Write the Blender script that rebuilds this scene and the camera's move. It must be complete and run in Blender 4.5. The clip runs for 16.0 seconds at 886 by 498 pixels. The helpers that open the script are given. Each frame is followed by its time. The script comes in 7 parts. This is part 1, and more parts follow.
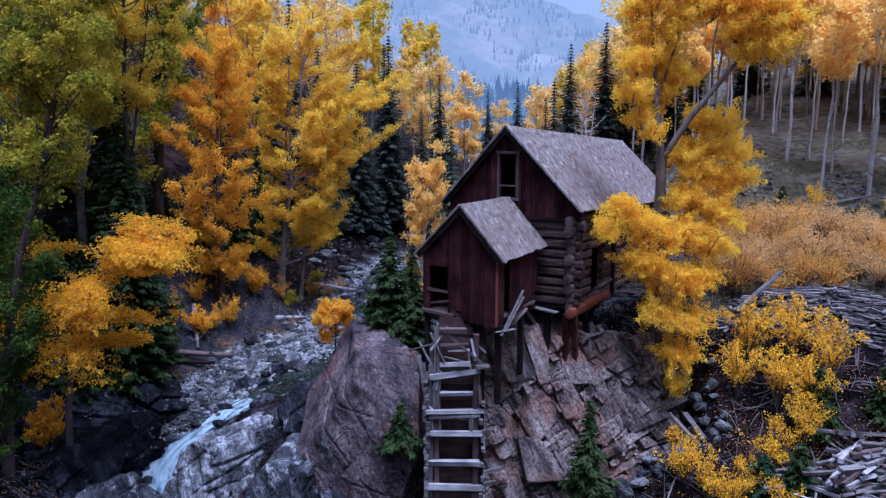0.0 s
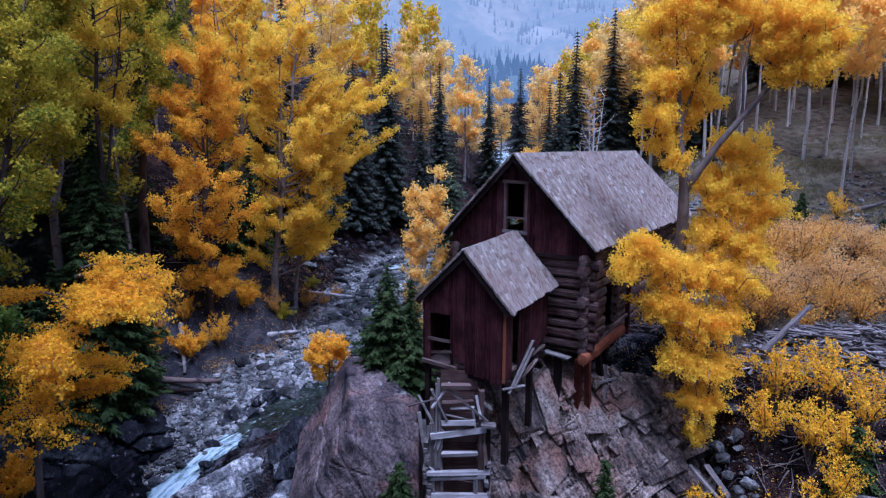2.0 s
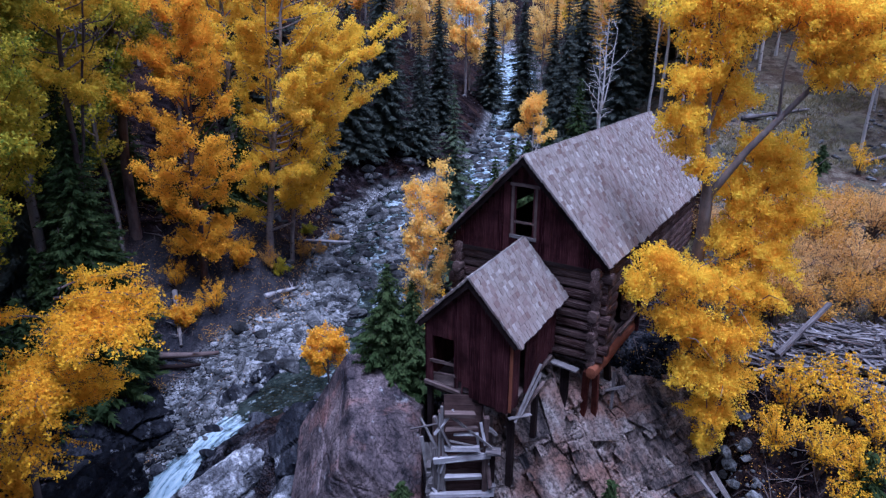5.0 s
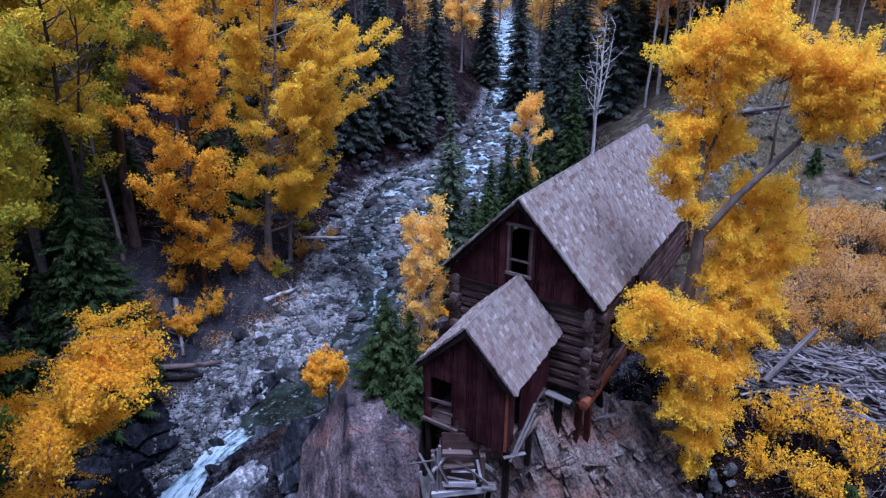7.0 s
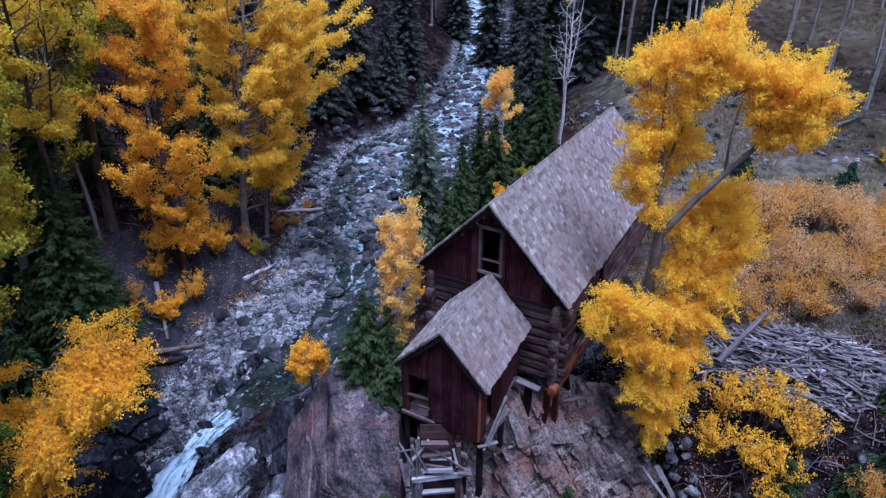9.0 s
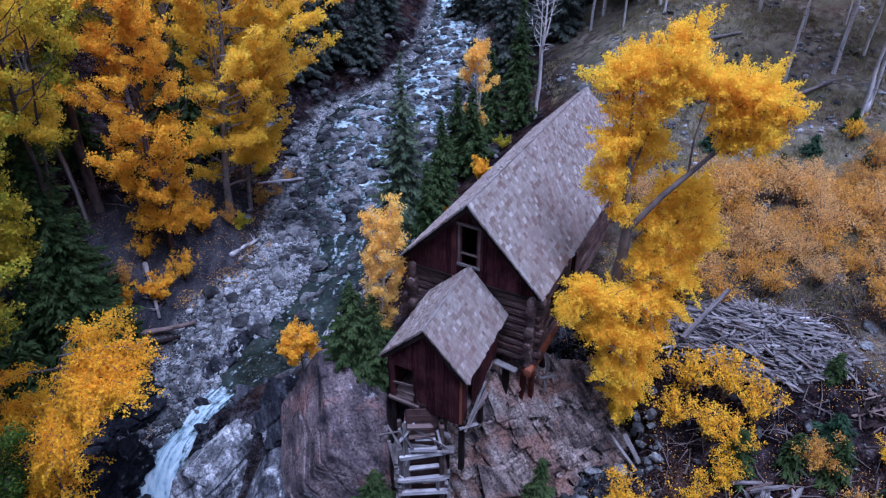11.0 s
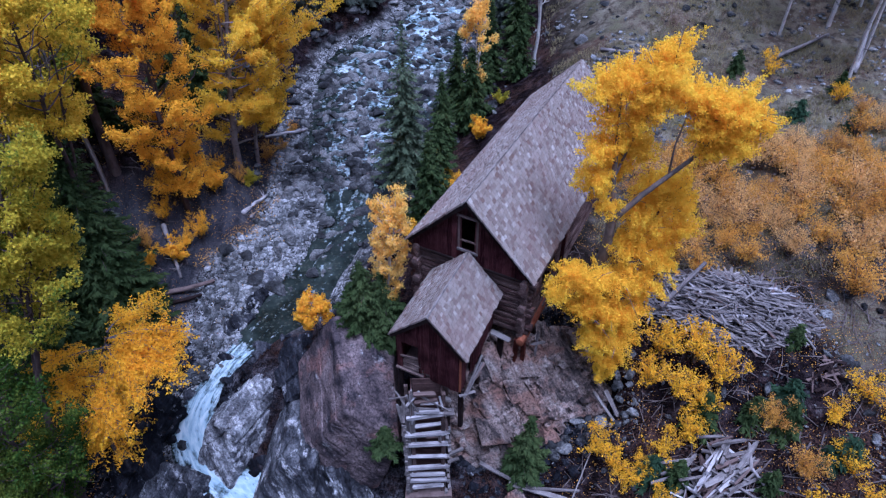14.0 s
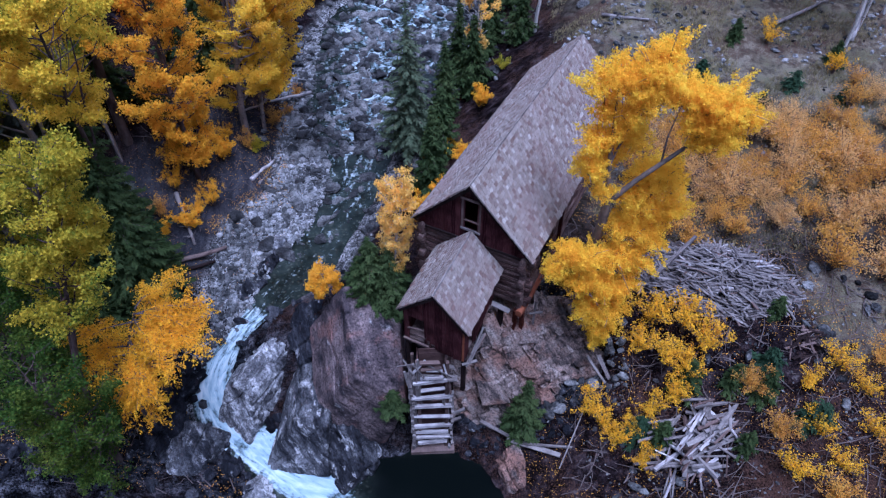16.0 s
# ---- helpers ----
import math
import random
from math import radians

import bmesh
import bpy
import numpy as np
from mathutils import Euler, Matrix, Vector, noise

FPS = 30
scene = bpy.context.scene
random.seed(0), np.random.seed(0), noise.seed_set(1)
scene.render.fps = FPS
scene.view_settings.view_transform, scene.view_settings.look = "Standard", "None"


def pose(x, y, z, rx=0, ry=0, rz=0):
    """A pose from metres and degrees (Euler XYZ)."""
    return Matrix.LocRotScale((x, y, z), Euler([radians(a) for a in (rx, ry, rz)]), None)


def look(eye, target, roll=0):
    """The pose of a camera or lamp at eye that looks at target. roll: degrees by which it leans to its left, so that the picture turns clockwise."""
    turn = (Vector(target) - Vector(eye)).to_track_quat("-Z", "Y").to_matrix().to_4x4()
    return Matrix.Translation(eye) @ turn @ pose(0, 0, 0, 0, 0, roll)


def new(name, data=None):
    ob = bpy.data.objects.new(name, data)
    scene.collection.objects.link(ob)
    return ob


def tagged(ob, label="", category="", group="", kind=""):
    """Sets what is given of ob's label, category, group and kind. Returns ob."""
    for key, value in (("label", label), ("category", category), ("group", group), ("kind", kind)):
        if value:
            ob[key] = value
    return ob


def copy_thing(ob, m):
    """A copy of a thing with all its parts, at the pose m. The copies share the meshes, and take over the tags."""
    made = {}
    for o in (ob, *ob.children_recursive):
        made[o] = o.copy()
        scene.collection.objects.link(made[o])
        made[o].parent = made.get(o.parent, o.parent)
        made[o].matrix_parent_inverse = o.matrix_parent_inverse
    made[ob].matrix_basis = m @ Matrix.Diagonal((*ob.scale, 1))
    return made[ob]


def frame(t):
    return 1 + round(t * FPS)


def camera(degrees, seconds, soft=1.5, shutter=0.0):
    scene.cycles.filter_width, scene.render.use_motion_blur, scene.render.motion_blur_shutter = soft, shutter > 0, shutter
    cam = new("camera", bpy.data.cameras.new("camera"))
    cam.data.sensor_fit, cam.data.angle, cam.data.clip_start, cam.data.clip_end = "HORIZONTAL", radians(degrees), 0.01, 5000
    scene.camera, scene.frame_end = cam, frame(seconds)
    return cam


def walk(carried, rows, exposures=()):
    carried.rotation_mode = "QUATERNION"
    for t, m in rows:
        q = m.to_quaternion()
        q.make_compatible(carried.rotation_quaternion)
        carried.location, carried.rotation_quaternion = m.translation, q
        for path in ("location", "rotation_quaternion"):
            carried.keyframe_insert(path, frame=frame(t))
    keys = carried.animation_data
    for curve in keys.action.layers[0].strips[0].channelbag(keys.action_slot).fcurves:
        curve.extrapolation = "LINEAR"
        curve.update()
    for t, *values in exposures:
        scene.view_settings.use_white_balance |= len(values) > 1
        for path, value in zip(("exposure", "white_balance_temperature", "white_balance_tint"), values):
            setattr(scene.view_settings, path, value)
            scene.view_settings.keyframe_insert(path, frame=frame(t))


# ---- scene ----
cam = camera(66.3, 16.0, 1.3)
METRES, EYE, TILT, LEAN, TURN = 22.0, 16.0, -8.3, 0.0, 0.0
EXPO = 0.72
ROWS = [
    (0.0, 0.0, 0.0, 0.0, -0.0, 0.0, -0.0),
    (0.5, -0.0014, 0.0308, 0.0228, -0.0, -0.05, -0.0),
    (1.0, -0.0024, 0.0587, 0.0489, -0.01, -0.13, -0.0),
    (1.5, -0.0028, 0.0822, 0.0769, -0.01, -0.85, 0.03),
    (2.0, -0.0031, 0.1034, 0.106, -0.02, -2.24, 0.04),
    (2.5, -0.0034, 0.1227, 0.1357, -0.03, -4.1, 0.05),
    (3.0, -0.0037, 0.1398, 0.165, -0.05, -6.11, 0.03),
    (5.5, -0.0105, 0.2046, 0.312, -0.16, -12.31, 0.05),
    (6.0, -0.0109, 0.2099, 0.3446, -0.17, -12.98, 0.06),
    (6.5, -0.0109, 0.2086, 0.3759, -0.2, -13.98, 0.07),
    (7.0, -0.0107, 0.2042, 0.4058, -0.5, -15.16, 0.12),
    (7.5, -0.0097, 0.2003, 0.4341, -0.92, -16.41, 0.19),
    (8.0, -0.0099, 0.1953, 0.4616, -1.51, -17.71, 0.28),
    (8.5, -0.0099, 0.1903, 0.4887, -2.18, -19.01, 0.38),
    (9.0, -0.0097, 0.1855, 0.5151, -2.88, -20.28, 0.51),
    (11.5, -0.01, 0.1613, 0.6579, -4.95, -26.9, 0.82),
    (12.0, -0.0104, 0.1566, 0.6883, -4.95, -28.23, 0.83),
    (12.5, -0.0113, 0.1518, 0.7194, -4.94, -29.57, 0.85),
    (13.0, -0.0124, 0.1474, 0.7511, -4.94, -30.92, 0.83),
    (13.5, -0.0132, 0.1431, 0.7825, -4.94, -32.26, 0.82),
    (14.0, -0.0149, 0.1384, 0.8146, -4.95, -33.6, 0.82),
    (14.5, -0.0171, 0.1329, 0.8471, -4.97, -34.96, 0.81),
    (15.0, -0.0201, 0.1282, 0.8797, -4.98, -36.34, 0.78),
    (15.5, -0.0231, 0.1242, 0.9118, -5.0, -37.71, 0.75),
    (16.0, -0.026, 0.1218, 0.9244, -5.01, -38.75, 0.72),
]
walk(cam, [(t, pose(0, 0, EYE, TILT, LEAN, TURN) @ pose(METRES * x, METRES * y, METRES * z, 90 + pitch, roll, yaw)) for t, x, y, z, yaw, pitch, roll in ROWS],
     exposures=[(0.0, EXPO, 4540.0, 22.5), (16.0, EXPO, 4540.0, 22.5)])

# ---- world and light ----
world = bpy.data.worlds.new("evening_sky")
scene.world = world
world.use_nodes = True
wn = world.node_tree.nodes
sky = wn.new("ShaderNodeTexSky")
sky.sky_type = 'NISHITA'
sky.sun_disc = False
sky.sun_elevation = radians(75)
sky.sun_rotation = radians(155)
sky.air_density = 1.2
sky.dust_density = 7.0
veil = wn.new("ShaderNodeMix")
veil.data_type = 'RGBA'
veil.inputs[0].default_value = 0.30
veil.inputs[7].default_value = (8.0, 8.2, 8.4, 1)
world.node_tree.links.new(sky.outputs[0], veil.inputs[6])
world.node_tree.links.new(veil.outputs[2], wn["Background"].inputs[0])
wn["Background"].inputs[1].default_value = 0.078
sun = new("sun", bpy.data.lights.new("sun", 'SUN'))
sun.data.energy = 2.7
sun.data.angle = radians(32)
sun.data.color = (1.0, 0.97, 0.95)
sun.matrix_world = look((6, 12, 60), (0, 25, 5))

# ---- array helpers ----
RNG = np.random.default_rng(7)


def lattice(ix, iy, iz, seed):
    h = (ix * 374761393 + iy * 668265263 + iz * 2147483647 + seed * 1274126177) & 0xFFFFFFFF
    h = ((h ^ (h >> 13)) * 1274126177) & 0xFFFFFFFF
    return ((h ^ (h >> 16)) & 0xFFFF) / 65535.0


def vnoise(x, y, z=0.0, seed=1):
    """Smooth value noise in 0..1, for arrays."""
    x, y, z = np.broadcast_arrays(np.asarray(x, float), np.asarray(y, float), np.asarray(z, float))
    ix, iy, iz = np.floor(x).astype(np.int64), np.floor(y).astype(np.int64), np.floor(z).astype(np.int64)
    fx, fy, fz = x - ix, y - iy, z - iz
    fx, fy, fz = fx * fx * (3 - 2 * fx), fy * fy * (3 - 2 * fy), fz * fz * (3 - 2 * fz)
    out = 0
    for a in (0, 1):
        for b in (0, 1):
            for c in (0, 1):
                w = (fx if a else 1 - fx) * (fy if b else 1 - fy) * (fz if c else 1 - fz)
                out = out + w * lattice(ix + a, iy + b, iz + c, seed)
    return out


def fbm(x, y, z=0.0, octaves=4, seed=1):
    out, amp, total = 0, 1.0, 0
    for k in range(octaves):
        out = out + amp * (vnoise(x * 2 ** k, y * 2 ** k, np.asarray(z) * 2 ** k, seed + k) - 0.5)
        total += amp
        amp *= 0.5
    return out / total


def smooth(a, b, x):
    t = np.clip((x - a) / (b - a), 0, 1)
    return t * t * (3 - 2 * t)


def raw_mesh(name, verts, faces, uv=None, soft=False, attr=None):
    """A mesh from a vertex array and a face array of one width (3 or 4)."""
    verts, faces = np.asarray(verts, np.float32), np.asarray(faces, np.int32)
    me = bpy.data.meshes.new(name)
    n, k = faces.shape
    me.vertices.add(len(verts))
    me.vertices.foreach_set("co", verts.ravel())
    me.loops.add(n * k)
    me.loops.foreach_set("vertex_index", faces.ravel())
    me.polygons.add(n)
    me.polygons.foreach_set("loop_start", np.arange(0, n * k, k, dtype=np.int32))
    me.polygons.foreach_set("use_smooth", np.full(n, soft))
    if uv is not None:
        layer = me.uv_layers.new(name="UVMap")
        layer.data.foreach_set("uv", np.asarray(uv, np.float32).ravel())
    if attr is not None:
        for key, values in attr.items():
            at = me.attributes.new(key, 'FLOAT', 'POINT')
            at.data.foreach_set("value", np.asarray(values, np.float32))
    me.update(calc_edges=True)
    me.validate()
    return me


def solid(name, me, mat, parent=None, label="", m=None):
    ob = new(name, me)
    if mat and not me.materials:
        me.materials.append(mat)
    if parent:
        ob.parent = parent
    if m is not None:
        ob.matrix_basis = m
    if label:
        ob["label"] = label
    return ob


def part(name, bm, mat, parent, label=""):
    me = bpy.data.meshes.new(name)
    bm.to_mesh(me)
    bm.free()
    return solid(name, me, mat, parent, label)


def thing(name, m, label, category, group="", kind=""):
    ob = new(name)
    ob.empty_display_size = 0.3
    ob.matrix_basis = m
    return tagged(ob, label, category, group, kind)


# the corner order of a box: x along its length, y its width, z its thickness
BOXV = np.array([(-.5, -.5, -.5), (.5, -.5, -.5), (.5, .5, -.5), (-.5, .5, -.5), (-.5, -.5, .5), (.5, -.5, .5), (.5, .5, .5), (-.5, .5, .5)])
BOXF = np.array([(0, 3, 2, 1), (4, 5, 6, 7), (0, 1, 5, 4), (2, 3, 7, 6), (1, 2, 6, 5), (3, 0, 4, 7)])


class Stack:
    """Boxes and other pieces gathered into one mesh, with the grain along u."""

    def __init__(self):
        self.v, self.f, self.uv, self.n = [], [], [], 0

    def box(self, length, width, thick, m, jitter=0.0, rng=None, taper=1.0):
        p = BOXV * (length, width, thick)
        if taper != 1.0:
            p[p[:, 0] > 0, 1:] *= taper
        if jitter:
            p = p + rng.normal(0, jitter, p.shape) * (1.5, 1, 1)
        uvs = []
        off = RNG.random(2) * 20
        for f in BOXF:
            for i in f:
                uvs.append((p[i, 0] + off[0], p[i, 1] + p[i, 2] * 1.3 + off[1]))
        R = np.array(m.to_3x3())
        self.v.append(p @ R.T + np.array(m.translation))
        self.f.append(BOXF + self.n)
        self.uv.append(np.array(uvs))
        self.n += 8
        return self

    def mesh(self, name):
        return raw_mesh(name, np.concatenate(self.v), np.concatenate(self.f), np.concatenate(self.uv))


def plank(name, length, width, thick, m, mat, parent, rng=RNG, jitter=0.006, taper=1.0, label=""):
    return solid(name, Stack().box(length, width, thick, m, jitter, rng, taper).mesh(name), mat, parent, label)


def along(a, b, roll=0.0):
    """A pose with x from a to b, at the middle, and z as near up as it goes; and the length."""
    a, b = Vector(a), Vector(b)
    x = (b - a).normalized()
    up = Vector((0, 0, 1)) if abs(x.z) < 0.9 else Vector((0, -1, 0))
    y = up.cross(x).normalized()
    z = x.cross(y)
    m = Matrix((x, y, z)).transposed().to_4x4()
    m.translation = (a + b) / 2
    return m @ Matrix.Rotation(roll, 4, 'X'), (b - a).length


def tube_arrays(paths, sides=7, hewn=1.0):
    """Tapered tubes along paths of (points, radii): vertices, quads and uvs."""
    V, F, UV, base = [], [], [], 0
    ang = np.arange(sides) * 2 * np.pi / sides
    for pts, rad in paths:
        pts, rad = np.asarray(pts, float), np.asarray(rad, float)
        n = len(pts)
        tan = np.gradient(pts, axis=0)
        tan /= np.linalg.norm(tan, axis=1)[:, None] + 1e-9
        ref = np.where(np.abs(tan[:, 2:3]) > 0.9, (1.0, 0, 0), (0, 0, 1.0))
        a = np.cross(tan, ref)
        a /= np.linalg.norm(a, axis=1)[:, None] + 1e-9
        b = np.cross(tan, a)
        ring = pts[:, None] + rad[:, None, None] * (np.clip(np.cos(ang), -hewn, hewn)[None, :, None] * a[:, None] + np.sin(ang)[None, :, None] * b[:, None])
        V.append(ring.reshape(-1, 3))
        i, j = np.meshgrid(np.arange(n - 1), np.arange(sides), indexing="ij")
        q = np.stack([i * sides + j, i * sides + (j + 1) % sides, (i + 1) * sides + (j + 1) % sides, (i + 1) * sides + j], -1).reshape(-1, 4)
        F.append(q + base)
        dist = np.concatenate([[0], np.cumsum(np.linalg.norm(np.diff(pts, axis=0), axis=1))])
        uv = np.stack([np.stack([dist[i], j / sides], -1), np.stack([dist[i], (j + 1) / sides], -1), np.stack([dist[i + 1], (j + 1) / sides], -1), np.stack([dist[i + 1], j / sides], -1)], 2).reshape(-1, 2)
        UV.append(uv)
        base += n * sides
    return np.concatenate(V), np.concatenate(F), np.concatenate(UV)


def leaf_arrays(centres, size, rng, droop=0.3, ratio=0.75, spread=0.35, corners=4):
    """Four-cornered leaves, each turned its own way."""
    n = len(centres)
    a = rng.normal(size=(n, 3))
    a[:, 2] -= droop
    a /= np.linalg.norm(a, axis=1)[:, None]
    b = np.cross(a, rng.normal(size=(n, 3)))
    b /= np.linalg.norm(b, axis=1)[:, None] + 1e-9
    s = size * (1 + spread * rng.uniform(-1, 1, n))[:, None]
    nrm = np.cross(a, b)
    if corners == 3:
        V = np.stack([centres - a * s * .5 + b * s * .45, centres - a * s * .5 - b * s * .45 + nrm * s * .1, centres + a * s * .7], 1).reshape(-1, 3)
        return V, np.arange(3 * n).reshape(-1, 3)
    V = np.stack([centres - a * s * .5, centres + b * s * .5 * ratio + nrm * s * .12, centres + a * s * .5, centres - b * s * .5 * ratio + nrm * s * .12], 1).reshape(-1, 3)
    F = np.arange(4 * n).reshape(-1, 4)
    return V, F


# ---- materials ----
def material(name):
    mat = bpy.data.materials.new(name)
    mat.use_nodes = True
    nt = mat.node_tree
    return mat, nt, nt.nodes["Principled BSDF"]


def node(nt, kind, **values):
    nd = nt.nodes.new(kind)
    for key, value in values.items():
        if key in nd.inputs:
            nd.inputs[key].default_value = value
    return nd


def noise_node(nt, scale, detail=4.0, rough=0.55, vector=None, stretch=None):
    nd = node(nt, "ShaderNodeTexNoise", Scale=scale, Detail=detail, Roughness=rough)
    if vector is not None:
        if stretch:
            mp = nt.nodes.new("ShaderNodeMapping")
            mp.inputs["Scale"].default_value = stretch
            nt.links.new(vector, mp.inputs["Vector"])
            vector = mp.outputs[0]
        nt.links.new(vector, nd.inputs["Vector"])
    return nd


def ramp(nt, source, stops):
    nd = nt.nodes.new("ShaderNodeValToRGB")
    el = nd.color_ramp.elements
    while len(el) < len(stops):
        el.new(0.5)
    for e, (p, c) in zip(el, stops):
        e.position, e.color = p, (*c, 1) if len(c) == 3 else c
    nt.links.new(source, nd.inputs[0])
    return nd.outputs[0]


def mix(nt, fac, a, b, mode='MIX'):
    nd = nt.nodes.new("ShaderNodeMix")
    nd.data_type, nd.blend_type = 'RGBA', mode
    for sock, v in ((nd.inputs[0], fac), (nd.inputs[6], a), (nd.inputs[7], b)):
        if isinstance(v, (int, float)):
            sock.default_value = v
        elif isinstance(v, tuple):
            sock.default_value = (*v, 1)
        else:
            nt.links.new(v, sock)
    return nd.outputs[2]


def math_node(nt, op, a, b=0.5, clamp=False):
    nd = nt.nodes.new("ShaderNodeMath")
    nd.operation, nd.use_clamp = op, clamp
    for sock, v in ((nd.inputs[0], a), (nd.inputs[1], b)):
        if isinstance(v, (int, float)):
            sock.default_value = v
        else:
            nt.links.new(v, sock)
    return nd.outputs[0]


def bump(nt, bsdf, height, strength=0.5, dist=0.02):
    nd = node(nt, "ShaderNodeBump", Strength=strength, Distance=dist)
    nt.links.new(height, nd.inputs["Height"])
    nt.links.new(nd.outputs[0], bsdf.inputs["Normal"])


def randoms(nt):
    """One random number for a piece, whether an object of its own or an island."""
    a = nt.nodes.new("ShaderNodeObjectInfo").outputs["Random"]
    b = nt.nodes.new("ShaderNodeNewGeometry").outputs["Random Per Island"]
    return math_node(nt, 'FRACT', math_node(nt, 'ADD', a, b))


def wood(name, dark, mid, light, rough=0.85, wear=0.5):
    mat, nt, bs = material(name)
    uv = nt.nodes.new("ShaderNodeTexCoord").outputs["UV"]
    world_at = nt.nodes.new("ShaderNodeNewGeometry").outputs["Position"]
    grain = noise_node(nt, 1.0, 6, 0.65, uv, (1.2, 38, 1))
    blotch = noise_node(nt, 1.3, 5, 0.6, world_at)
    fine = noise_node(nt, 1.0, 4, 0.6, uv, (3, 140, 1))
    base = ramp(nt, grain.outputs[0], [(0.30, dark), (0.52, mid), (0.75, light)])
    rnd = randoms(nt)
    base = mix(nt, ramp(nt, rnd, [(0.0, (0, 0, 0)), (1.0, (wear, wear, wear))]), base, light)
    base = mix(nt, ramp(nt, blotch.outputs[0], [(0.42, (0, 0, 0)), (0.7, (0.75, 0.75, 0.75))]), base, dark)
    nt.links.new(base, bs.inputs["Base Color"])
    bs.inputs["Roughness"].default_value = rough
    bs.inputs["Specular IOR Level"].default_value = 0.04
    bump(nt, bs, math_node(nt, 'ADD', grain.outputs[0], fine.outputs[0]), 0.7, 0.02)
    return mat


def shingle_mat(name, tones):
    mat, nt, bs = material(name)
    uv = nt.nodes.new("ShaderNodeTexCoord").outputs["UV"]
    at = nt.nodes.new("ShaderNodeNewGeometry").outputs["Position"]
    grain = noise_node(nt, 1.0, 5, 0.6, uv, (3, 60, 1))
    stain = noise_node(nt, 0.45, 5, 0.65, at)
    rnd = randoms(nt)
    base = ramp(nt, rnd, tones)
    base = mix(nt, ramp(nt, grain.outputs[0], [(0.35, (0.55, 0.55, 0.55)), (0.65, (0, 0, 0))]), base, (0.06, 0.055, 0.06))
    base = mix(nt, ramp(nt, stain.outputs[0], [(0.46, (0, 0, 0)), (0.7, (0.6, 0.6, 0.6))]), base, (0.20, 0.14, 0.13))
    nt.links.new(base, bs.inputs["Base Color"])
    bs.inputs["Roughness"].default_value = 0.8
    bs.inputs["Specular IOR Level"].default_value = 0.12
    bump(nt, bs, grain.outputs[0], 0.5, 0.01)
    return mat


def rock_mat(name, tones, lichen=None, lichen_at=(0.55, 0.66), bands=6.0, warm=None, warm_at=(0.52, 0.64)):
    mat, nt, bs = material(name)
    at = nt.nodes.new("ShaderNodeNewGeometry").outputs["Position"]
    rot = nt.nodes.new("ShaderNodeMapping")
    rot.inputs["Rotation"].default_value = (radians(20), radians(-62), radians(10))
    nt.links.new(at, rot.inputs["Vector"])
    big = noise_node(nt, 0.55, 6, 0.62, rot.outputs[0], (1, 1, bands * 0.6))
    streak = noise_node(nt, 1.6, 7, 0.7, rot.outputs[0], (1, 1, bands))
    fine = noise_node(nt, 9, 6, 0.7, at)
    rnd = randoms(nt)
    mixed = math_node(nt, 'ADD', math_node(nt, 'MULTIPLY', big.outputs[0], 0.7), math_node(nt, 'MULTIPLY', streak.outputs[0], 0.3))
    mixed = math_node(nt, 'ADD', mixed, math_node(nt, 'MULTIPLY', math_node(nt, 'SUBTRACT', rnd, 0.5), 0.16))
    base = ramp(nt, mixed, tones)
    if warm:
        patch = noise_node(nt, 0.6, 5, 0.6, at)
        base = mix(nt, ramp(nt, patch.outputs[0], [(warm_at[0], (0, 0, 0)), (warm_at[1], (0.75, 0.75, 0.75))]), base, warm)
    if lichen:
        spots = noise_node(nt, 1.1, 8, 0.68, rot.outputs[0], (1, 1, 2.2))
        base = mix(nt, ramp(nt, spots.outputs[0], [(lichen_at[0], (0, 0, 0)), (lichen_at[1], (0.9, 0.9, 0.9))]), base, lichen)
    base = mix(nt, ramp(nt, fine.outputs[0], [(0.36, (0.75, 0.75, 0.75)), (0.56, (0, 0, 0))]), base, (0.012, 0.0115, 0.013))
    wander = nt.nodes.new("ShaderNodeVectorMath")
    wander.operation = 'MULTIPLY_ADD'
    wander.inputs[1].default_value = (0.55, 0.55, 0.55)
    nt.links.new(noise_node(nt, 1.7, 4, 0.6, at).outputs["Color"], wander.inputs[0])
    nt.links.new(rot.outputs[0], wander.inputs[2])
    squash = nt.nodes.new("ShaderNodeMapping")
    squash.inputs["Scale"].default_value = (1, 0.6, 2.2)
    nt.links.new(wander.outputs[0], squash.inputs["Vector"])
    seam = node(nt, "ShaderNodeTexVoronoi", Scale=1.5)
    seam.feature = 'DISTANCE_TO_EDGE'
    nt.links.new(squash.outputs[0], seam.inputs["Vector"])
    crack = ramp(nt, seam.outputs["Distance"], [(0.0, (0.65, 0.65, 0.65)), (0.03, (0, 0, 0))])
    base = mix(nt, crack, base, (0.006, 0.006, 0.007))
    nt.links.new(base, bs.inputs["Base Color"])
    bs.inputs["Roughness"].default_value = 0.75
    bs.inputs["Specular IOR Level"].default_value = 0.03
    h = math_node(nt, 'ADD', streak.outputs[0], math_node(nt, 'MULTIPLY', fine.outputs[0], 0.5))
    h = math_node(nt, 'SUBTRACT', h, math_node(nt, 'MULTIPLY', crack, 0.5))
    bump(nt, bs, h, 0.9, 0.08)
    return mat


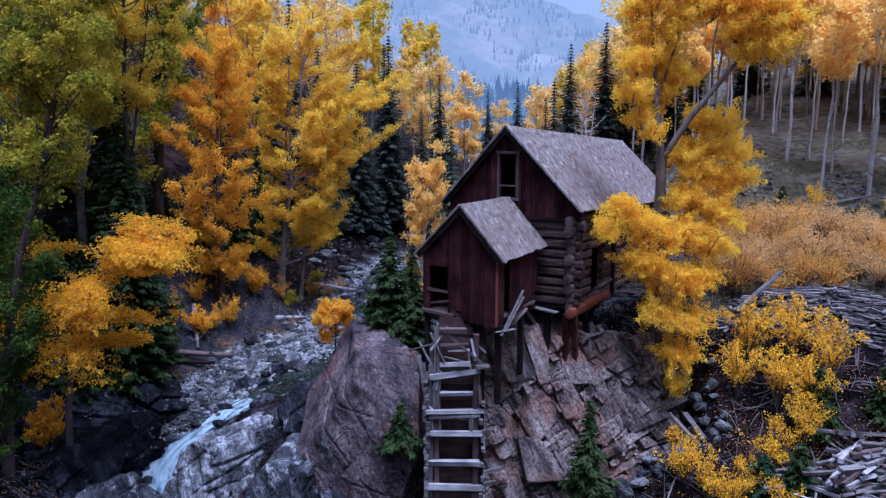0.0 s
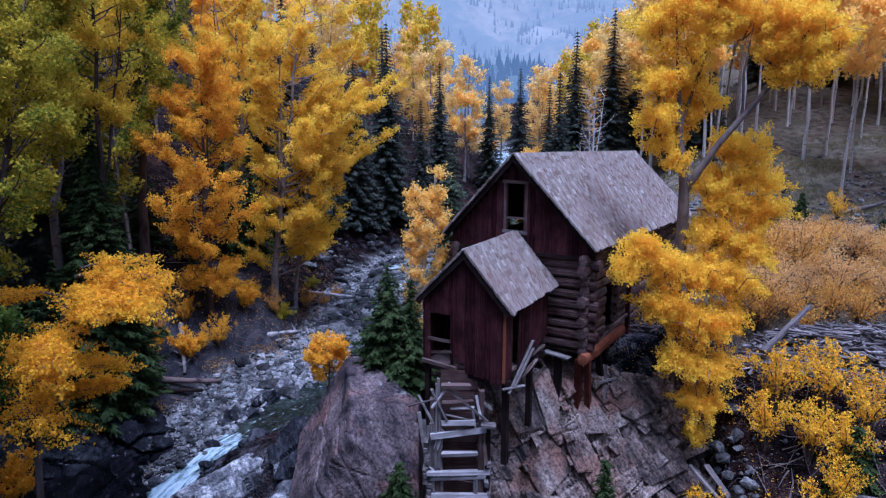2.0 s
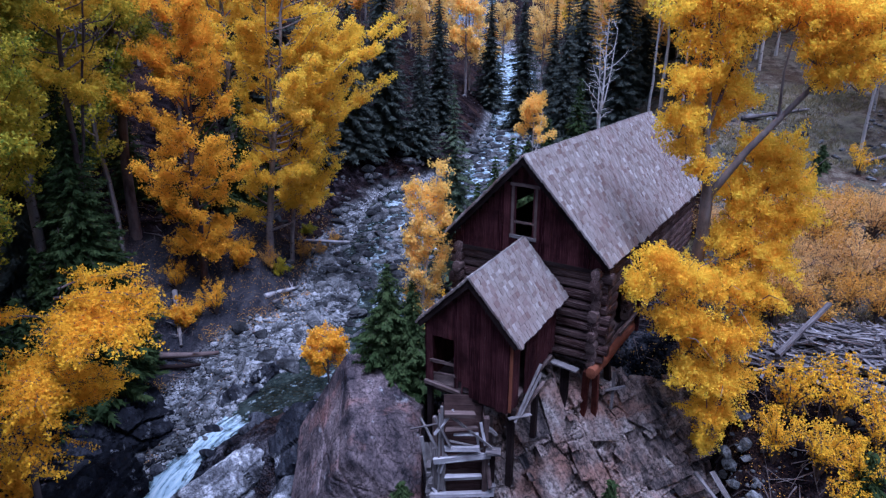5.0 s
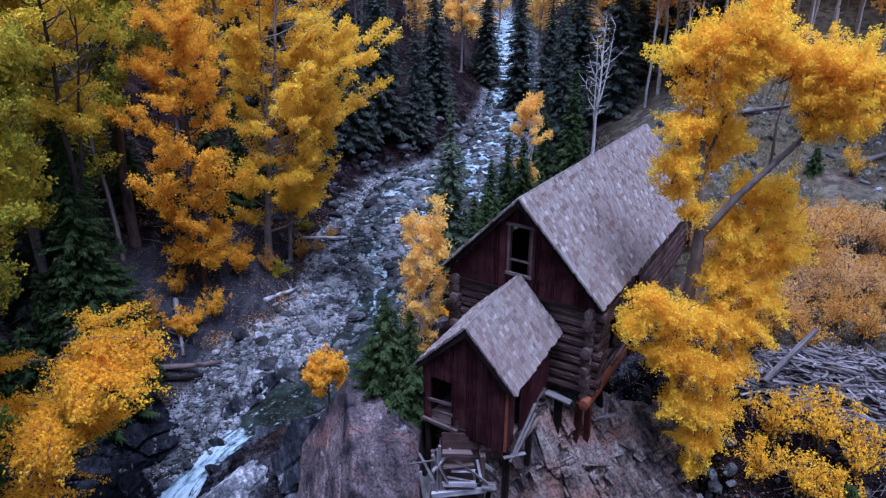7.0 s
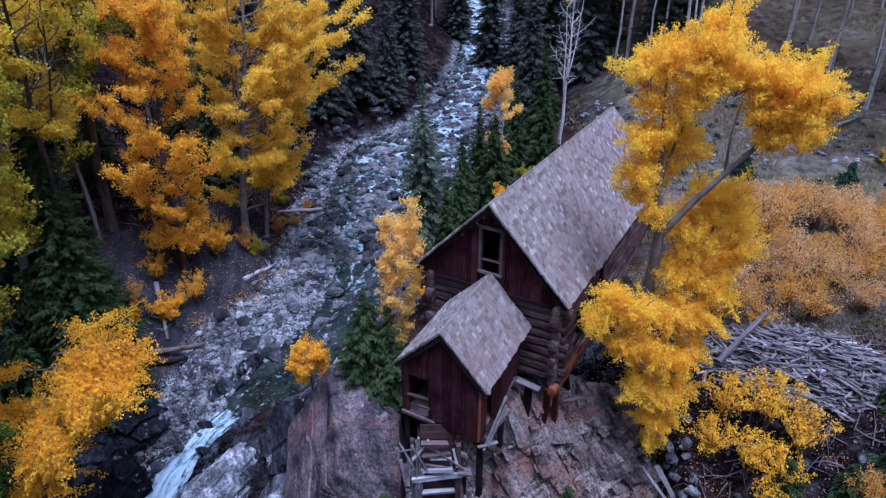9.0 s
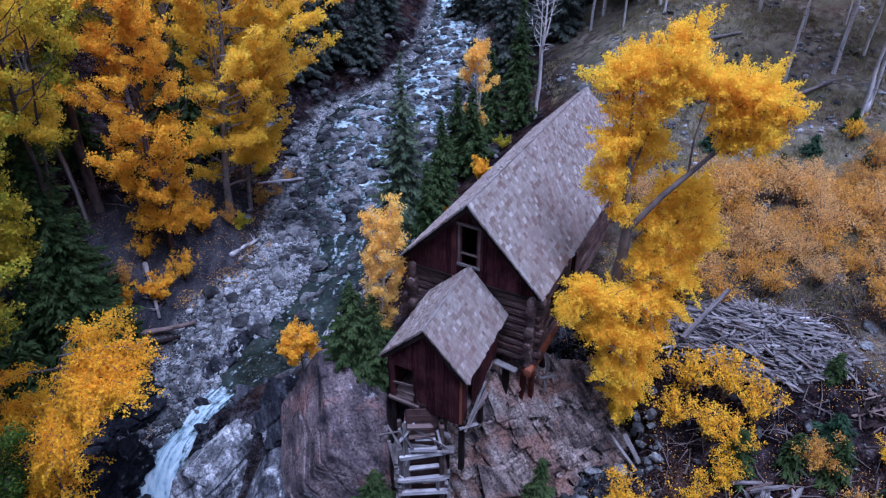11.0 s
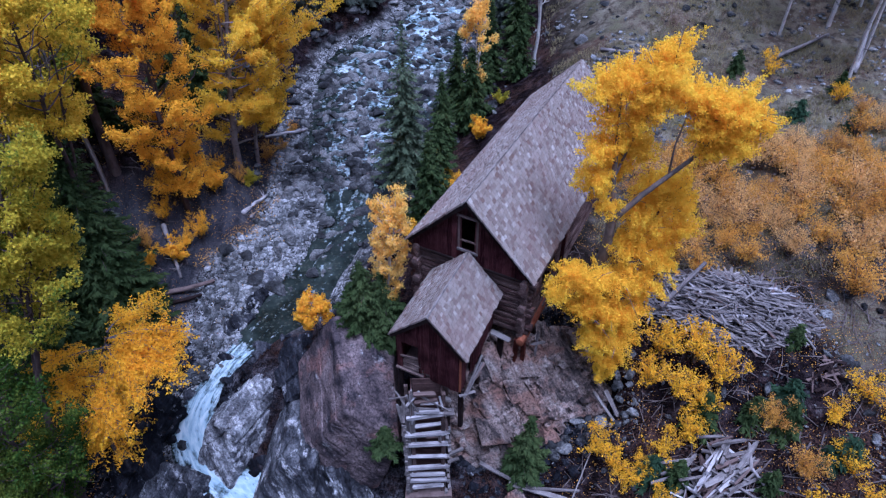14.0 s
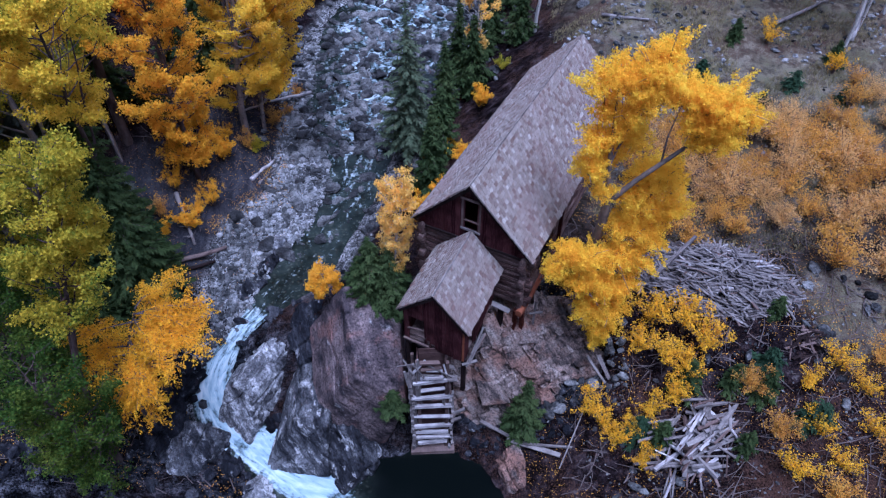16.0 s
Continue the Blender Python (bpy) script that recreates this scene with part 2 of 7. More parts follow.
def leaf_mat(name, tones, through_light=0.5):
    mat, nt, bs = material(name)
    rnd = randoms(nt)
    at = nt.nodes.new("ShaderNodeNewGeometry").outputs["Position"]
    drift = noise_node(nt, 0.45, 3, 0.5, at)
    v = math_node(nt, 'ADD', math_node(nt, 'MULTIPLY', rnd, 0.36), math_node(nt, 'MULTIPLY', drift.outputs[0], 1.1))
    col = ramp(nt, math_node(nt, 'SUBTRACT', v, 0.23), tones)
    nt.links.new(col, bs.inputs["Base Color"])
    bs.inputs["Roughness"].default_value = 0.6
    bs.inputs["Specular IOR Level"].default_value = 0.04
    tr = nt.nodes.new("ShaderNodeBsdfTranslucent")
    nt.links.new(col, tr.inputs["Color"])
    ms = nt.nodes.new("ShaderNodeMixShader")
    ms.inputs[0].default_value = through_light
    nt.links.new(bs.outputs[0], ms.inputs[1])
    nt.links.new(tr.outputs[0], ms.inputs[2])
    nt.links.new(ms.outputs[0], nt.nodes["Material Output"].inputs["Surface"])
    return mat


def bark_mat(name, base_tones, marks=None):
    mat, nt, bs = material(name)
    uv = nt.nodes.new("ShaderNodeTexCoord").outputs["UV"]
    at = nt.nodes.new("ShaderNodeNewGeometry").outputs["Position"]
    n1 = noise_node(nt, 3.0, 6, 0.65, at, (1, 1, 0.35))
    col = ramp(nt, n1.outputs[0], base_tones)
    if marks:
        n2 = noise_node(nt, 1.0, 4, 0.6, at, (3, 3, 9))
        col = mix(nt, ramp(nt, n2.outputs[0], [(0.60, (0, 0, 0)), (0.66, (1, 1, 1))]), col, marks)
    nt.links.new(col, bs.inputs["Base Color"])
    bs.inputs["Roughness"].default_value = 0.85
    bs.inputs["Specular IOR Level"].default_value = 0.04
    bump(nt, bs, n1.outputs[0], 0.8, 0.03)
    return mat


OLD_WOOD = wood("red_brown_boards", (0.005, 0.0018, 0.0028), (0.024, 0.0064, 0.0090), (0.17, 0.062, 0.064), wear=0.36)
RED_BOARD = wood("orange_board", (0.08, 0.025, 0.015), (0.20, 0.065, 0.035), (0.34, 0.13, 0.07))
LOG_WOOD = wood("weathered_logs", (0.012, 0.005, 0.005), (0.060, 0.030, 0.027), (0.36, 0.27, 0.245), wear=0.28)
GREY_WOOD = wood("silver_grey_wood", (0.036, 0.029, 0.030), (0.135, 0.115, 0.114), (0.33, 0.30, 0.295), wear=0.5)
BROWN_WOOD = wood("brown_planks", (0.04, 0.025, 0.024), (0.11, 0.075, 0.068), (0.24, 0.18, 0.165), wear=0.5)
PALE_WOOD = wood("pale_weathered_wood", (0.13, 0.115, 0.12), (0.33, 0.30, 0.31), (0.56, 0.53, 0.54), wear=0.7)
RED_POST = wood("red_stained_post", (0.03, 0.009, 0.008), (0.09, 0.024, 0.018), (0.20, 0.065, 0.045))
LINING = wood("shaft_lining", (0.016, 0.008, 0.008), (0.055, 0.028, 0.026), (0.17, 0.11, 0.10), wear=0.45)
DARK_WOOD = wood("dark_post", (0.008, 0.005, 0.005), (0.02, 0.013, 0.013), (0.05, 0.035, 0.033), wear=0.2)
SHINGLE = shingle_mat("grey_shingles", [(0.0, (0.155, 0.095, 0.075)), (0.14, (0.19, 0.14, 0.12)), (0.4, (0.245, 0.20, 0.178)), (0.75, (0.285, 0.24, 0.216)), (0.93, (0.33, 0.288, 0.262)), (1.0, (0.44, 0.40, 0.37))])
CLIFF = rock_mat("cliff_rock", [(0.32, (0.012, 0.011, 0.013)), (0.42, (0.085, 0.070, 0.069)), (0.53, (0.26, 0.198, 0.178)), (0.68, (0.48, 0.415, 0.385))], warm=(0.30, 0.165, 0.125), warm_at=(0.48, 0.60))
PINK = rock_mat("pink_boulder_rock", [(0.34, (0.004, 0.004, 0.006)), (0.45, (0.035, 0.030, 0.036)), (0.56, (0.12, 0.092, 0.096)), (0.70, (0.27, 0.21, 0.21))], lichen=(0.40, 0.385, 0.40), lichen_at=(0.60, 0.70), bands=3.0, warm=(0.22, 0.115, 0.10), warm_at=(0.54, 0.66))
PALE = rock_mat("pale_streaked_rock", [(0.36, (0.010, 0.010, 0.014)), (0.48, (0.09, 0.089, 0.10)), (0.64, (0.27, 0.27, 0.29))], lichen=(0.52, 0.52, 0.54), lichen_at=(0.49, 0.60))
DARKROCK = rock_mat("dark_wet_rock", [(0.36, (0.003, 0.0033, 0.005)), (0.5, (0.016, 0.017, 0.023)), (0.68, (0.085, 0.086, 0.10))], lichen=(0.40, 0.40, 0.43), lichen_at=(0.60, 0.70))
STONE = rock_mat("river_stone", [(0.32, (0.014, 0.0145, 0.016)), (0.47, (0.105, 0.106, 0.110)), (0.62, (0.40, 0.40, 0.415))], bands=1.0)
WET = rock_mat("wet_river_stone", [(0.34, (0.006, 0.0062, 0.007)), (0.47, (0.050, 0.050, 0.053)), (0.64, (0.25, 0.247, 0.25))], bands=1.0)
YELLOW = leaf_mat("golden_leaves", [(0.0, (0.66, 0.45, 0.02)), (0.35, (0.86, 0.60, 0.03)), (0.7, (0.93, 0.68, 0.06)), (1.0, (0.94, 0.74, 0.16))], 0.62)
YELLIME = leaf_mat("gold_and_green_leaves", [(0.0, (0.20, 0.22, 0.02)), (0.3, (0.50, 0.42, 0.025)), (0.6, (0.80, 0.55, 0.03)), (1.0, (0.86, 0.62, 0.08))])
HERO = leaf_mat("cottonwood_leaves", [(0.0, (0.80, 0.43, 0.018)), (0.35, (0.93, 0.62, 0.028)), (0.65, (0.95, 0.72, 0.05)), (1.0, (0.95, 0.79, 0.12))], 0.62)
GOLDEN = leaf_mat("deep_gold_leaves", [(0.0, (0.68, 0.36, 0.010)), (0.4, (0.88, 0.51, 0.014)), (0.75, (0.93, 0.59, 0.02)), (1.0, (0.93, 0.66, 0.06))])
ORANGE = leaf_mat("orange_leaves", [(0.0, (0.52, 0.24, 0.012)), (0.4, (0.82, 0.44, 0.016)), (0.8, (0.88, 0.52, 0.03)), (1.0, (0.88, 0.58, 0.10))])
# pale autumn gold, with the aerial haze over distant aspens painted in as paler colour
HAZED_GOLD = leaf_mat("haze_paled_gold_leaves", [(0.0, (0.70, 0.48, 0.13)), (0.4, (0.88, 0.65, 0.21)), (0.8, (0.94, 0.74, 0.33)), (1.0, (0.94, 0.78, 0.47))], 0.72)
LIME = leaf_mat("yellow_green_leaves", [(0.0, (0.035, 0.075, 0.016)), (0.28, (0.12, 0.17, 0.022)), (0.48, (0.40, 0.35, 0.025)), (1.0, (0.78, 0.55, 0.035))])
GREENLEAF = leaf_mat("dark_green_leaves", [(0.0, (0.012, 0.035, 0.008)), (0.45, (0.045, 0.085, 0.014)), (0.8, (0.13, 0.16, 0.022)), (1.0, (0.30, 0.28, 0.03))], 0.4)
# needles of the tall far spruces: distance haze painted in as lighter grey
HAZED_NEEDLE = leaf_mat("haze_lightened_needles", [(0.0, (0.070, 0.078, 0.066)), (0.5, (0.090, 0.102, 0.086)), (1.0, (0.11, 0.124, 0.10))], 0.5)
PINEN = leaf_mat("pale_green_needles", [(0.0, (0.035, 0.050, 0.030)), (0.5, (0.075, 0.098, 0.058)), (1.0, (0.13, 0.15, 0.09))], 0.2)
PEACH = leaf_mat("pale_orange_leaves", [(0.0, (0.80, 0.49, 0.08)), (0.5, (0.95, 0.66, 0.15)), (1.0, (0.95, 0.73, 0.28))], 0.62)
RUST = leaf_mat("rust_shrub_leaves", [(0.0, (0.32, 0.15, 0.05)), (0.35, (0.56, 0.29, 0.06)), (0.7, (0.76, 0.43, 0.07)), (1.0, (0.84, 0.52, 0.12))])
WILLOW = leaf_mat("tan_willow_leaves", [(0.0, (0.46, 0.27, 0.11)), (0.4, (0.70, 0.44, 0.16)), (0.8, (0.82, 0.54, 0.20)), (1.0, (0.86, 0.62, 0.30))], .6)
NEEDLE = leaf_mat("spruce_needles", [(0.0, (0.012, 0.020, 0.007)), (0.4, (0.028, 0.045, 0.015)), (0.8, (0.055, 0.075, 0.026)), (1.0, (0.09, 0.10, 0.045))], 0.15)
BLUEN = leaf_mat("blue_spruce_needles", [(0.0, (0.012, 0.026, 0.014)), (0.5, (0.026, 0.050, 0.026)), (1.0, (0.05, 0.08, 0.042))], 0.15)
BARK = bark_mat("brown_bark", [(0.3, (0.03, 0.02, 0.021)), (0.7, (0.13, 0.095, 0.09))])
WHITEBARK = bark_mat("pale_aspen_bark", [(0.3, (0.34, 0.31, 0.30)), (0.7, (0.62, 0.59, 0.56))], (0.05, 0.045, 0.045))
GREYBARK = bark_mat("grey_aspen_bark", [(0.3, (0.12, 0.10, 0.10)), (0.7, (0.33, 0.28, 0.27))], (0.05, 0.045, 0.045))
POPLARBARK = bark_mat("tan_cottonwood_bark", [(0.3, (0.075, 0.058, 0.055)), (0.7, (0.27, 0.22, 0.20))])
TWIG = bark_mat("grey_twigs", [(0.3, (0.06, 0.046, 0.046)), (0.7, (0.17, 0.14, 0.135))])
AMBER = leaf_mat("amber_leaves", [(0.0, (0.60, 0.28, 0.006)), (0.4, (0.87, 0.49, 0.012)), (0.75, (0.94, 0.60, 0.018)), (1.0, (0.94, 0.68, 0.05))], .55)
MIXROCK = rock_mat("lichen_rock", [(0.36, (0.003, 0.0033, 0.005)), (0.48, (0.03, 0.031, 0.038)), (0.64, (0.16, 0.16, 0.175))], lichen=(0.46, 0.46, 0.48), lichen_at=(0.55, 0.65))
GRASS = leaf_mat("dry_grass", [(0.0, (0.09, 0.085, 0.045)), (0.4, (0.19, 0.165, 0.09)), (0.8, (0.30, 0.25, 0.14)), (1.0, (0.20, 0.21, 0.09))], 0.2)

# ---- ground ----
# the river's middle line: x, y, water level, half width
RIVER = np.array([(-12, -300, -3, 4), (-1, -20, 1.0, 4), (0, 8, 1.3, 4), (0.3, 19.3, 1.5, 3.9), (-3.2, 20.4, 1.5, 2.2), (-6.5, 21.6, 1.65, 1.25), (-9.4, 23.8, 2.05, 1.05), (-10.9, 25.0, 2.4, .95),
                  (-11.7, 27.0, 2.95, .95), (-10.8, 28.9, 3.6, .65), (-9.5, 30.2, 4.2, .5), (-8.3, 31.8, 4.4, 1.2), (-6.9, 33.6, 4.45, 2.0), (-5.0, 37, 4.55, 1.5), (-3.6, 40.5, 4.65, 1.7), (-3.3, 44.5, 4.8, 2.6), (-2.9, 50, 5.0, 4.5),
                  (-1.2, 56, 5.35, 5.9), (0.3, 61, 5.65, 6.3), (3.4, 66.5, 6.0, 3.8), (6, 75, 6.5, 2.8), (9, 92, 7.3, 2.8), (11.5, 112, 8.2, 3.2), (14, 140, 10, 4), (10, 200, 14, 4), (0, 420, 30, 4)], float)


def densify(rows, step):
    seg = np.linalg.norm(np.diff(rows[:, :2], axis=0), axis=1)
    s = np.concatenate([[0], np.cumsum(seg)])
    out = []
    for a, b in zip(range(len(s) - 1), range(1, len(s))):
        k = max(1, int(min(seg[a] / step, 60)))
        out.append(np.linspace(s[a], s[b], k, endpoint=False))
    q = np.concatenate([np.concatenate(out), s[-1:]])
    flat = np.stack([np.interp(q, s, rows[:, k]) for k in range(rows.shape[1])], 1)
    soft = flat.copy()
    for _ in range(3):
        soft[1:-1] = (soft[:-2] + 2 * soft[1:-1] + soft[2:]) / 4
    return soft


FLOW = densify(RIVER, 0.5)
FLOW_T = np.gradient(FLOW[:, :2], axis=0)
FLOW_T /= np.linalg.norm(FLOW_T, axis=1)[:, None]


def river_at(x, y):
    """Distance from the river's middle line, its level and half width there, and the side (+1 towards the mill)."""
    shape = np.shape(x)
    x, y = np.ravel(x), np.ravel(y)
    d, lvl, hw, side = (np.empty(len(x)) for _ in range(4))
    for a in range(0, len(x), 4000):
        s = slice(a, a + 4000)
        dx, dy = x[s, None] - FLOW[None, :, 0], y[s, None] - FLOW[None, :, 1]
        dd = np.hypot(dx, dy)
        i = dd.argmin(1)
        k = np.arange(len(i))
        d[s] = dd[k, i]
        hw[s] = FLOW[i, 3]
        w = 1 / (dd ** 2 + 0.3) ** 2.5
        lvl[s] = (w * FLOW[None, :, 2]).sum(1) / w.sum(1)
        side[s] = np.where(FLOW_T[i, 1] * dx[k, i] - FLOW_T[i, 0] * dy[k, i] > 0, 1, -1)
    return [q.reshape(shape) for q in (d, lvl, hw, side)]


# the mill's own axes: u along the gable, v along the ridge
MILL = pose(2.43, 26.57, 0, 0, 0, -32.0)
MU, MV = (math.cos(radians(32)), -math.sin(radians(32))), (math.sin(radians(32)), math.cos(radians(32)))


def softmin(a, b, k):
    h = np.clip(0.5 + 0.5 * (b - a) / k, 0, 1)
    return b * (1 - h) + a * h - k * h * (1 - h)


def height(x, y):
    x, y = np.asarray(x, float), np.asarray(y, float)
    d, lvl, hw, side = river_at(x, y)
    e = d - hw
    # far bank: a gravel bar, then a scree slope, then the wooded hillside
    bar = np.interp(y, [18, 26, 32, 38, 44, 49, 55, 80], [0.6, 1.2, 3.2, 4.4, 3.2, 1.2, 0.6, 0.5])
    far = lvl + 0.11 * np.clip(e, 0, None) + 0.62 * np.clip(e - bar, 0, 4) + 0.42 * np.clip(e - bar - 4, 0, 75) * np.interp(y, [20, 34], [0.75, 1])
    # the mill's bank
    upland = 9.3 + 0.13 * (np.minimum(y, 90) - 27) + 0.03 * (x - 14) + 0.16 * np.clip(y - 50, 0, 45) + 0.30 * np.clip(x - 55, 0, 150) + 0.05 * np.clip(x - 34, 0, 30)
    upland = np.where(y < 27, 9.3 + 0.10 * (y - 27) + 0.03 * (x - 14) + 0.30 * np.clip(x - 55, 0, 300), upland)
    near = lvl + np.interp(y, [18, 23, 30], [0.43, 0.45, 0.58]) * np.clip(e, 0, None) + 0.32 * np.clip(y - 21, 0, 5) * smooth(2, 6, e) * np.interp(y, [26, 30], [1, 0])
    near = near - (near - lvl) * .85 * smooth(.8, -1.2, x) * smooth(29.5, 26.5, y) * smooth(16, 19, y)
    near = near - 3.2 * smooth(10.3, 9.4, x) * smooth(1.5, 3.5, x) * smooth(22.8, 25.6, y) * smooth(28.5, 26.8, y)
    near = softmin(near, upland, 1.2)
    u = (x - 2.43) * MU[0] + (y - 26.57) * MU[1]
    v = (x - 2.43) * MV[0] + (y - 26.57) * MV[1]
    knob = smooth(-3.9, -2.2, u) * smooth(6.8, 4.2, u) * smooth(0.3, 2.6, v) * smooth(19, 15, v)
    near = near + knob * np.clip(9.75 - near, 0, None)
    near = near - 2.4 * smooth(1.5, 3.2, x) * smooth(10.4, 9.2, x) * smooth(27.7, 26.0, y) * smooth(24.5, 25.4, y)
    z = np.where(side > 0, near, far)
    bed = lvl - 0.5 * (1 - np.clip(d / hw, 0, 1) ** 2) - 0.05
    z = np.where(e < 0, bed, z)
    amp = smooth(0, 3, e)
    z = z + amp * (0.9 * fbm(x * 0.22, y * 0.22, 0, 4, 3) + 0.25 * fbm(x * 1.3, y * 1.3, 0, 3, 9)) * (1 - 0.8 * knob)
    z = z + 0.25 * fbm(x * 0.9, y * 0.9, 0, 3, 5) * (1 - amp)
    return z


def at_ground(x, y):
    return float(height(np.array([x]), np.array([y]))[0])


def stretched(lo, hi, fine_lo, fine_hi, step, growth=1.12):
    mid = list(np.arange(fine_lo, fine_hi + step / 2, step))
    s, p, up = step, fine_hi, []
    while p < hi:
        s *= growth
        p += s
        up.append(p)
    s, p, down = step, fine_lo, []
    while p > lo:
        s *= growth
        p -= s
        down.append(p)
    return np.array(down[::-1] + mid + up)


def ground_mat():
    mat, nt, bs = material("ground_soil")
    at = nt.nodes.new("ShaderNodeNewGeometry").outputs["Position"]
    big = noise_node(nt, 0.22, 6, 0.62, at)
    mid = noise_node(nt, 1.4, 6, 0.66, at)
    fine = noise_node(nt, 11, 5, 0.7, at)
    cells = node(nt, "ShaderNodeTexVoronoi", Scale=13.0)
    nt.links.new(at, cells.inputs["Vector"])
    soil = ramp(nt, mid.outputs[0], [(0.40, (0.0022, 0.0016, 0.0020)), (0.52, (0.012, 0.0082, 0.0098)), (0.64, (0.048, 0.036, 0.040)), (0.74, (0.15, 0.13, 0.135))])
    gravel_a = nt.nodes.new("ShaderNodeAttribute")
    gravel_a.attribute_name = "gravel"
    grass_a = nt.nodes.new("ShaderNodeAttribute")
    grass_a.attribute_name = "meadow"
    grav = mix(nt, 0.65, ramp(nt, mid.outputs[0], [(0.36, (0.035, 0.035, 0.037)), (0.5, (0.13, 0.129, 0.134)), (0.68, (0.31, 0.307, 0.315))]), ramp(nt, cells.outputs["Color"], [(0.2, (0.1, 0.1, 0.1)), (0.8, (0.95, 0.95, 0.95))]), 'SOFT_LIGHT')
    grassc = ramp(nt, mid.outputs[0], [(0.36, (0.055, 0.050, 0.037)), (0.5, (0.15, 0.130, 0.098)), (0.68, (0.30, 0.265, 0.210))])
    moss = noise_node(nt, 0.7, 6, 0.7, at)
    grassc = mix(nt, ramp(nt, moss.outputs[0], [(0.50, (0, 0, 0)), (0.62, (0.7, 0.7, 0.7))]), grassc, (0.095, 0.095, 0.045))
    grassc = mix(nt, ramp(nt, moss.outputs[0], [(0.36, (0.75, 0.75, 0.75)), (0.46, (0, 0, 0))]), grassc, (0.075, 0.052, 0.040))
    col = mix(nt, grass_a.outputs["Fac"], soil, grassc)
    litter = ramp(nt, math_node(nt, 'ADD', math_node(nt, 'MULTIPLY', fine.outputs[0], 0.6), math_node(nt, 'MULTIPLY', big.outputs[0], 0.5)), [(0.56, (0, 0, 0)), (0.66, (0.8, 0.8, 0.8))])
    col = mix(nt, litter, col, (0.085, 0.046, 0.034))
    col = mix(nt, gravel_a.outputs["Fac"], col, grav)
    rocky_a = nt.nodes.new("ShaderNodeAttribute")
    rocky_a.attribute_name = "rocky"
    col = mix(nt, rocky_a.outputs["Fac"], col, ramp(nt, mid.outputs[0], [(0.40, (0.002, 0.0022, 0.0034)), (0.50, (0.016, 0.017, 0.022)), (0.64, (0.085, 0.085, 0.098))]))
    scree_a = nt.nodes.new("ShaderNodeAttribute")
    scree_a.attribute_name = "scree"
    slide = noise_node(nt, 1.0, 6, 0.7, at, (2.2, .7, .7))
    col = mix(nt, scree_a.outputs["Fac"], col, ramp(nt, math_node(nt, 'ADD', math_node(nt, 'MULTIPLY', slide.outputs[0], .6), math_node(nt, 'MULTIPLY', fine.outputs[0], .4)), [(0.36, (0.014, 0.014, 0.019)), (0.5, (0.042, 0.041, 0.050)), (0.66, (0.10, 0.096, 0.108))]))
    col = mix(nt, math_node(nt, 'MULTIPLY', math_node(nt, 'MAXIMUM', rocky_a.outputs["Fac"], gravel_a.outputs["Fac"]), 0.8), col, ramp(nt, cells.outputs["Color"], [(0.25, (0.03, 0.03, 0.03)), (0.5, (0.45, 0.45, 0.45)), (0.75, (0.95, 0.95, 0.95))]), 'OVERLAY')
    nt.links.new(col, bs.inputs["Base Color"])
    bs.inputs["Roughness"].default_value = 0.9
    bs.inputs["Specular IOR Level"].default_value = 0.02
    bump(nt, bs, math_node(nt, 'ADD', math_node(nt, 'ADD', mid.outputs[0], fine.outputs[0]), math_node(nt, 'MULTIPLY', cells.outputs["Distance"], -0.9)), 1.0, 0.12)
    return mat


GROUND = ground_mat()
gx = stretched(-700, 700, -26, 34, 0.38)
gy = stretched(-500, 1200, 14, 66, 0.38)
GX, GY = np.meshgrid(gx, gy)
GZ = height(GX, GY)
gd, gl, gh, gs = river_at(GX, GY)
ge = gd - gh
g_bar = np.interp(GY, [18, 26, 32, 38, 44, 49, 55, 80], [0.6, 1.2, 3.2, 4.4, 3.2, 1.2, 0.6, 0.5]) + .9 * fbm(GX * .7, GY * .7, 0, 3, 64)
gravel = np.where(gs < 0, smooth(g_bar + .9, g_bar - .1, ge), smooth(1.6, 0.6, ge) * smooth(30.5, 33, GY)) * smooth(22, 26, GY)
gravel = np.clip(gravel + 0.4 * fbm(GX * 0.6, GY * 0.6, 0, 3, 31), 0, 1) * (gravel > 0.02)
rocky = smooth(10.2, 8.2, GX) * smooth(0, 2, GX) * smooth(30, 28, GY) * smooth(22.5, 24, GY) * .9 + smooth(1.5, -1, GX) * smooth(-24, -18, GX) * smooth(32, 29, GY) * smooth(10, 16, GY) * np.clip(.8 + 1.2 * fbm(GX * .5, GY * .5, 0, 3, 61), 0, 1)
scree = np.where(gs < 0, smooth(29, 32, GY) * smooth(49, 45, GY) * smooth(g_bar + 7.5, g_bar + 5.5, ge), 0) * (1 - gravel)
rocky = rocky * (1 - .85 * gravel)
meadow = np.where(gs > 0, smooth(26, 34, GY) * smooth(8, 14, GX - 0.15 * GY + 5), 0)
meadow = np.maximum(meadow, smooth(18.6, 20.4, GX + .9 * fbm(GX * .8, GY * .8, 0, 3, 63)) * smooth(20.5, 22.5, GY) * smooth(28, 26, GY))
nx, ny = len(gx), len(gy)
ii, jj = np.meshgrid(np.arange(ny - 1), np.arange(nx - 1), indexing="ij")
gf = np.stack([ii * nx + jj, ii * nx + jj + 1, (ii + 1) * nx + jj + 1, (ii + 1) * nx + jj], -1).reshape(-1, 4)
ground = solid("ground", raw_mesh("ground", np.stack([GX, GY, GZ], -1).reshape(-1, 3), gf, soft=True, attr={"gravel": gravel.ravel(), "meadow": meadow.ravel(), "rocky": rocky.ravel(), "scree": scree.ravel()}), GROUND)
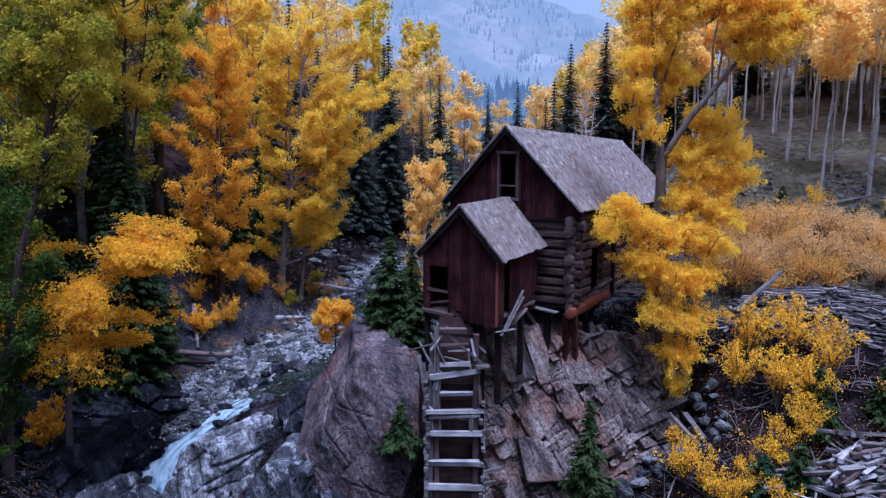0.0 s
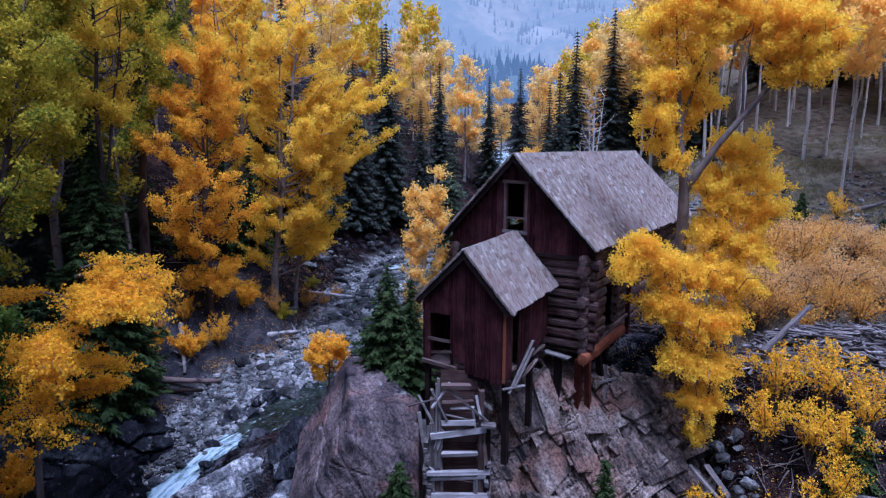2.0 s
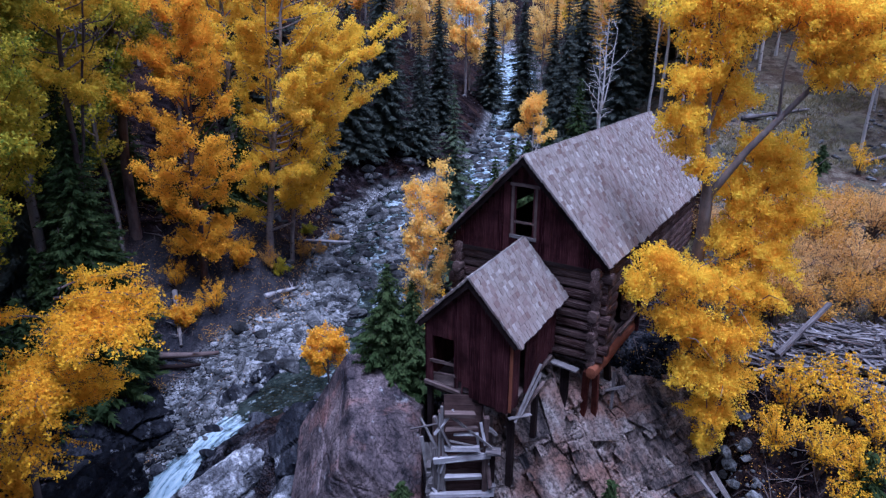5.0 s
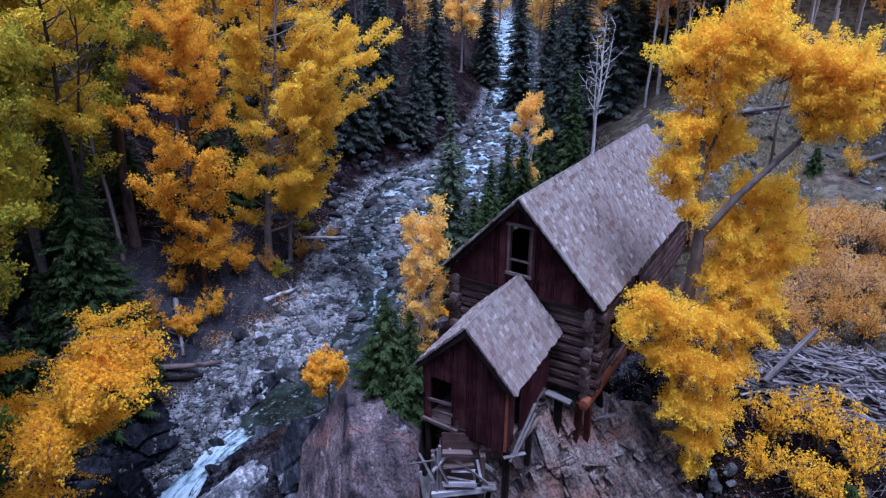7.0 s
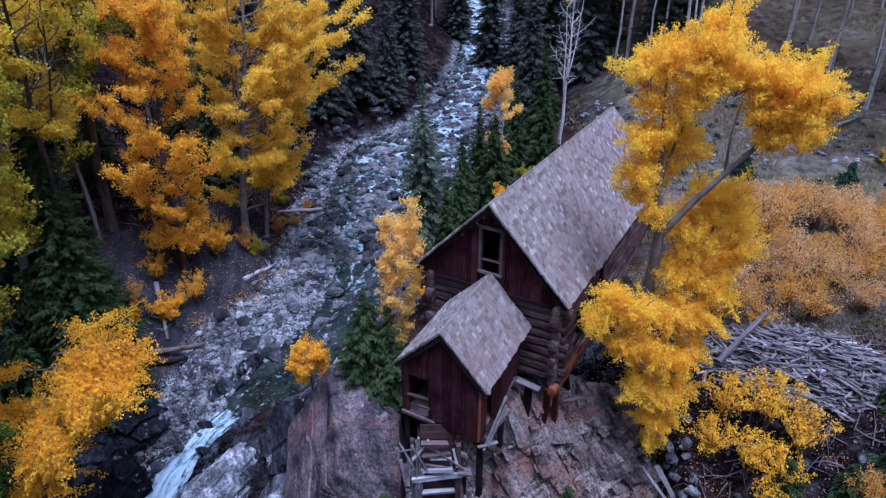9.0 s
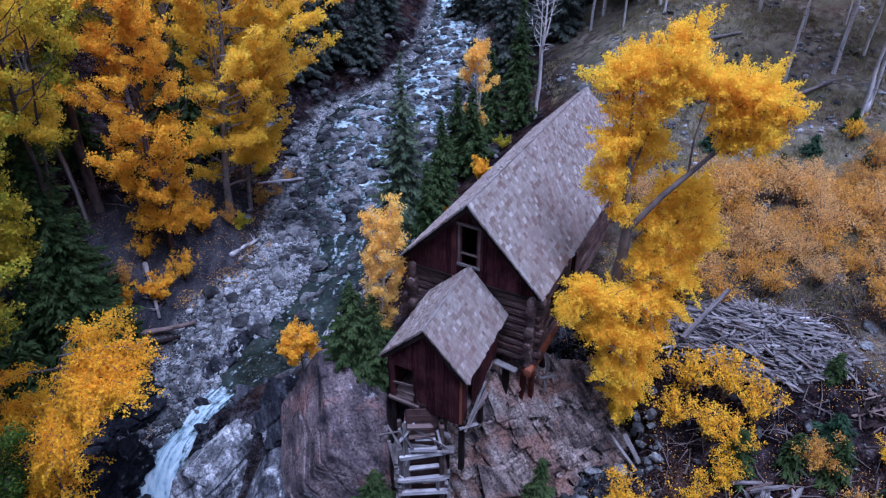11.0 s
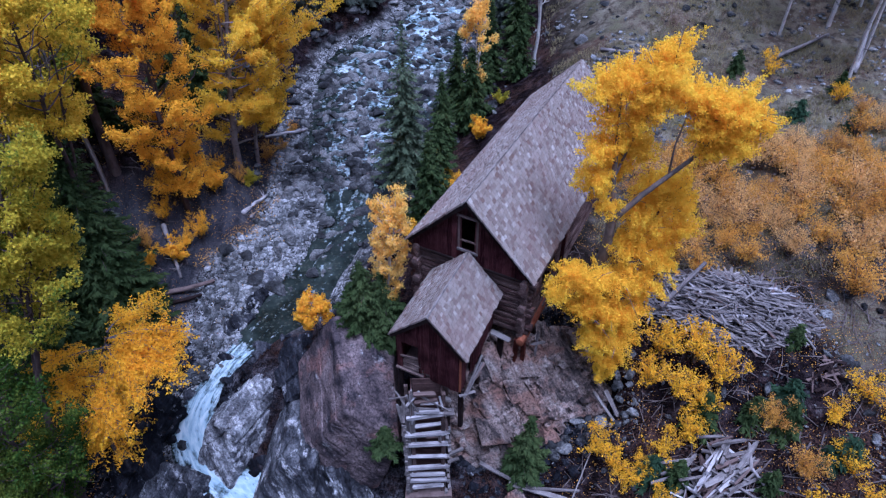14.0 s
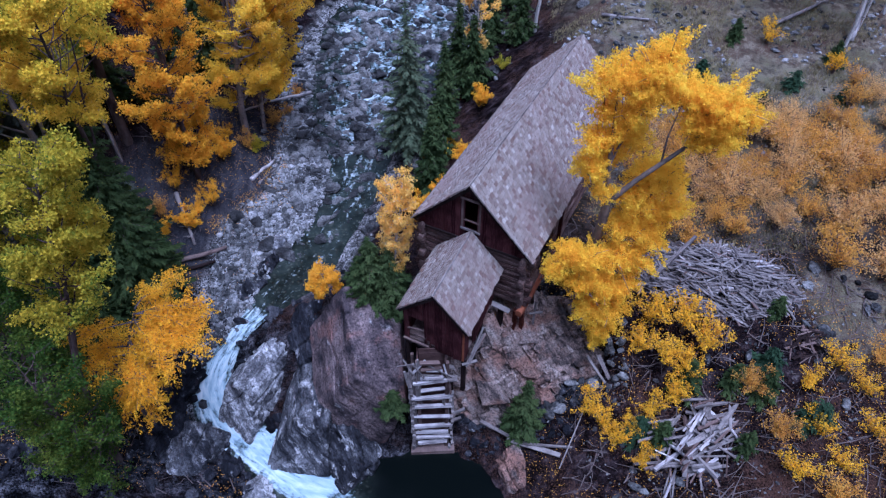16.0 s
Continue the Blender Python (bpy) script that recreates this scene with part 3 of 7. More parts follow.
tagged(ground, "dark soil and gravel valley floor with fallen leaves", "ground", kind="structure")


# ---- water ----
def water_mat():
    mat, nt, bs = material("river_water")
    uv = nt.nodes.new("ShaderNodeTexCoord").outputs["UV"]
    at = nt.nodes.new("ShaderNodeNewGeometry").outputs["Position"]
    foam = nt.nodes.new("ShaderNodeAttribute")
    foam.attribute_name = "foam"
    streak = noise_node(nt, 1.0, 4, 0.55, uv, (0.9, 1.9, 1))
    streak.inputs["Distortion"].default_value = 0.7
    curl = noise_node(nt, 4.2, 6, 0.65, at)
    n = math_node(nt, 'ADD', math_node(nt, 'MULTIPLY', streak.outputs[0], 0.55), math_node(nt, 'MULTIPLY', curl.outputs[0], 0.45))
    n = math_node(nt, 'ADD', math_node(nt, 'MULTIPLY', math_node(nt, 'SUBTRACT', n, 0.5), 2.1), 0.5)
    lim = math_node(nt, 'ADD', n, math_node(nt, 'MULTIPLY', math_node(nt, 'SUBTRACT', foam.outputs["Fac"], 0.5), 0.62))
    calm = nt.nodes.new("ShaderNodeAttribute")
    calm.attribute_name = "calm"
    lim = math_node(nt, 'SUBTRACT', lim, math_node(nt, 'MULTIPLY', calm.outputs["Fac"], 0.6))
    mask = ramp(nt, lim, [(0.46, (0, 0, 0)), (0.58, (0.4, 0.4, 0.4)), (0.76, (1, 1, 1))])
    depth = noise_node(nt, 0.8, 5, 0.6, at)
    deep = ramp(nt, depth.outputs[0], [(0.35, (0.006, 0.008, 0.007)), (0.6, (0.022, 0.029, 0.026)), (0.75, (0.06, 0.070, 0.064))])
    bed = node(nt, "ShaderNodeTexVoronoi", Scale=4.2)
    warp = nt.nodes.new("ShaderNodeVectorMath")
    warp.operation = 'MULTIPLY_ADD'
    warp.inputs[1].default_value = (0.5, 0.5, 0.5)
    nt.links.new(noise_node(nt, 2.4, 4, 0.6, at).outputs["Color"], warp.inputs[0])
    nt.links.new(at, warp.inputs[2])
    nt.links.new(warp.outputs[0], bed.inputs["Vector"])
    deep = mix(nt, ramp(nt, bed.outputs["Distance"], [(0.15, (0.55, 0.55, 0.55)), (0.45, (0, 0, 0))]), deep, ramp(nt, bed.outputs["Color"], [(0.3, (0.010, 0.013, 0.010)), (0.7, (0.075, 0.080, 0.064))]))
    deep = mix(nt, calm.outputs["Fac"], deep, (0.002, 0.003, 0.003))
    white = ramp(nt, streak.outputs[0], [(0.28, (0.17, 0.25, 0.30)), (0.48, (0.27, 0.355, 0.41)), (0.70, (0.46, 0.515, 0.545))])
    col = mix(nt, mask, deep, white)
    nt.links.new(col, bs.inputs["Base Color"])
    nt.links.new(ramp(nt, mask, [(0.0, (0.07, 0.07, 0.07)), (0.4, (0.6, 0.6, 0.6))]), bs.inputs["Roughness"])
    nt.links.new(math_node(nt, 'SUBTRACT', 0.12, math_node(nt, 'MULTIPLY', calm.outputs["Fac"], 0.09)), bs.inputs["Specular IOR Level"])
    rip = noise_node(nt, 3.0, 4, 0.6, uv, (1, 2, 1))
    still = math_node(nt, 'SUBTRACT', 1.0, math_node(nt, 'MULTIPLY', calm.outputs["Fac"], 0.9))
    bump(nt, bs, math_node(nt, 'MULTIPLY', math_node(nt, 'ADD', rip.outputs[0], lim), still), 0.25, 0.15)
    return mat


WATER = water_mat()
WFLOW = FLOW[(FLOW[:, 1] > -60) & (FLOW[:, 1] < 160)]
wt = np.gradient(WFLOW[:, :2], axis=0)
wt /= np.linalg.norm(wt, axis=1)[:, None]
wnrm = np.stack([wt[:, 1], -wt[:, 0]], 1)
ws = np.concatenate([[0], np.cumsum(np.linalg.norm(np.diff(WFLOW[:, :2], axis=0), axis=1))])
fall = np.gradient(WFLOW[:, 2]) / np.gradient(ws)
foam_along = np.clip(0.14 + 3.2 * fall, 0, 1.15)
foam_along = np.where((WFLOW[:, 1] > 34), np.interp(WFLOW[:, 1], [34, 42, 46, 57, 62, 110], [0.17, 0.32, 0.50, 0.54, 0.64, 0.74]), foam_along)
foam_along = np.where((WFLOW[:, 1] > 31) & (WFLOW[:, 1] < 34), 0.17, foam_along)
foam_along = np.where((WFLOW[:, 1] > 21) & (WFLOW[:, 1] < 30.5), np.interp(WFLOW[:, 1], [21, 26, 28.5, 30.5], [1.05, 1.05, .86, .66]), foam_along)
foam_along = np.where(WFLOW[:, 1] < 21.0, np.interp(WFLOW[:, 1], [19.9, 20.5, 21.2], [0, .45, .86]), foam_along)
ks = np.linspace(-1, 1, 15)
wx = WFLOW[:, None, 0] + wnrm[:, None, 0] * ks * (WFLOW[:, None, 3] + 0.5)
wy = WFLOW[:, None, 1] + wnrm[:, None, 1] * ks * (WFLOW[:, None, 3] + 0.5)
wlev = river_at(wx, wy)[1]
wfoam = foam_along[:, None] * np.clip(1.12 - 1.15 * np.abs(ks) ** 2.4 + .7 * fbm(wx * .9, wy * .9, 0, 3, 44), 0, 1.15)
wz = wlev - 0.05 + 0.35 * np.clip(wfoam, 0, 1) * fbm(wx * 1.3, wy * 1.3, 0, 3, 40) + 0.1 * wfoam
mrow, kcol = len(WFLOW), len(ks)
ii, jj = np.meshgrid(np.arange(mrow - 1), np.arange(kcol - 1), indexing="ij")
wf = np.stack([ii * kcol + jj, ii * kcol + jj + 1, (ii + 1) * kcol + jj + 1, (ii + 1) * kcol + jj], -1).reshape(-1, 4)
wuv = np.stack([np.broadcast_to(ws[:, None], wx.shape), np.broadcast_to(ks[None] * 3, wx.shape)], -1).reshape(-1, 2)[wf.ravel()]
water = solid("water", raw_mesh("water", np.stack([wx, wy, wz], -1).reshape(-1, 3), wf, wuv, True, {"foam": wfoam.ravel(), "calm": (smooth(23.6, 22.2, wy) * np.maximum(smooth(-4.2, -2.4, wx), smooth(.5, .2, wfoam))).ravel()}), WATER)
tagged(water, "clear mountain river with white rapids", "river", kind="structure")


# ---- rocks ----
def ico(level):
    t = (1 + 5 ** 0.5) / 2
    v = [(-1, t, 0), (1, t, 0), (-1, -t, 0), (1, -t, 0), (0, -1, t), (0, 1, t), (0, -1, -t), (0, 1, -t), (t, 0, -1), (t, 0, 1), (-t, 0, -1), (-t, 0, 1)]
    f = [(0, 11, 5), (0, 5, 1), (0, 1, 7), (0, 7, 10), (0, 10, 11), (1, 5, 9), (5, 11, 4), (11, 10, 2), (10, 7, 6), (7, 1, 8), (3, 9, 4), (3, 4, 2), (3, 2, 6), (3, 6, 8), (3, 8, 9), (4, 9, 5), (2, 4, 11), (6, 2, 10), (8, 6, 7), (9, 8, 1)]
    v = [Vector(p).normalized() for p in v]
    for _ in range(level):
        seen, g = {}, []

        def mid(a, b):
            key = (min(a, b), max(a, b))
            if key not in seen:
                seen[key] = len(v)
                v.append(((v[a] + v[b]) / 2).normalized())
            return seen[key]
        for a, b, c in f:
            ab, bc, ca = mid(a, b), mid(b, c), mid(c, a)
            g += [(a, ab, ca), (b, bc, ab), (c, ca, bc), (ab, bc, ca)]
        f = g
    return np.array([tuple(p) for p in v]), np.array(f)


ICO0, ICO1, ICO2, ICO4, ICO5, ICO6 = ico(0), ico(1), ico(2), ico(4), ico(5), ico(6)


def fracture(p, seed, size, warp=0.35, axes=None):
    """Blocks split along three joint directions: a step for each block, and the distance to the nearest joint."""
    rng = np.random.default_rng(seed)
    axes = np.array(axes) if axes else np.array([(0.35, -0.30, 0.88), (0.85, 0.15, -0.35), (-0.25, 0.92, 0.20)]) + rng.normal(0, .1, (3, 3))
    idx, frac, near = [], [], np.full(len(p), 9.0)
    for k, (n, sp) in enumerate(zip(axes, size)):
        n = n / np.linalg.norm(n)
        t = (p @ n + warp * sp * 2 * fbm(p[:, 0] / sp * .5, p[:, 1] / sp * .5, p[:, 2] / sp * .5, 2, seed + 20 + k)) / sp
        i = np.floor(t)
        idx.append(i.astype(np.int64))
        frac.append(t - i)
        near = np.minimum(near, np.minimum(t - i, 1 - t + i) * sp)
    step = lattice(idx[0], idx[1], idx[2], seed) - .5
    for k in range(3):
        step = step + .55 * (lattice(idx[0] + 7 * k, idx[1], idx[2], seed + 5 + k) - .5) * (frac[k] - .5)
    return step, near


def boulder(name, centre, size, planes, mat, label, seed=1, rough=0.12, ledges=0.10, bedding=None, category="boulder", group="", turn=0.0, edge=60, facets=8, level=5, block=(.75, 1.3, 1.1), joints=None, chips=1.0):
    """A rock cut by flat planes (normal, distance), split into blocks along its joints."""
    d, f = {4: ICO4, 5: ICO5, 6: ICO6}[level]
    size = np.array(size, float)
    rng = np.random.default_rng(seed + 1000)
    planes = list(planes) + [(rng.normal(size=3), rng.uniform(.98, 1.15)) for _ in range(facets)]
    reach = []
    for n, dist in planes:
        n = np.array(n, float) / np.linalg.norm(n)
        c = d @ n
        reach.append(np.where(c > 0.05, dist / np.maximum(c, 0.05), 5))
    reach = np.minimum(np.array(reach), 5)
    least = reach.min(0)
    lim = np.minimum(least - np.log(np.exp(-edge * (reach - least)).sum(0)) / edge, 1.6)
    p = d * lim[:, None] * size
    q = p + np.array(centre)
    big, nb = fracture(q, seed, block, .12, joints)
    small, ns = fracture(q, seed + 50, np.array(block) * .38, .2, joints)
    disp = 2.2 * ledges * big * chips + 1.2 * ledges * big * (1 - chips) - ledges * 2.2 * np.exp(-(nb / .05) ** 2) * (.3 + 1.2 * (fbm(q[:, 0] * .8, q[:, 1] * .8, q[:, 2] * .8, 2, seed + 77) > -.02)) + chips * ledges * .8 * small - chips * ledges * .2 * np.exp(-(ns / .025) ** 2)
    disp = disp + rough * 2 * fbm(q[:, 0] * 0.7, q[:, 1] * 0.7, q[:, 2] * 0.7, 4, seed + 9) + 0.07 * fbm(q[:, 0] * 5, q[:, 1] * 5, q[:, 2] * 5, 2, seed + 12)
    p = p + d * disp[:, None]
    ob = solid(name, raw_mesh(name, p, f, soft=False), mat, m=pose(*centre, 0, 0, turn))
    return tagged(ob, label, category, group)


def stones(name, xs, ys, sizes, mat, label, seed, level=1, sink=0.3, group="", zs=None, flat=0.62):
    """Many loose stones joined into one piece of stuff."""
    rng = np.random.default_rng(seed)
    if level == 1:
        small = sizes < .22
        for pick, lv, nm in ((small, 0, name), (~small, 2, name)):
            if pick.any():
                ob = stones(nm, xs[pick], ys[pick], sizes[pick], mat, label, seed + lv, lv, sink, group, None if zs is None else zs[pick], flat)
        return ob
    d, f = ICO0 if level == 0 else ICO1
    zs = height(xs, ys) if zs is None else zs
    V, F = [], []
    n = len(xs)
    ang = rng.uniform(0, 6.28, n)
    for i in range(n):
        sc = sizes[i] * np.array((1.25, 0.9, flat)) * rng.uniform(0.6, 1.4, 3)
        p = d * rng.uniform(0.8, 1.15, (len(d), 1))
        for cut in rng.normal(size=(4, 3)):
            cut = cut / np.linalg.norm(cut)
            over = np.clip(p @ cut - rng.uniform(.45, .8), 0, None)
            p = p - over[:, None] * cut
        p = p * sc
        t = rng.normal(0, 0.25)
        p = np.stack([p[:, 0], p[:, 1] * math.cos(t) - p[:, 2] * math.sin(t), p[:, 1] * math.sin(t) + p[:, 2] * math.cos(t)], 1)
        c, s = math.cos(ang[i]), math.sin(ang[i])
        p = np.stack([p[:, 0] * c - p[:, 1] * s, p[:, 0] * s + p[:, 1] * c, p[:, 2]], 1)
        V.append(p + (xs[i], ys[i], zs[i] + sizes[i] * flat * (0.5 - sink)))
        F.append(f + i * len(d))
    ob = solid(name, raw_mesh(name, np.concatenate(V), np.concatenate(F)), mat)
    return tagged(ob, label, "stones", group, "stuff")


BOX6 = [((1, 0, 0), 1), ((-1, 0, 0), 1), ((0, 1, 0), 1), ((0, -1, 0), 1), ((0, 0, 1), 1), ((0, 0, -1), 1)]
boulder("boulder", (-3.2, 26.1, 4.5), (2.6, 3.1, 4.1), [((-0.72, -0.22, 0.66), 0.74), ((1, 0, 0.05), 0.93), ((-0.1, -1, 0.10), 0.90), ((0, 1, 0), 1), ((0.05, -0.1, 1), 0.98), ((-1, -0.1, 0), 0.98), ((0, 0, -1), 1.0), ((-0.62, -0.75, 0.15), 0.98), ((0.3, -0.6, 0.75), 1.08)],
        PINK, "huge pinkish grey boulder beside the timber shaft", 5, 0.13, 0.020, level=6, edge=80, block=(1.25, 2.6, 2.0), facets=18, chips=.25, joints=[(.78, -.15, .55), (.30, .10, .95), (-.2, .95, .2)])
boulder("boulder", (-6.0, 25.2, 2.5), (1.8, 3.6, 2.3), [((-0.75, -0.2, 0.65), 0.72), ((1, 0.2, 0), 0.8), ((0, -1, 0.3), 0.85), ((0, 1, 0.2), 0.95), ((0, 0.15, 1), 0.85), ((0, 0, -1), 1.0), ((-1, 0, -0.2), 0.9)],
        MIXROCK, "dark lichen-spotted boulder beside the rapids", 8, 0.11, 0.055, turn=-14, edge=30, chips=.5, block=(.9, 2.4, 1.4), facets=3, joints=[(.72, .05, .69), (0, 1, .25), (.65, .1, -.75)])
boulder("boulder", (-8.55, 27.6, 2.9), (1.5, 3.5, 1.9), [((-0.6, 0, 0.8), 0.80), ((1, 0, 0.2), 0.8), ((0, -1, 0.35), 0.9), ((0, 1, 0.3), 0.92), ((0.15, 0, 1), 0.9), ((0, 0, -1), 1.0), ((-1, 0, 0), 0.9)],
        PALE, "pale streaked slab of rock in the rapids", 15, 0.09, 0.06, turn=-30, edge=30, chips=.5, block=(.5, 2.3, 1.2), facets=3, joints=[(.72, .05, .69), (0, 1, .25), (.65, .1, -.75)])
boulder("boulder", (-12.2, 22.6, 2.6), (1.3, 2.1, 1.7), [((0.6, 0, 0.8), 0.8), ((1, 0, 0), 0.85), ((0, -1, 0.3), 0.9), ((0, 1, 0.3), 0.9), ((-0.2, 0, 1), 0.85), ((0, 0, -1), 1.0), ((-1, 0, 0), 0.9)],
        MIXROCK, "grey rock on the bank of the rapids", 21, 0.10, 0.07, turn=-24, edge=30)
boulder("boulder", (-4.1, 22.7, 1.9), (1.5, 1.7, 1.7), BOX6 + [((-0.5, -0.3, 0.8), 0.75), ((0.6, -0.4, 0.5), 0.8)], MIXROCK, "dark lichen-spotted rock at the pool's edge", 31, 0.12, 0.10, turn=35, block=(.7, 1.5, 1.0))
boulder("boulder", (-8.9, 20.3, 1.6), (1.0, 1.4, 1.1), BOX6 + [((-0.5, 0.2, 0.8), 0.85), ((0.5, 0.6, 0.5), 0.85)], PALE, "small grey rock beside the pool", 25, 0.1, 0.08, turn=-30, level=4)
boulder("boulder", (-6.0, 28.6, 4.3), (1.2, 1.6, 1.2), BOX6 + [((-0.5, -0.2, 0.8), 0.85), ((0.5, -0.6, 0.5), 0.85)], DARKROCK, "dark rock above the rapids", 26, 0.12, 0.10, turn=20, level=4)
boulder("boulder", (-16.6, 27.5, 4.6), (2.8, 3.8, 1.6), BOX6 + [((0.6, -0.3, 0.7), 0.72), ((0.3, -0.7, 0.6), 0.8)], DARKROCK, "dark rock ledge on the far bank", 27, 0.2, 0.16, turn=15)
boulder("boulder", (-14.0, 30.4, 4.2), (2.0, 1.8, 1.2), BOX6 + [((0.6, -0.3, 0.7), 0.75), ((-0.3, -0.7, 0.6), 0.8)], DARKROCK, "dark rock ledge above the rapids", 28, 0.2, 0.14, turn=40, level=4)
boulder("boulder", (4.5, 20.9, 1.8), (0.7, 1.0, 0.9), BOX6 + [((-0.5, -0.2, 0.8), 0.85), ((0.5, -0.6, 0.5), 0.85)], CLIFF, "grey rock at the edge of the pool", 29, 0.08, 0.05, turn=20, level=4)

for _c, _s, _t, _k in (((-9.0, 33.9, 4.4), (.42, 1.1, .42), -28, 76), ((-8.4, 35.6, 4.5), (.3, .8, .34), -20, 77), ((-9.9, 32.4, 4.3), (.45, .7, .5), -40, 78)):
    boulder("boulder", _c, _s, BOX6 + [((0.6, -0.3, 0.7), 0.8), ((-0.4, -0.5, 0.7), 0.85)], MIXROCK, "dark wet rock ledge at the edge of the gravel bar", _k, 0.10, 0.08, turn=_t, level=4, group="gravel bar ledge")
for _c, _s, _t, _k in (((-14.2, 20.9, 2.6), (1.5, 2.0, 1.5), -25, 71), ((-13.7, 23.9, 3.6), (1.2, 2.0, 1.5), -10, 72), ((-11.6, 19.2, 1.7), (1.3, 1.6, 1.3), 15, 73), ((-16.0, 19.2, 3.0), (1.6, 1.8, 1.5), 30, 74), ((-13.4, 26.4, 3.9), (0.9, 1.6, 1.1), -30, 75)):
    boulder("boulder", _c, _s, BOX6 + [((0.6, -0.3, 0.7), 0.8), ((-0.4, -0.5, 0.7), 0.85)], DARKROCK, "dark cracked rock on the bank of the rapids", _k, 0.14, 0.12, turn=_t, level=4, group="bank rocks")


# the cliff under the mill: a core, with slabs split off it
def cliff():
    top = thing("cliff", pose(4.6, 26.0, 5.0), "grey and rusty layered rock cliff under the mill", "cliff", kind="structure")
    xs, ts = np.linspace(-3.3, 5.5, 160), np.linspace(0, 1, 170)
    X, T = np.meshgrid(xs, ts)
    crest = 4.7 - .12 * np.clip(X - 3.0, 0, 9) ** 1.5
    Z = np.where(T < .78, -4.2 + (crest + 3.2) * T / .78, crest - 1.0 + 1.0 * (T - .78) / .22)
    Y = -2.0 + (.27 + .13 * smooth(-.2, 1.3, X)) * (np.minimum(Z, crest - 1.0) + 2.5) + .06 * np.clip(X - 1.5, 0, 9) ** 2 + np.clip(T - .78, 0, 1) / .22 * 2.6
    P = np.stack([X, Y, Z], -1).reshape(-1, 3)
    beds = [(-.40, -.28, .87), (.90, .10, .42), (.15, .95, -.2)]
    big, nb = fracture(P, 33, (.62, 1.15, .8), .30, beds)
    small, ns = fracture(P, 34, (.23, .5, .4), .45, beds)
    keep = .35 + .9 * (fbm(P[:, 0] * .5, P[:, 1] * .5, P[:, 2] * .5, 2, 36) + .4)
    D = .52 * big - .13 * np.exp(-(nb / .03) ** 2) + .20 * small * keep - .03 * np.exp(-(ns / .02) ** 2) + .5 * fbm(P[:, 0] * .4, P[:, 1] * .4, P[:, 2] * .4, 3, 35) + .05 * fbm(P[:, 0] * 6, P[:, 1] * 6, P[:, 2] * 6, 2, 37)
    P = P + np.array((0, -.92, .38)) * D[:, None]
    k = len(xs)
    ii, jj = np.meshgrid(np.arange(len(ts) - 1), np.arange(k - 1), indexing="ij")
    f = np.stack([ii * k + jj, ii * k + jj + 1, (ii + 1) * k + jj + 1, (ii + 1) * k + jj], -1).reshape(-1, 4)
    solid("rock_face", raw_mesh("rock_face", P, f), CLIFF, top)
    rng = np.random.default_rng(12)

    def slab(px, pz, w, hgt, dep, tilt, shear, push=0.0):
        bm = bmesh.new()
        bmesh.ops.create_cube(bm, size=1.0)
        for v in bm.verts:
            v.co = v.co * rng.uniform(.78, 1.1) + Vector(rng.normal(0, .06, 3))
        bmesh.ops.bevel(bm, geom=bm.edges[:], offset=.035, segments=1, affect='EDGES')
        bmesh.ops.triangulate(bm, faces=bm.faces[:])
        q = np.array([tuple(v.co) for v in bm.verts]) * (w * 1.06, dep, hgt * 1.06)
        bm.verts.index_update()
        tri = np.array([[v.index for v in f.verts] for f in bm.faces])
        bm.free()
        q[:, 0] += q[:, 2] * shear
        q[:, 0] *= 1 - rng.uniform(-.15, .35) * (q[:, 2] / hgt + .5)
        q[:, 2] *= 1 - rng.uniform(-.2, .3) * (q[:, 0] / w + .5)
        k = rng.uniform(0, 50)
        q = q * (1 + .16 * fbm(q[:, 0] * 2.2 + k, q[:, 1] * 2.2, q[:, 2] * 2.2, 3, 5))[:, None]
        m3 = np.array(Matrix.Rotation(radians(rng.normal(-20, 6)), 3, 'X') @ Matrix.Rotation(radians(tilt + rng.normal(0, 4)), 3, 'Y') @ Matrix.Rotation(radians(rng.normal(0, 7)), 3, 'Z'))
        yb = -2.05 + (.27 + .13 * float(smooth(-.2, 1.3, px))) * (pz + 2.5) + 0.06 * max(0.0, px - 1.5) ** 2 + rng.normal(0, 0.16) + push + dep * .28
        solid("slab", raw_mesh("slab", q @ m3.T, tri), CLIFF, top, m=Matrix.Translation((px, yb, pz)))

    # tall leaning slabs under the shed, and thinner beds that rise towards the tree
    z = -3.0
    while z < 3.0:
        h = rng.uniform(1.1, 2.0)
        x = -3.2 + rng.uniform(0, .4)
        while x < .9 + .25 * z:
            w = rng.uniform(.5, 1.6)
            slab(x + w / 2 - .25 * (z + h / 2), z + h / 2 + rng.normal(0, .35), w * 1.05, h * rng.uniform(.8, 1.25), rng.uniform(.4, .9), rng.normal(-8, 6), -.28)
            x += w
        z += h
    row = -3.6
    while row < 3.6:
        h = rng.uniform(.22, .62)
        x = .2 + rng.uniform(0, .4)
        while x < 5.0:
            w = rng.uniform(.4, 1.5)
            cx = x + w / 2
            pz = row + h / 2 + .42 * (cx - 2.4)
            if -3.3 < pz < 3.5 and cx < 4.9 - .05 * abs(pz) and cx > 1.0 + .25 * pz:
                slab(cx, pz, w * 1.0, h * rng.uniform(.85, 1.25), rng.uniform(.4, .9), rng.normal(-25, 4), -.2)
            x += w
        row += h
    for _ in range(40):
        px, pz = rng.uniform(-2.8, 4.6), rng.uniform(-3.2, 3.4)
        slab(px, pz, rng.uniform(.2, .5), rng.uniform(.2, .5), rng.uniform(.3, .5), rng.normal(-15, 15), -.2, -.18)
    return top


cliff()

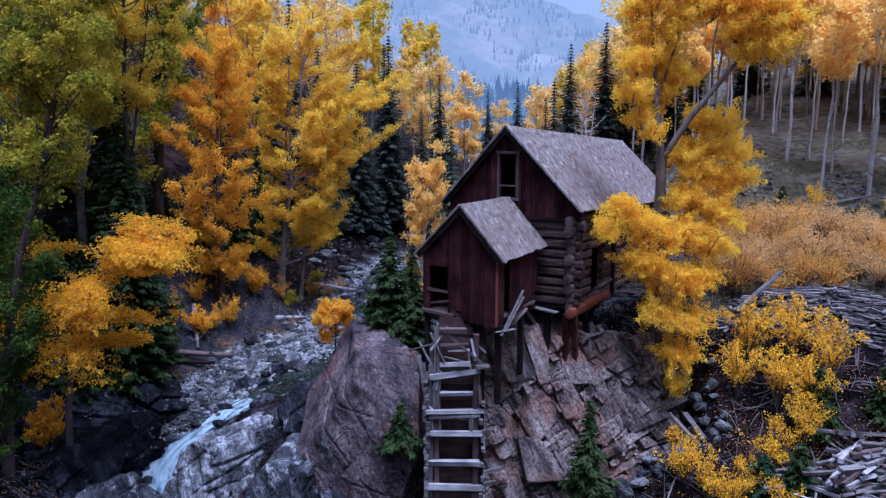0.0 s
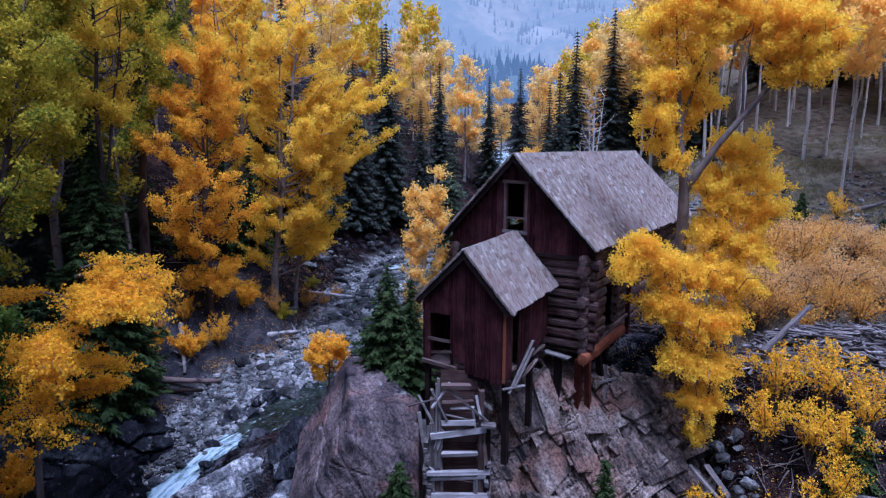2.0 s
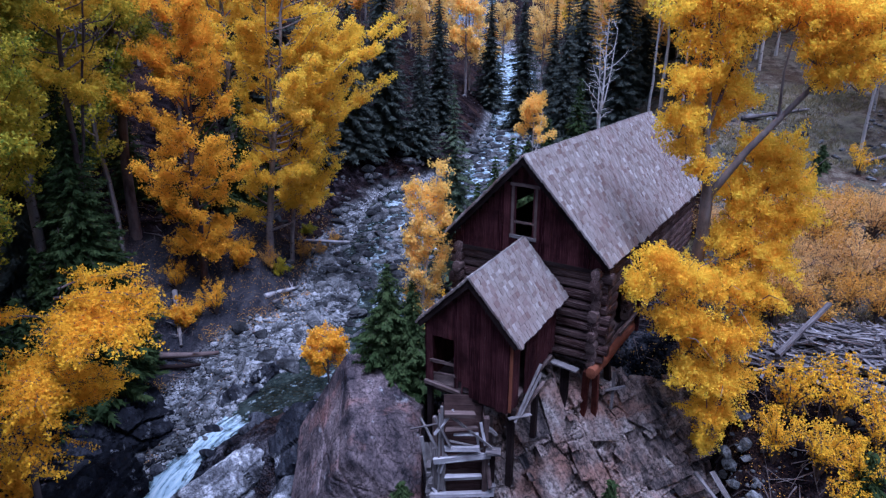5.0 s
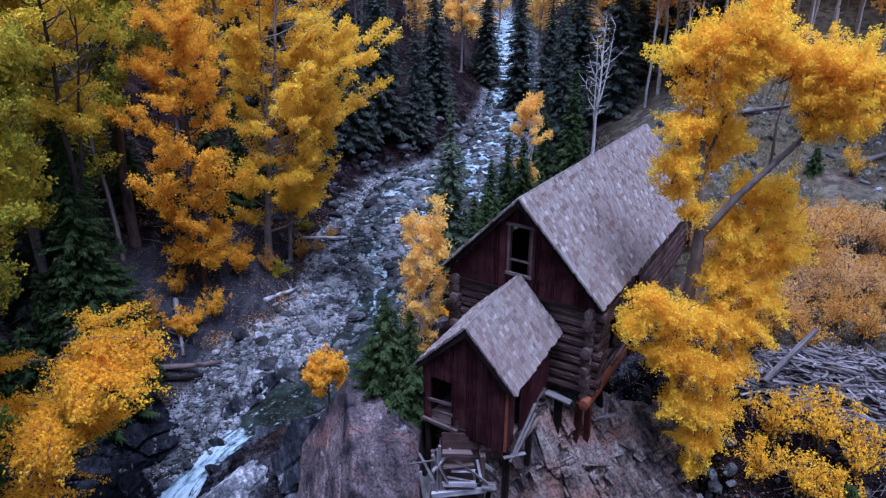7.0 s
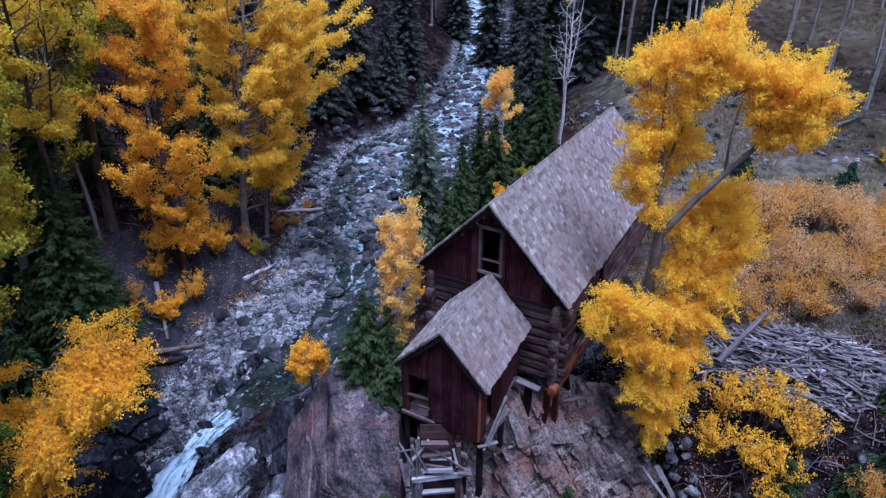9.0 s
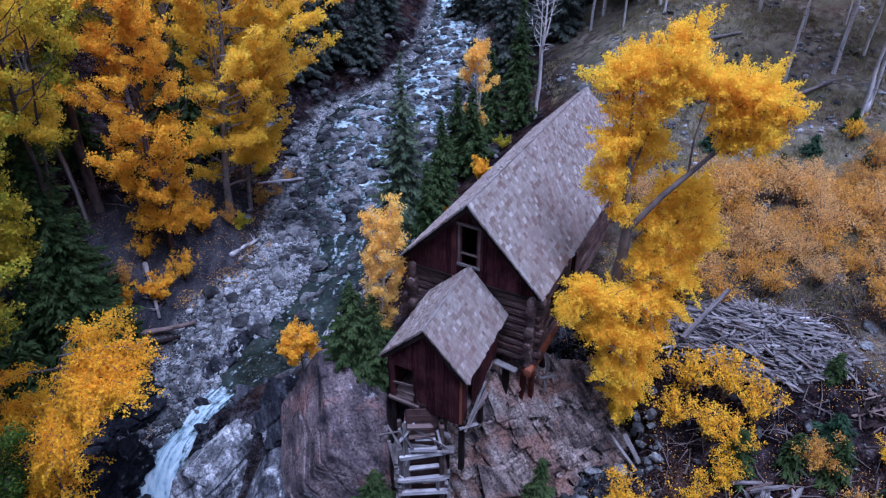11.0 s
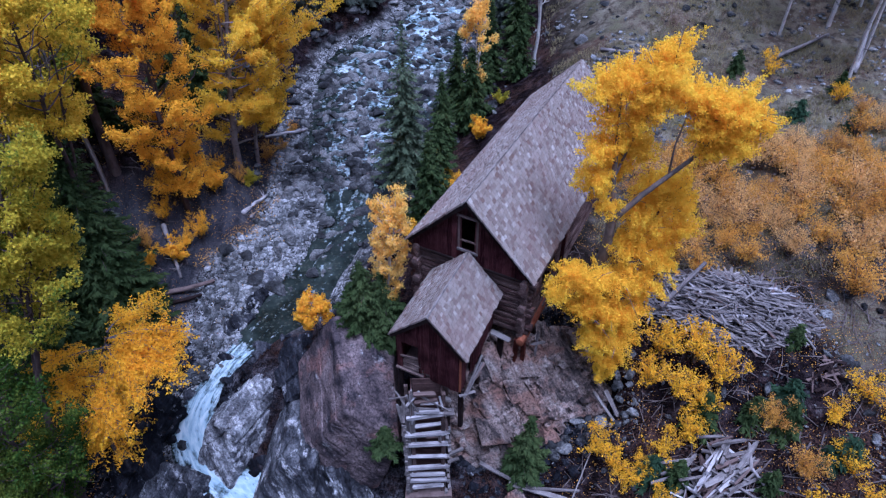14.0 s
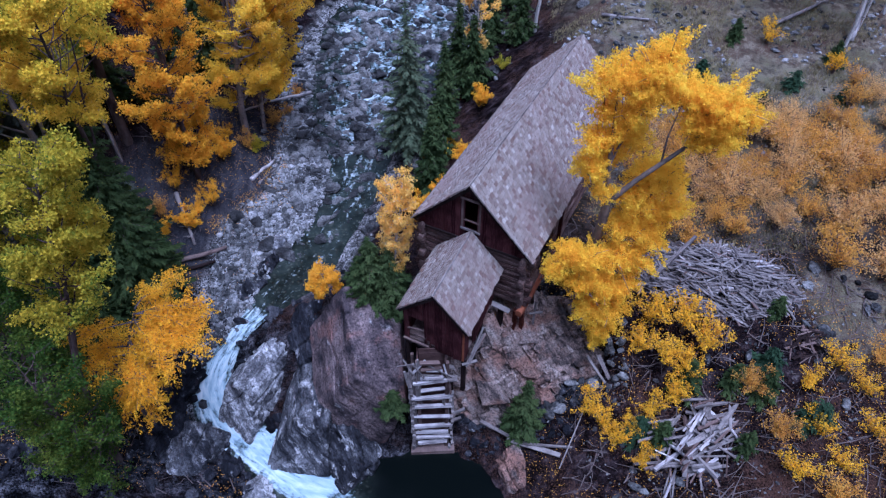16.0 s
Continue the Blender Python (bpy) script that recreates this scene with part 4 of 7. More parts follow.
_r = np.random.default_rng(45)
_x, _y = _r.uniform(6.5, 10.4, 300), _r.uniform(22.6, 26.0, 300)
_k = _r.random(300) < smooth(22.4, 24.0, _y)
stones("cliff_rubble", _x[_k], _y[_k], .06 + .28 * _r.random(_k.sum()) ** 3, WET, "broken grey blocks at the side of the cliff", 46, 1, .2, flat=.8)
_x, _y = _r.uniform(2.0, 8.0, 260), _r.uniform(21.8, 24.6, 260)
stones("cliff_rubble", _x, _y, .05 + .25 * _r.random(260) ** 4, DARKROCK, "broken stones at the cliff's foot", 47, 1, .2)


# ---- the mill ----
def shingles(rng, origin, along_v, down, length, slope_len, exposure, width, normal):
    """Boxes of shingles on a roof plane, from the eave up, as a list of (length, width, thickness, pose)."""
    out = []
    o, a, d, n = (Vector(q) for q in (origin, along_v, down, normal))
    rows = int(slope_len / exposure)
    for r in range(rows + 1):
        s = slope_len - r * exposure + rng.normal(0, 0.012)
        p = -0.04 + rng.uniform(-width, 0)
        while p < length + 0.03:
            w = width * rng.uniform(0.6, 1.4)
            p1 = min(p + w, length + 0.05)
            if p1 - max(p, -0.05) > 0.03:
                w2 = p1 - max(p, -0.05)
                c = (max(p, -0.05) + p1) / 2
                drop = rng.normal(0, 0.018) + (0.05 if rng.random() < 0.04 else 0)
                L = exposure * 1.55
                mid = max(s - exposure * 0.72 + drop, L / 2 - 0.03)
                m = Matrix((d, a, n)).transposed().to_4x4()
                m.translation = o + a * c + d * mid + n * (0.042 + rng.uniform(0, 0.014))
                m = m @ Matrix.Rotation(rng.normal(0.150, 0.020), 4, 'Y') @ Matrix.Rotation(rng.normal(0, 0.02), 4, 'Z')
                out.append((L, w2 - 0.016, 0.058, m))
            p = p1
    return out


def roof_half(parent, name, apex_f, apex_b, eave_f, eave_b, exposure, width, rng, singles=False):
    af, ab, ef, eb = (Vector(q) for q in (apex_f, apex_b, eave_f, eave_b))
    a = (ab - af).normalized()
    d = (ef - af)
    d = (d - a * d.dot(a)).normalized()
    n = a.cross(d)
    if n.z < 0:
        n = -n
    slope = (ef - af).dot(d)
    length = (ab - af).length
    st = Stack()
    m = Matrix((d, a, n)).transposed().to_4x4()
    m.translation = af + a * length / 2 + d * slope / 2 - n * 0.015
    deck = plank(name, slope - 0.02, length - 0.02, 0.05, m, DARK_WOOD, parent, jitter=0)
    pieces = shingles(rng, af, a, d, length, slope, exposure, width, n)
    if singles:
        for L, w, t, pm in pieces:
            solid("shingle", Stack().box(L, w, t, pm).mesh("shingle"), SHINGLE, deck)
    else:
        for L, w, t, pm in pieces:
            st.box(L, w, t, pm)
        tagged(solid("shingles", st.mesh("shingles"), SHINGLE, deck), kind="stuff")
    # fascia board under the front edge
    fm, fl = along(af + a * 0.03 - n * 0.10 + d * 0.02, ef + a * 0.03 - n * 0.10)
    plank("fascia", fl, 0.05, 0.14, fm, DARK_WOOD, deck)
    return deck


def log(parent, a, b, r, rng, mat=None, name="log"):
    a, b = np.array(a, float), np.array(b, float)
    n = max(4, int(np.linalg.norm(b - a) / 0.8))
    t = np.linspace(0, 1, n)[:, None]
    p = a + (b - a) * t + rng.normal(0, 0.014, (n, 3))
    rad = r * (1 + rng.normal(0, 0.06, n)) * np.linspace(1.06, 0.94, n)
    rad0 = np.concatenate([[0.001, rad[0] * 0.92], rad[1:-1], [rad[-1] * 0.92, 0.001]])
    p0 = np.concatenate([p[:1], p, p[-1:]])
    e = (b - a) / np.linalg.norm(b - a)
    p0[1] += e * 0.02
    p0[-2] -= e * 0.02
    rad0 = np.concatenate([[0.001], rad, [0.001]])
    v, f, uv = tube_arrays([(p0, rad0)], 14, .80)
    uv = uv + rng.random(2) * 10
    return solid(name, raw_mesh(name, v, f, uv), mat or LOG_WOOD, parent)


def mill():
    rng = np.random.default_rng(5)
    top = thing("mill", MILL, "old wooden mill of logs and dark boards on a cliff", "building")
    HL, HR, ZA, ZB, BACK = 2.82, 3.15, 16.86, 16.45, 14.4
    drop_l, drop_r = 2.98, 3.13
    # roof
    roof_half(top, "roof", (0, -0.06, ZA), (0, BACK, ZB), (HR, -0.06, ZA - drop_r), (HR, BACK, ZB - drop_r), 0.19, 0.20, rng)
    roof_half(top, "roof", (0, -0.06, ZA), (0, BACK, ZB), (-HL, -0.06, ZA - drop_l), (-HL, BACK, ZB - drop_l), 0.19, 0.20, rng)
    for sx in (-1, 1):
        m, ln = along((0.075 * sx, -0.08, ZA + 0.02), (0.075 * sx, BACK + 0.02, ZB + 0.02), 0.78 * sx)
        plank("ridge_board", ln, 0.15, 0.025, m, GREY_WOOD, top)
    # log walls
    WL, WR, FRONT, REAR, Z0, C = -2.45, 2.68, 0.42, 13.9, 10.05, 0.365
    front = new("front_wall")
    front.parent = top
    right = new("side_wall")
    right.parent = top
    left = new("side_wall")
    left.parent = top
    rear = new("rear_wall")
    rear.parent = top
    for k in range(10):
        z = Z0 + C * (k + 0.5)
        r = 0.186 + rng.normal(0, 0.010)
        log(front, (WL - 0.35 - rng.uniform(0, .15), FRONT, z + rng.normal(0, .01)), (WR + 0.28 + rng.uniform(0, .22), FRONT, z), r, rng)
        log(rear, (WL - 0.3, REAR, z - .3), (WR + 0.3, REAR, z - .3), r, rng)
        zs = z - C / 2 + 0.02
        for wall, u in ((left, WL), (right, WR)):
            r = 0.184 + rng.normal(0, 0.010)
            a, b = FRONT - 0.3 - rng.uniform(0, .22), REAR + 0.3
            if wall is right and 1 <= k <= 5:
                log(wall, (u, a, zs), (u, 2.2, zs), r, rng)
                log(wall, (u, 3.7, zs), (u, b, zs - .15), r, rng)
            else:
                log(wall, (u, a, zs), (u, b, zs - .15), r, rng)
    for k in range(10):
        z = Z0 + C * k + 0.02
        m, ln = along((WL, FRONT, z), (WR, FRONT, z))
        plank("chinking", ln, 0.10, 0.10, m, DARK_WOOD, front)
        for wall, u in ((left, WL), (right, WR)):
            m, ln = along((u, 3.7 if wall is right and 1 <= k <= 5 else FRONT, z + C / 2), (u, REAR, z + C / 2 - .15))
            plank("chinking", ln, 0.10, 0.10, m, DARK_WOOD, wall)
    # gable boards, with the loft opening
    for back in (False, True):
        wall = new("gable_wall")
        wall.parent = top
        v, zt = (0.2, ZA) if not back else (BACK - 0.15, ZB)
        u = -2.62
        while u < 2.9:
            w = rng.uniform(0.15, 0.25)
            c = u + w / 2
            zr = zt - 0.10 - abs(c) * (drop_r / HR if c > 0 else drop_l / HL) - 0.5 * w
            zb = 13.42 + rng.normal(0, 0.03) + (0 if not back else -0.4)
            spans = [(zb, zr)]
            if not back and -0.36 < c < 0.40:
                spans = [(zb, 14.16), (15.84, zr)]
            for lo, hi in spans:
                if hi - lo > 0.08:
                    m, ln = along((c, v + rng.normal(0, 0.006), lo), (c, v + rng.normal(0, 0.006), hi), rng.normal(0, .03))
                    plank("board", ln, w - 0.008, 0.03, m, OLD_WOOD, wall, rng, 0.004)
            u += w
        if not back:
            for a, b, wd in (((-0.40, v - .03, 14.1), (-0.40, v - .03, 15.9), .09), ((0.44, v - .03, 14.1), (0.44, v - .03, 15.9), .09)):
                m, ln = along(a, b)
                plank("window_frame", ln, wd, 0.05, m, BROWN_WOOD, wall)
            for a, b, wd, mt in (((-0.5, v - .05, 15.92), (0.55, v - .05, 15.90), .10, BROWN_WOOD), ((-0.46, v - .07, 14.12), (0.50, v - .07, 14.10), .10, GREY_WOOD), ((-0.36, v, 14.62), (0.40, v, 14.62), .07, BROWN_WOOD)):
                m, ln = along(a, b)
                plank("window_sill", ln, 0.06, wd, m, mt, wall)
    # a sill log and skirting under the gable
    m, ln = along((WL, .2, 13.40), (WR + .1, .2, 13.40))
    plank("tie_beam", ln, 0.14, 0.12, m, DARK_WOOD, front)
    # floor
    m, ln = along((0.1, FRONT, 9.98), (0.1, REAR, 9.9))
    plank("floor", ln, WR - WL, 0.12, m, BROWN_WOOD, top, jitter=0)
    # stained beam under the side wall, with its round end
    log(top, (WR + 0.12, -0.05, 9.86), (WR + 0.20, 4.6, 9.92), 0.20, rng, RED_BOARD, "sill_beam")
    # posts under the overhanging corner
    for a, b, w, mt in (((1.84, .2, 5.8), (1.86, .05, 9.9), .24, DARK_WOOD), ((2.30, .9, 5.6), (2.58, .2, 9.8), .2, RED_POST), ((2.74, 1.1, 5.6), (2.84, .4, 9.8), .2, RED_POST),
                        ((2.9, 2.0, 8.0), (2.8, 1.5, 9.8), .2, DARK_WOOD), ((-1.9, .35, 7.4), (-1.9, .3, 10.0), .22, DARK_WOOD), ((-2.4, 2.4, 8.0), (-2.4, 2.4, 10.0), .22, DARK_WOOD)):
        m, ln = along(a, b)
        plank("post", ln, w, w, m, mt, top)
    m, ln = along((0.7, .5, 9.7), (2.6, .55, 7.35))
    plank("brace", ln, 0.2, 0.08, m, BROWN_WOOD, top)
    m, ln = along((1.4, -.05, 9.95), (2.35, -.1, 9.85))
    plank("cap_board", ln, 0.28, 0.06, m, GREY_WOOD, top)
    m, ln = along((3.3, 1.0, 8.1), (3.15, 1.5, 9.3))
    plank("prop", ln, 0.10, 0.05, m, GREY_WOOD, top)
    m, ln = along((3.0, 1.1, 8.7), (3.6, 1.3, 8.95))
    plank("prop", ln, 0.12, 0.05, m, GREY_WOOD, top)
    # balcony post and rail on the cliff side
    m, ln = along((3.05, 4.2, 9.6), (3.05, 4.2, 13.2))
    plank("post", ln, 0.16, 0.16, m, OLD_WOOD, top)
    m, ln = along((3.05, 2.0, 10.5), (3.05, 5.0, 10.55))
    plank("rail", ln, 0.08, 0.12, m, LOG_WOOD, top)
    return top


def shack():
    rng = np.random.default_rng(6)
    top = thing("lean_to_shed", pose(0.58, 23.07, 0, 0, 0, -29.5), "dark board shed with shingled gable roof below the mill", "shed")
    HL, HR, ZA, LEN = 1.76, 1.62, 14.08, 3.95
    dl, dr = 1.75, 1.78
    roof_half(top, "roof", (0, -0.02, ZA), (0, LEN, ZA + .04), (HR, -0.02, ZA - dr), (HR, LEN, ZA - dr + .1), 0.17, 0.19, rng, True)
    roof_half(top, "roof", (0, -0.02, ZA), (0, LEN, ZA + .04), (-HL, -0.02, ZA - dl), (-HL, LEN, ZA - dl + .1), 0.17, 0.19, rng)
    for sx in (-1, 1):
        m, ln = along((0.05 * sx, -0.04, ZA + 0.03), (0.05 * sx, LEN, ZA + 0.07), 0.8 * sx)
        plank("ridge_board", ln, 0.11, 0.02, m, GREY_WOOD, top)
    WL, WR, FV, BV = -1.52, 1.40, 0.14, 3.6
    front = new("front_wall")
    front.parent = top
    u = WL
    k = 0
    while u < WR - 0.02:
        w = min(rng.uniform(0.14, 0.24), WR - u)
        c = u + w / 2
        zr = ZA - 0.10 - abs(c) * (dr / HR if c > 0 else dl / HL) - w * .5
        zb = 10.28 - 0.28 * smooth(-1, 1.4, c) + rng.normal(0, 0.05)
        spans = [(zb, zr)]
        if -1.30 < c < -0.50:
            spans = [(11.95, zr)]
        elif -0.42 < c < -0.05:
            spans = [(zb + 0.32, zr)]
        mt = RED_BOARD if c > 1.25 else OLD_WOOD
        for lo, hi in spans:
            m, ln = along((c, FV + rng.normal(0, .008), lo), (c, FV + rng.normal(0, .008), hi), rng.normal(0, .03))
            plank("board", ln, w - .01, 0.03, m, mt, front, rng, 0.004)
        if rng.random() < 0.5 and not -1.4 < c < -0.4:
            m, ln = along((u, FV - .03, zb + .1), (u, FV - .03, zr + .05))
            plank("batten", ln, 0.035, 0.02, m, OLD_WOOD if rng.random() < .7 else BROWN_WOOD, front, rng, 0.003)
        u += w
    # opening: jambs, rails and a broken floor edge
    for a, b, w, t, mt in (((-1.34, .15, 10.3), (-1.34, .15, 12.0), .10, .06, OLD_WOOD), ((-.50, .15, 10.3), (-.50, .15, 12.0), .08, .06, OLD_WOOD), ((-1.36, .1, 11.1), (-.5, .3, 11.0), .06, .10, BROWN_WOOD),
                           ((-1.36, .25, 10.55), (-.5, .1, 10.75), .05, .08, BROWN_WOOD), ((-1.55, .05, 10.32), (-.3, .05, 10.22), .10, .12, BROWN_WOOD)):
        m, ln = along(a, b)
        plank("frame_board", ln, w, t, m, mt, front)
    for side in (0, 1):
        wall = new("side_wall")
        wall.parent = top
        u = WR if side else WL
        v = FV
        while v < BV:
            w = rng.uniform(0.15, 0.25)
            zb = 10.1 + rng.normal(0, .05) + (0.5 * smooth(1.0, 3.4, v) if side else 0)
            lo, hi = zb, ZA - (dr if side else dl) + 0.14
            if not (side and 0.55 < v + w / 2 < 1.05):
                m, ln = along((u + rng.normal(0, .006), v + w / 2, lo), (u, v + w / 2, hi), 1.571)
                plank("board", ln, w - .01, 0.03, m, OLD_WOOD, wall, rng, 0.004)
            v += w
    m, ln = along((-.05, .2, 10.25), (-.05, 3.6, 10.25))
    plank("floor", ln, 2.85, 0.08, m, BROWN_WOOD, top, jitter=0)
    for u, v, z0, w, mt in ((-1.45, .25, 7.9, .16, DARK_WOOD), (1.3, .4, 7.2, .18, DARK_WOOD), (-1.4, 3.0, 7.5, .18, DARK_WOOD), (1.2, 2.6, 7.6, .18, DARK_WOOD)):
        m, ln = along((u, v, z0), (u, v, 10.3))
        plank("post", ln, w, w, m, mt, top)
    for a, b in (((-1.6, .25, 10.12), (1.5, .25, 10.0)), ((-1.6, 3.2, 10.12), (1.5, 3.2, 10.12))):
        m, ln = along(a, b)
        plank("joist", ln, 0.14, 0.16, m, DARK_WOOD, top)
    # boards hanging loose from the side door
    for a, b, w, mt in (((1.55, .1, 9.75), (1.75, 1.5, 11.1), .08, GREY_WOOD), ((1.65, .25, 9.9), (1.85, 1.3, 10.9), .07, GREY_WOOD), ((1.5, .6, 9.9), (1.9, 1.1, 10.5), .09, BROWN_WOOD), ((1.35, .05, 9.85), (1.9, .5, 9.95), .13, GREY_WOOD), ((1.6, .9, 9.95), (1.8, 1.7, 10.4), .1, BROWN_WOOD)):
        m, ln = along(a, b)
        plank("loose_board", ln, w, 0.035, m, mt, top)
    return top


def shaft():
    rng = np.random.default_rng(8)
    top = thing("timber_shaft", pose(0.42, 23.2, 0, 0, 0, -2), "grey timber shaft with rungs running down the cliff to the pool", "shaft")
    # lining boards at the back
    z = 1.7
    while z < 9.9:
        h = rng.uniform(0.22, 0.34)
        m, ln = along((-.55, .02 + rng.normal(0, .015), z + h / 2), (.62, .02 + rng.normal(0, .015), z + h / 2), 1.571)
        plank("lining_board", ln, h - .012, 0.04, m, LINING, top, rng, 0.005)
        z += h
    for x in (-.62, .66):
        z = 1.7
        while z < 9.6:
            h = rng.uniform(0.2, 0.34)
            if rng.random() < 0.9:
                m, ln = along((x, -.35, z + h / 2), (x, .5, z + h / 2 + rng.normal(0, .02)), 1.571)
                plank("side_board", ln, h - .012, 0.04, m, LINING, top, rng, 0.006)
            z += h
    # uprights
    for x, y, z0, z1, w, mt, dx in ((-.86, -.45, 1.5, 8.6, .15, GREY_WOOD, .04), (-.62, -.42, 1.5, 9.9, .16, BROWN_WOOD, -.02), (.70, -.42, 1.5, 9.7, .16, BROWN_WOOD, .05), (.92, -.40, 1.5, 8.6, .15, DARK_WOOD, .05),
                                    (-.86, .6, 1.5, 9.0, .15, BROWN_WOOD, 0), (.92, .6, 1.5, 9.0, .15, BROWN_WOOD, 0), (-.5, -.5, 6.2, 10.1, .07, GREY_WOOD, -.1), (-.72, -.55, 6.8, 9.9, .06, GREY_WOOD, .06)):
        m, ln = along((x, y, z0), (x + dx, y, z1))
        plank("post", ln, w, w, m, mt, top, rng, .01)
    # rungs across the front
    for z, x0, x1, t, sag in ((8.72, -.45, .55, .15, .04), (8.30, -.85, 1.05, .17, .26), (7.6, -.5, .5, .12, 0), (6.92, -.95, 1.0, .13, -.02), (6.80, -.95, .9, .10, .10), (6.12, -.95, .98, .17, .02), (5.10, -1.0, .92, .18, .02),
                              (4.15, -1.02, .92, .19, 0), (3.50, -1.02, .92, .18, .05), (2.95, -1.0, .92, .17, .0), (2.4, -.85, .75, .18, .02), (9.35, -.5, .5, .10, 0), (9.85, -.55, .4, .14, .03)):
        m, ln = along((x0 + rng.normal(0, .06), -.56 + rng.normal(0, .035), z - sag / 2 + rng.normal(0, .035)), (x1 + rng.normal(0, .07), -.56 + rng.normal(0, .035), z + sag / 2 + rng.normal(0, .035)), rng.normal(0, .16))
        plank("rung", ln, 0.15, t, m, PALE_WOOD if z < 9 else BROWN_WOOD, top, rng, .012)
    # cribbing ends at both sides
    for x in (-.98, .98):
        z = 1.8
        while z < (8.0 if x < 0 else 7.4):
            h = rng.uniform(.12, .18)
            m, ln = along((x + rng.normal(0, .04), -.62 - rng.uniform(0, .12), z + h / 2), (x + rng.normal(0, .05), .7, z + h / 2))
            plank("crib_beam", ln, .14, h, m, GREY_WOOD, top, rng, .01)
            z += h + (rng.uniform(.02, .1) if x < 0 else rng.uniform(.15, .5))
    for a, b, w, t, mt in (((-.3, -.5, 9.75), (.95, -.62, 8.75), .07, .07, GREY_WOOD), ((.75, -.6, 8.62), (1.2, -.62, 8.60), .34, .09, GREY_WOOD), ((.8, -.4, 9.3), (1.05, -.3, 9.05), .2, .08, GREY_WOOD), ((-1.3, .1, 9.3), (-.7, -.4, 8.4), .08, .05, GREY_WOOD),
                           ((-1.6, -.1, 9.0), (-.7, -.2, 9.3), .06, .05, GREY_WOOD), ((-1.25, -.3, 8.9), (-.95, -.5, 6.9), .10, .05, GREY_WOOD), ((-1.1, -.2, 8.6), (-.9, -.6, 5.6), .12, .05, GREY_WOOD), ((.7, -.3, 4.5), (1.7, .1, 4.55), .12, .12, GREY_WOOD), ((.7, -.4, 4.1), (1.5, -.2, 4.2), .14, .12, GREY_WOOD)):
        m, ln = along(a, b)
        plank("loose_timber", ln, w, t, m, mt, top, rng, .008)
    # broken boards wedged in the head of the shaft and down its edges
    for _ in range(16):
        x, z, L = rng.uniform(-1.0, 1.0), rng.uniform(6.4, 9.6), rng.uniform(.5, 1.3)
        a = rng.normal(1.57, .35) if abs(x) > .5 else rng.normal(0, .3)
        m, ln = along((x - math.cos(a) * L / 2, -.5 - rng.uniform(0, .14), z - math.sin(a) * L / 2), (x + math.cos(a) * L / 2, -.42 - rng.uniform(0, .14), z + math.sin(a) * L / 2), rng.normal(0, .4))
        plank("broken_board", ln, rng.uniform(.05, .13), .03, m, (GREY_WOOD, BROWN_WOOD, PALE_WOOD)[rng.integers(0, 3)], top, rng, .01)
    m, ln = along((-1.15, -.55, 1.62), (1.15, -.55, 1.62))
    plank("base_beam", ln, .5, .25, m, BROWN_WOOD, top, rng, .01)
    return top


mill()
shack()
shaft()


# ---- trees ----
def sprays(rng, twigs, n, size, sigma=0.13, droop=0.3, corners=3):
    """Leaves strung along twigs, given as rows of start, end and weight."""
    tw = np.asarray(twigs, float)
    w = np.linalg.norm(tw[:, 3:6] - tw[:, :3], axis=1) * tw[:, 6]
    pick = rng.choice(len(tw), n, p=w / w.sum())
    t = rng.uniform(0.05, 1.08, n)[:, None]
    c = tw[pick, :3] + (tw[pick, 3:6] - tw[pick, :3]) * t
    c = c + np.clip(rng.normal(size=(n, 3)), -2.3, 2.3) * sigma * (1.25 - .5 * t)
    return leaf_arrays(c, size, rng, droop, corners=corners)


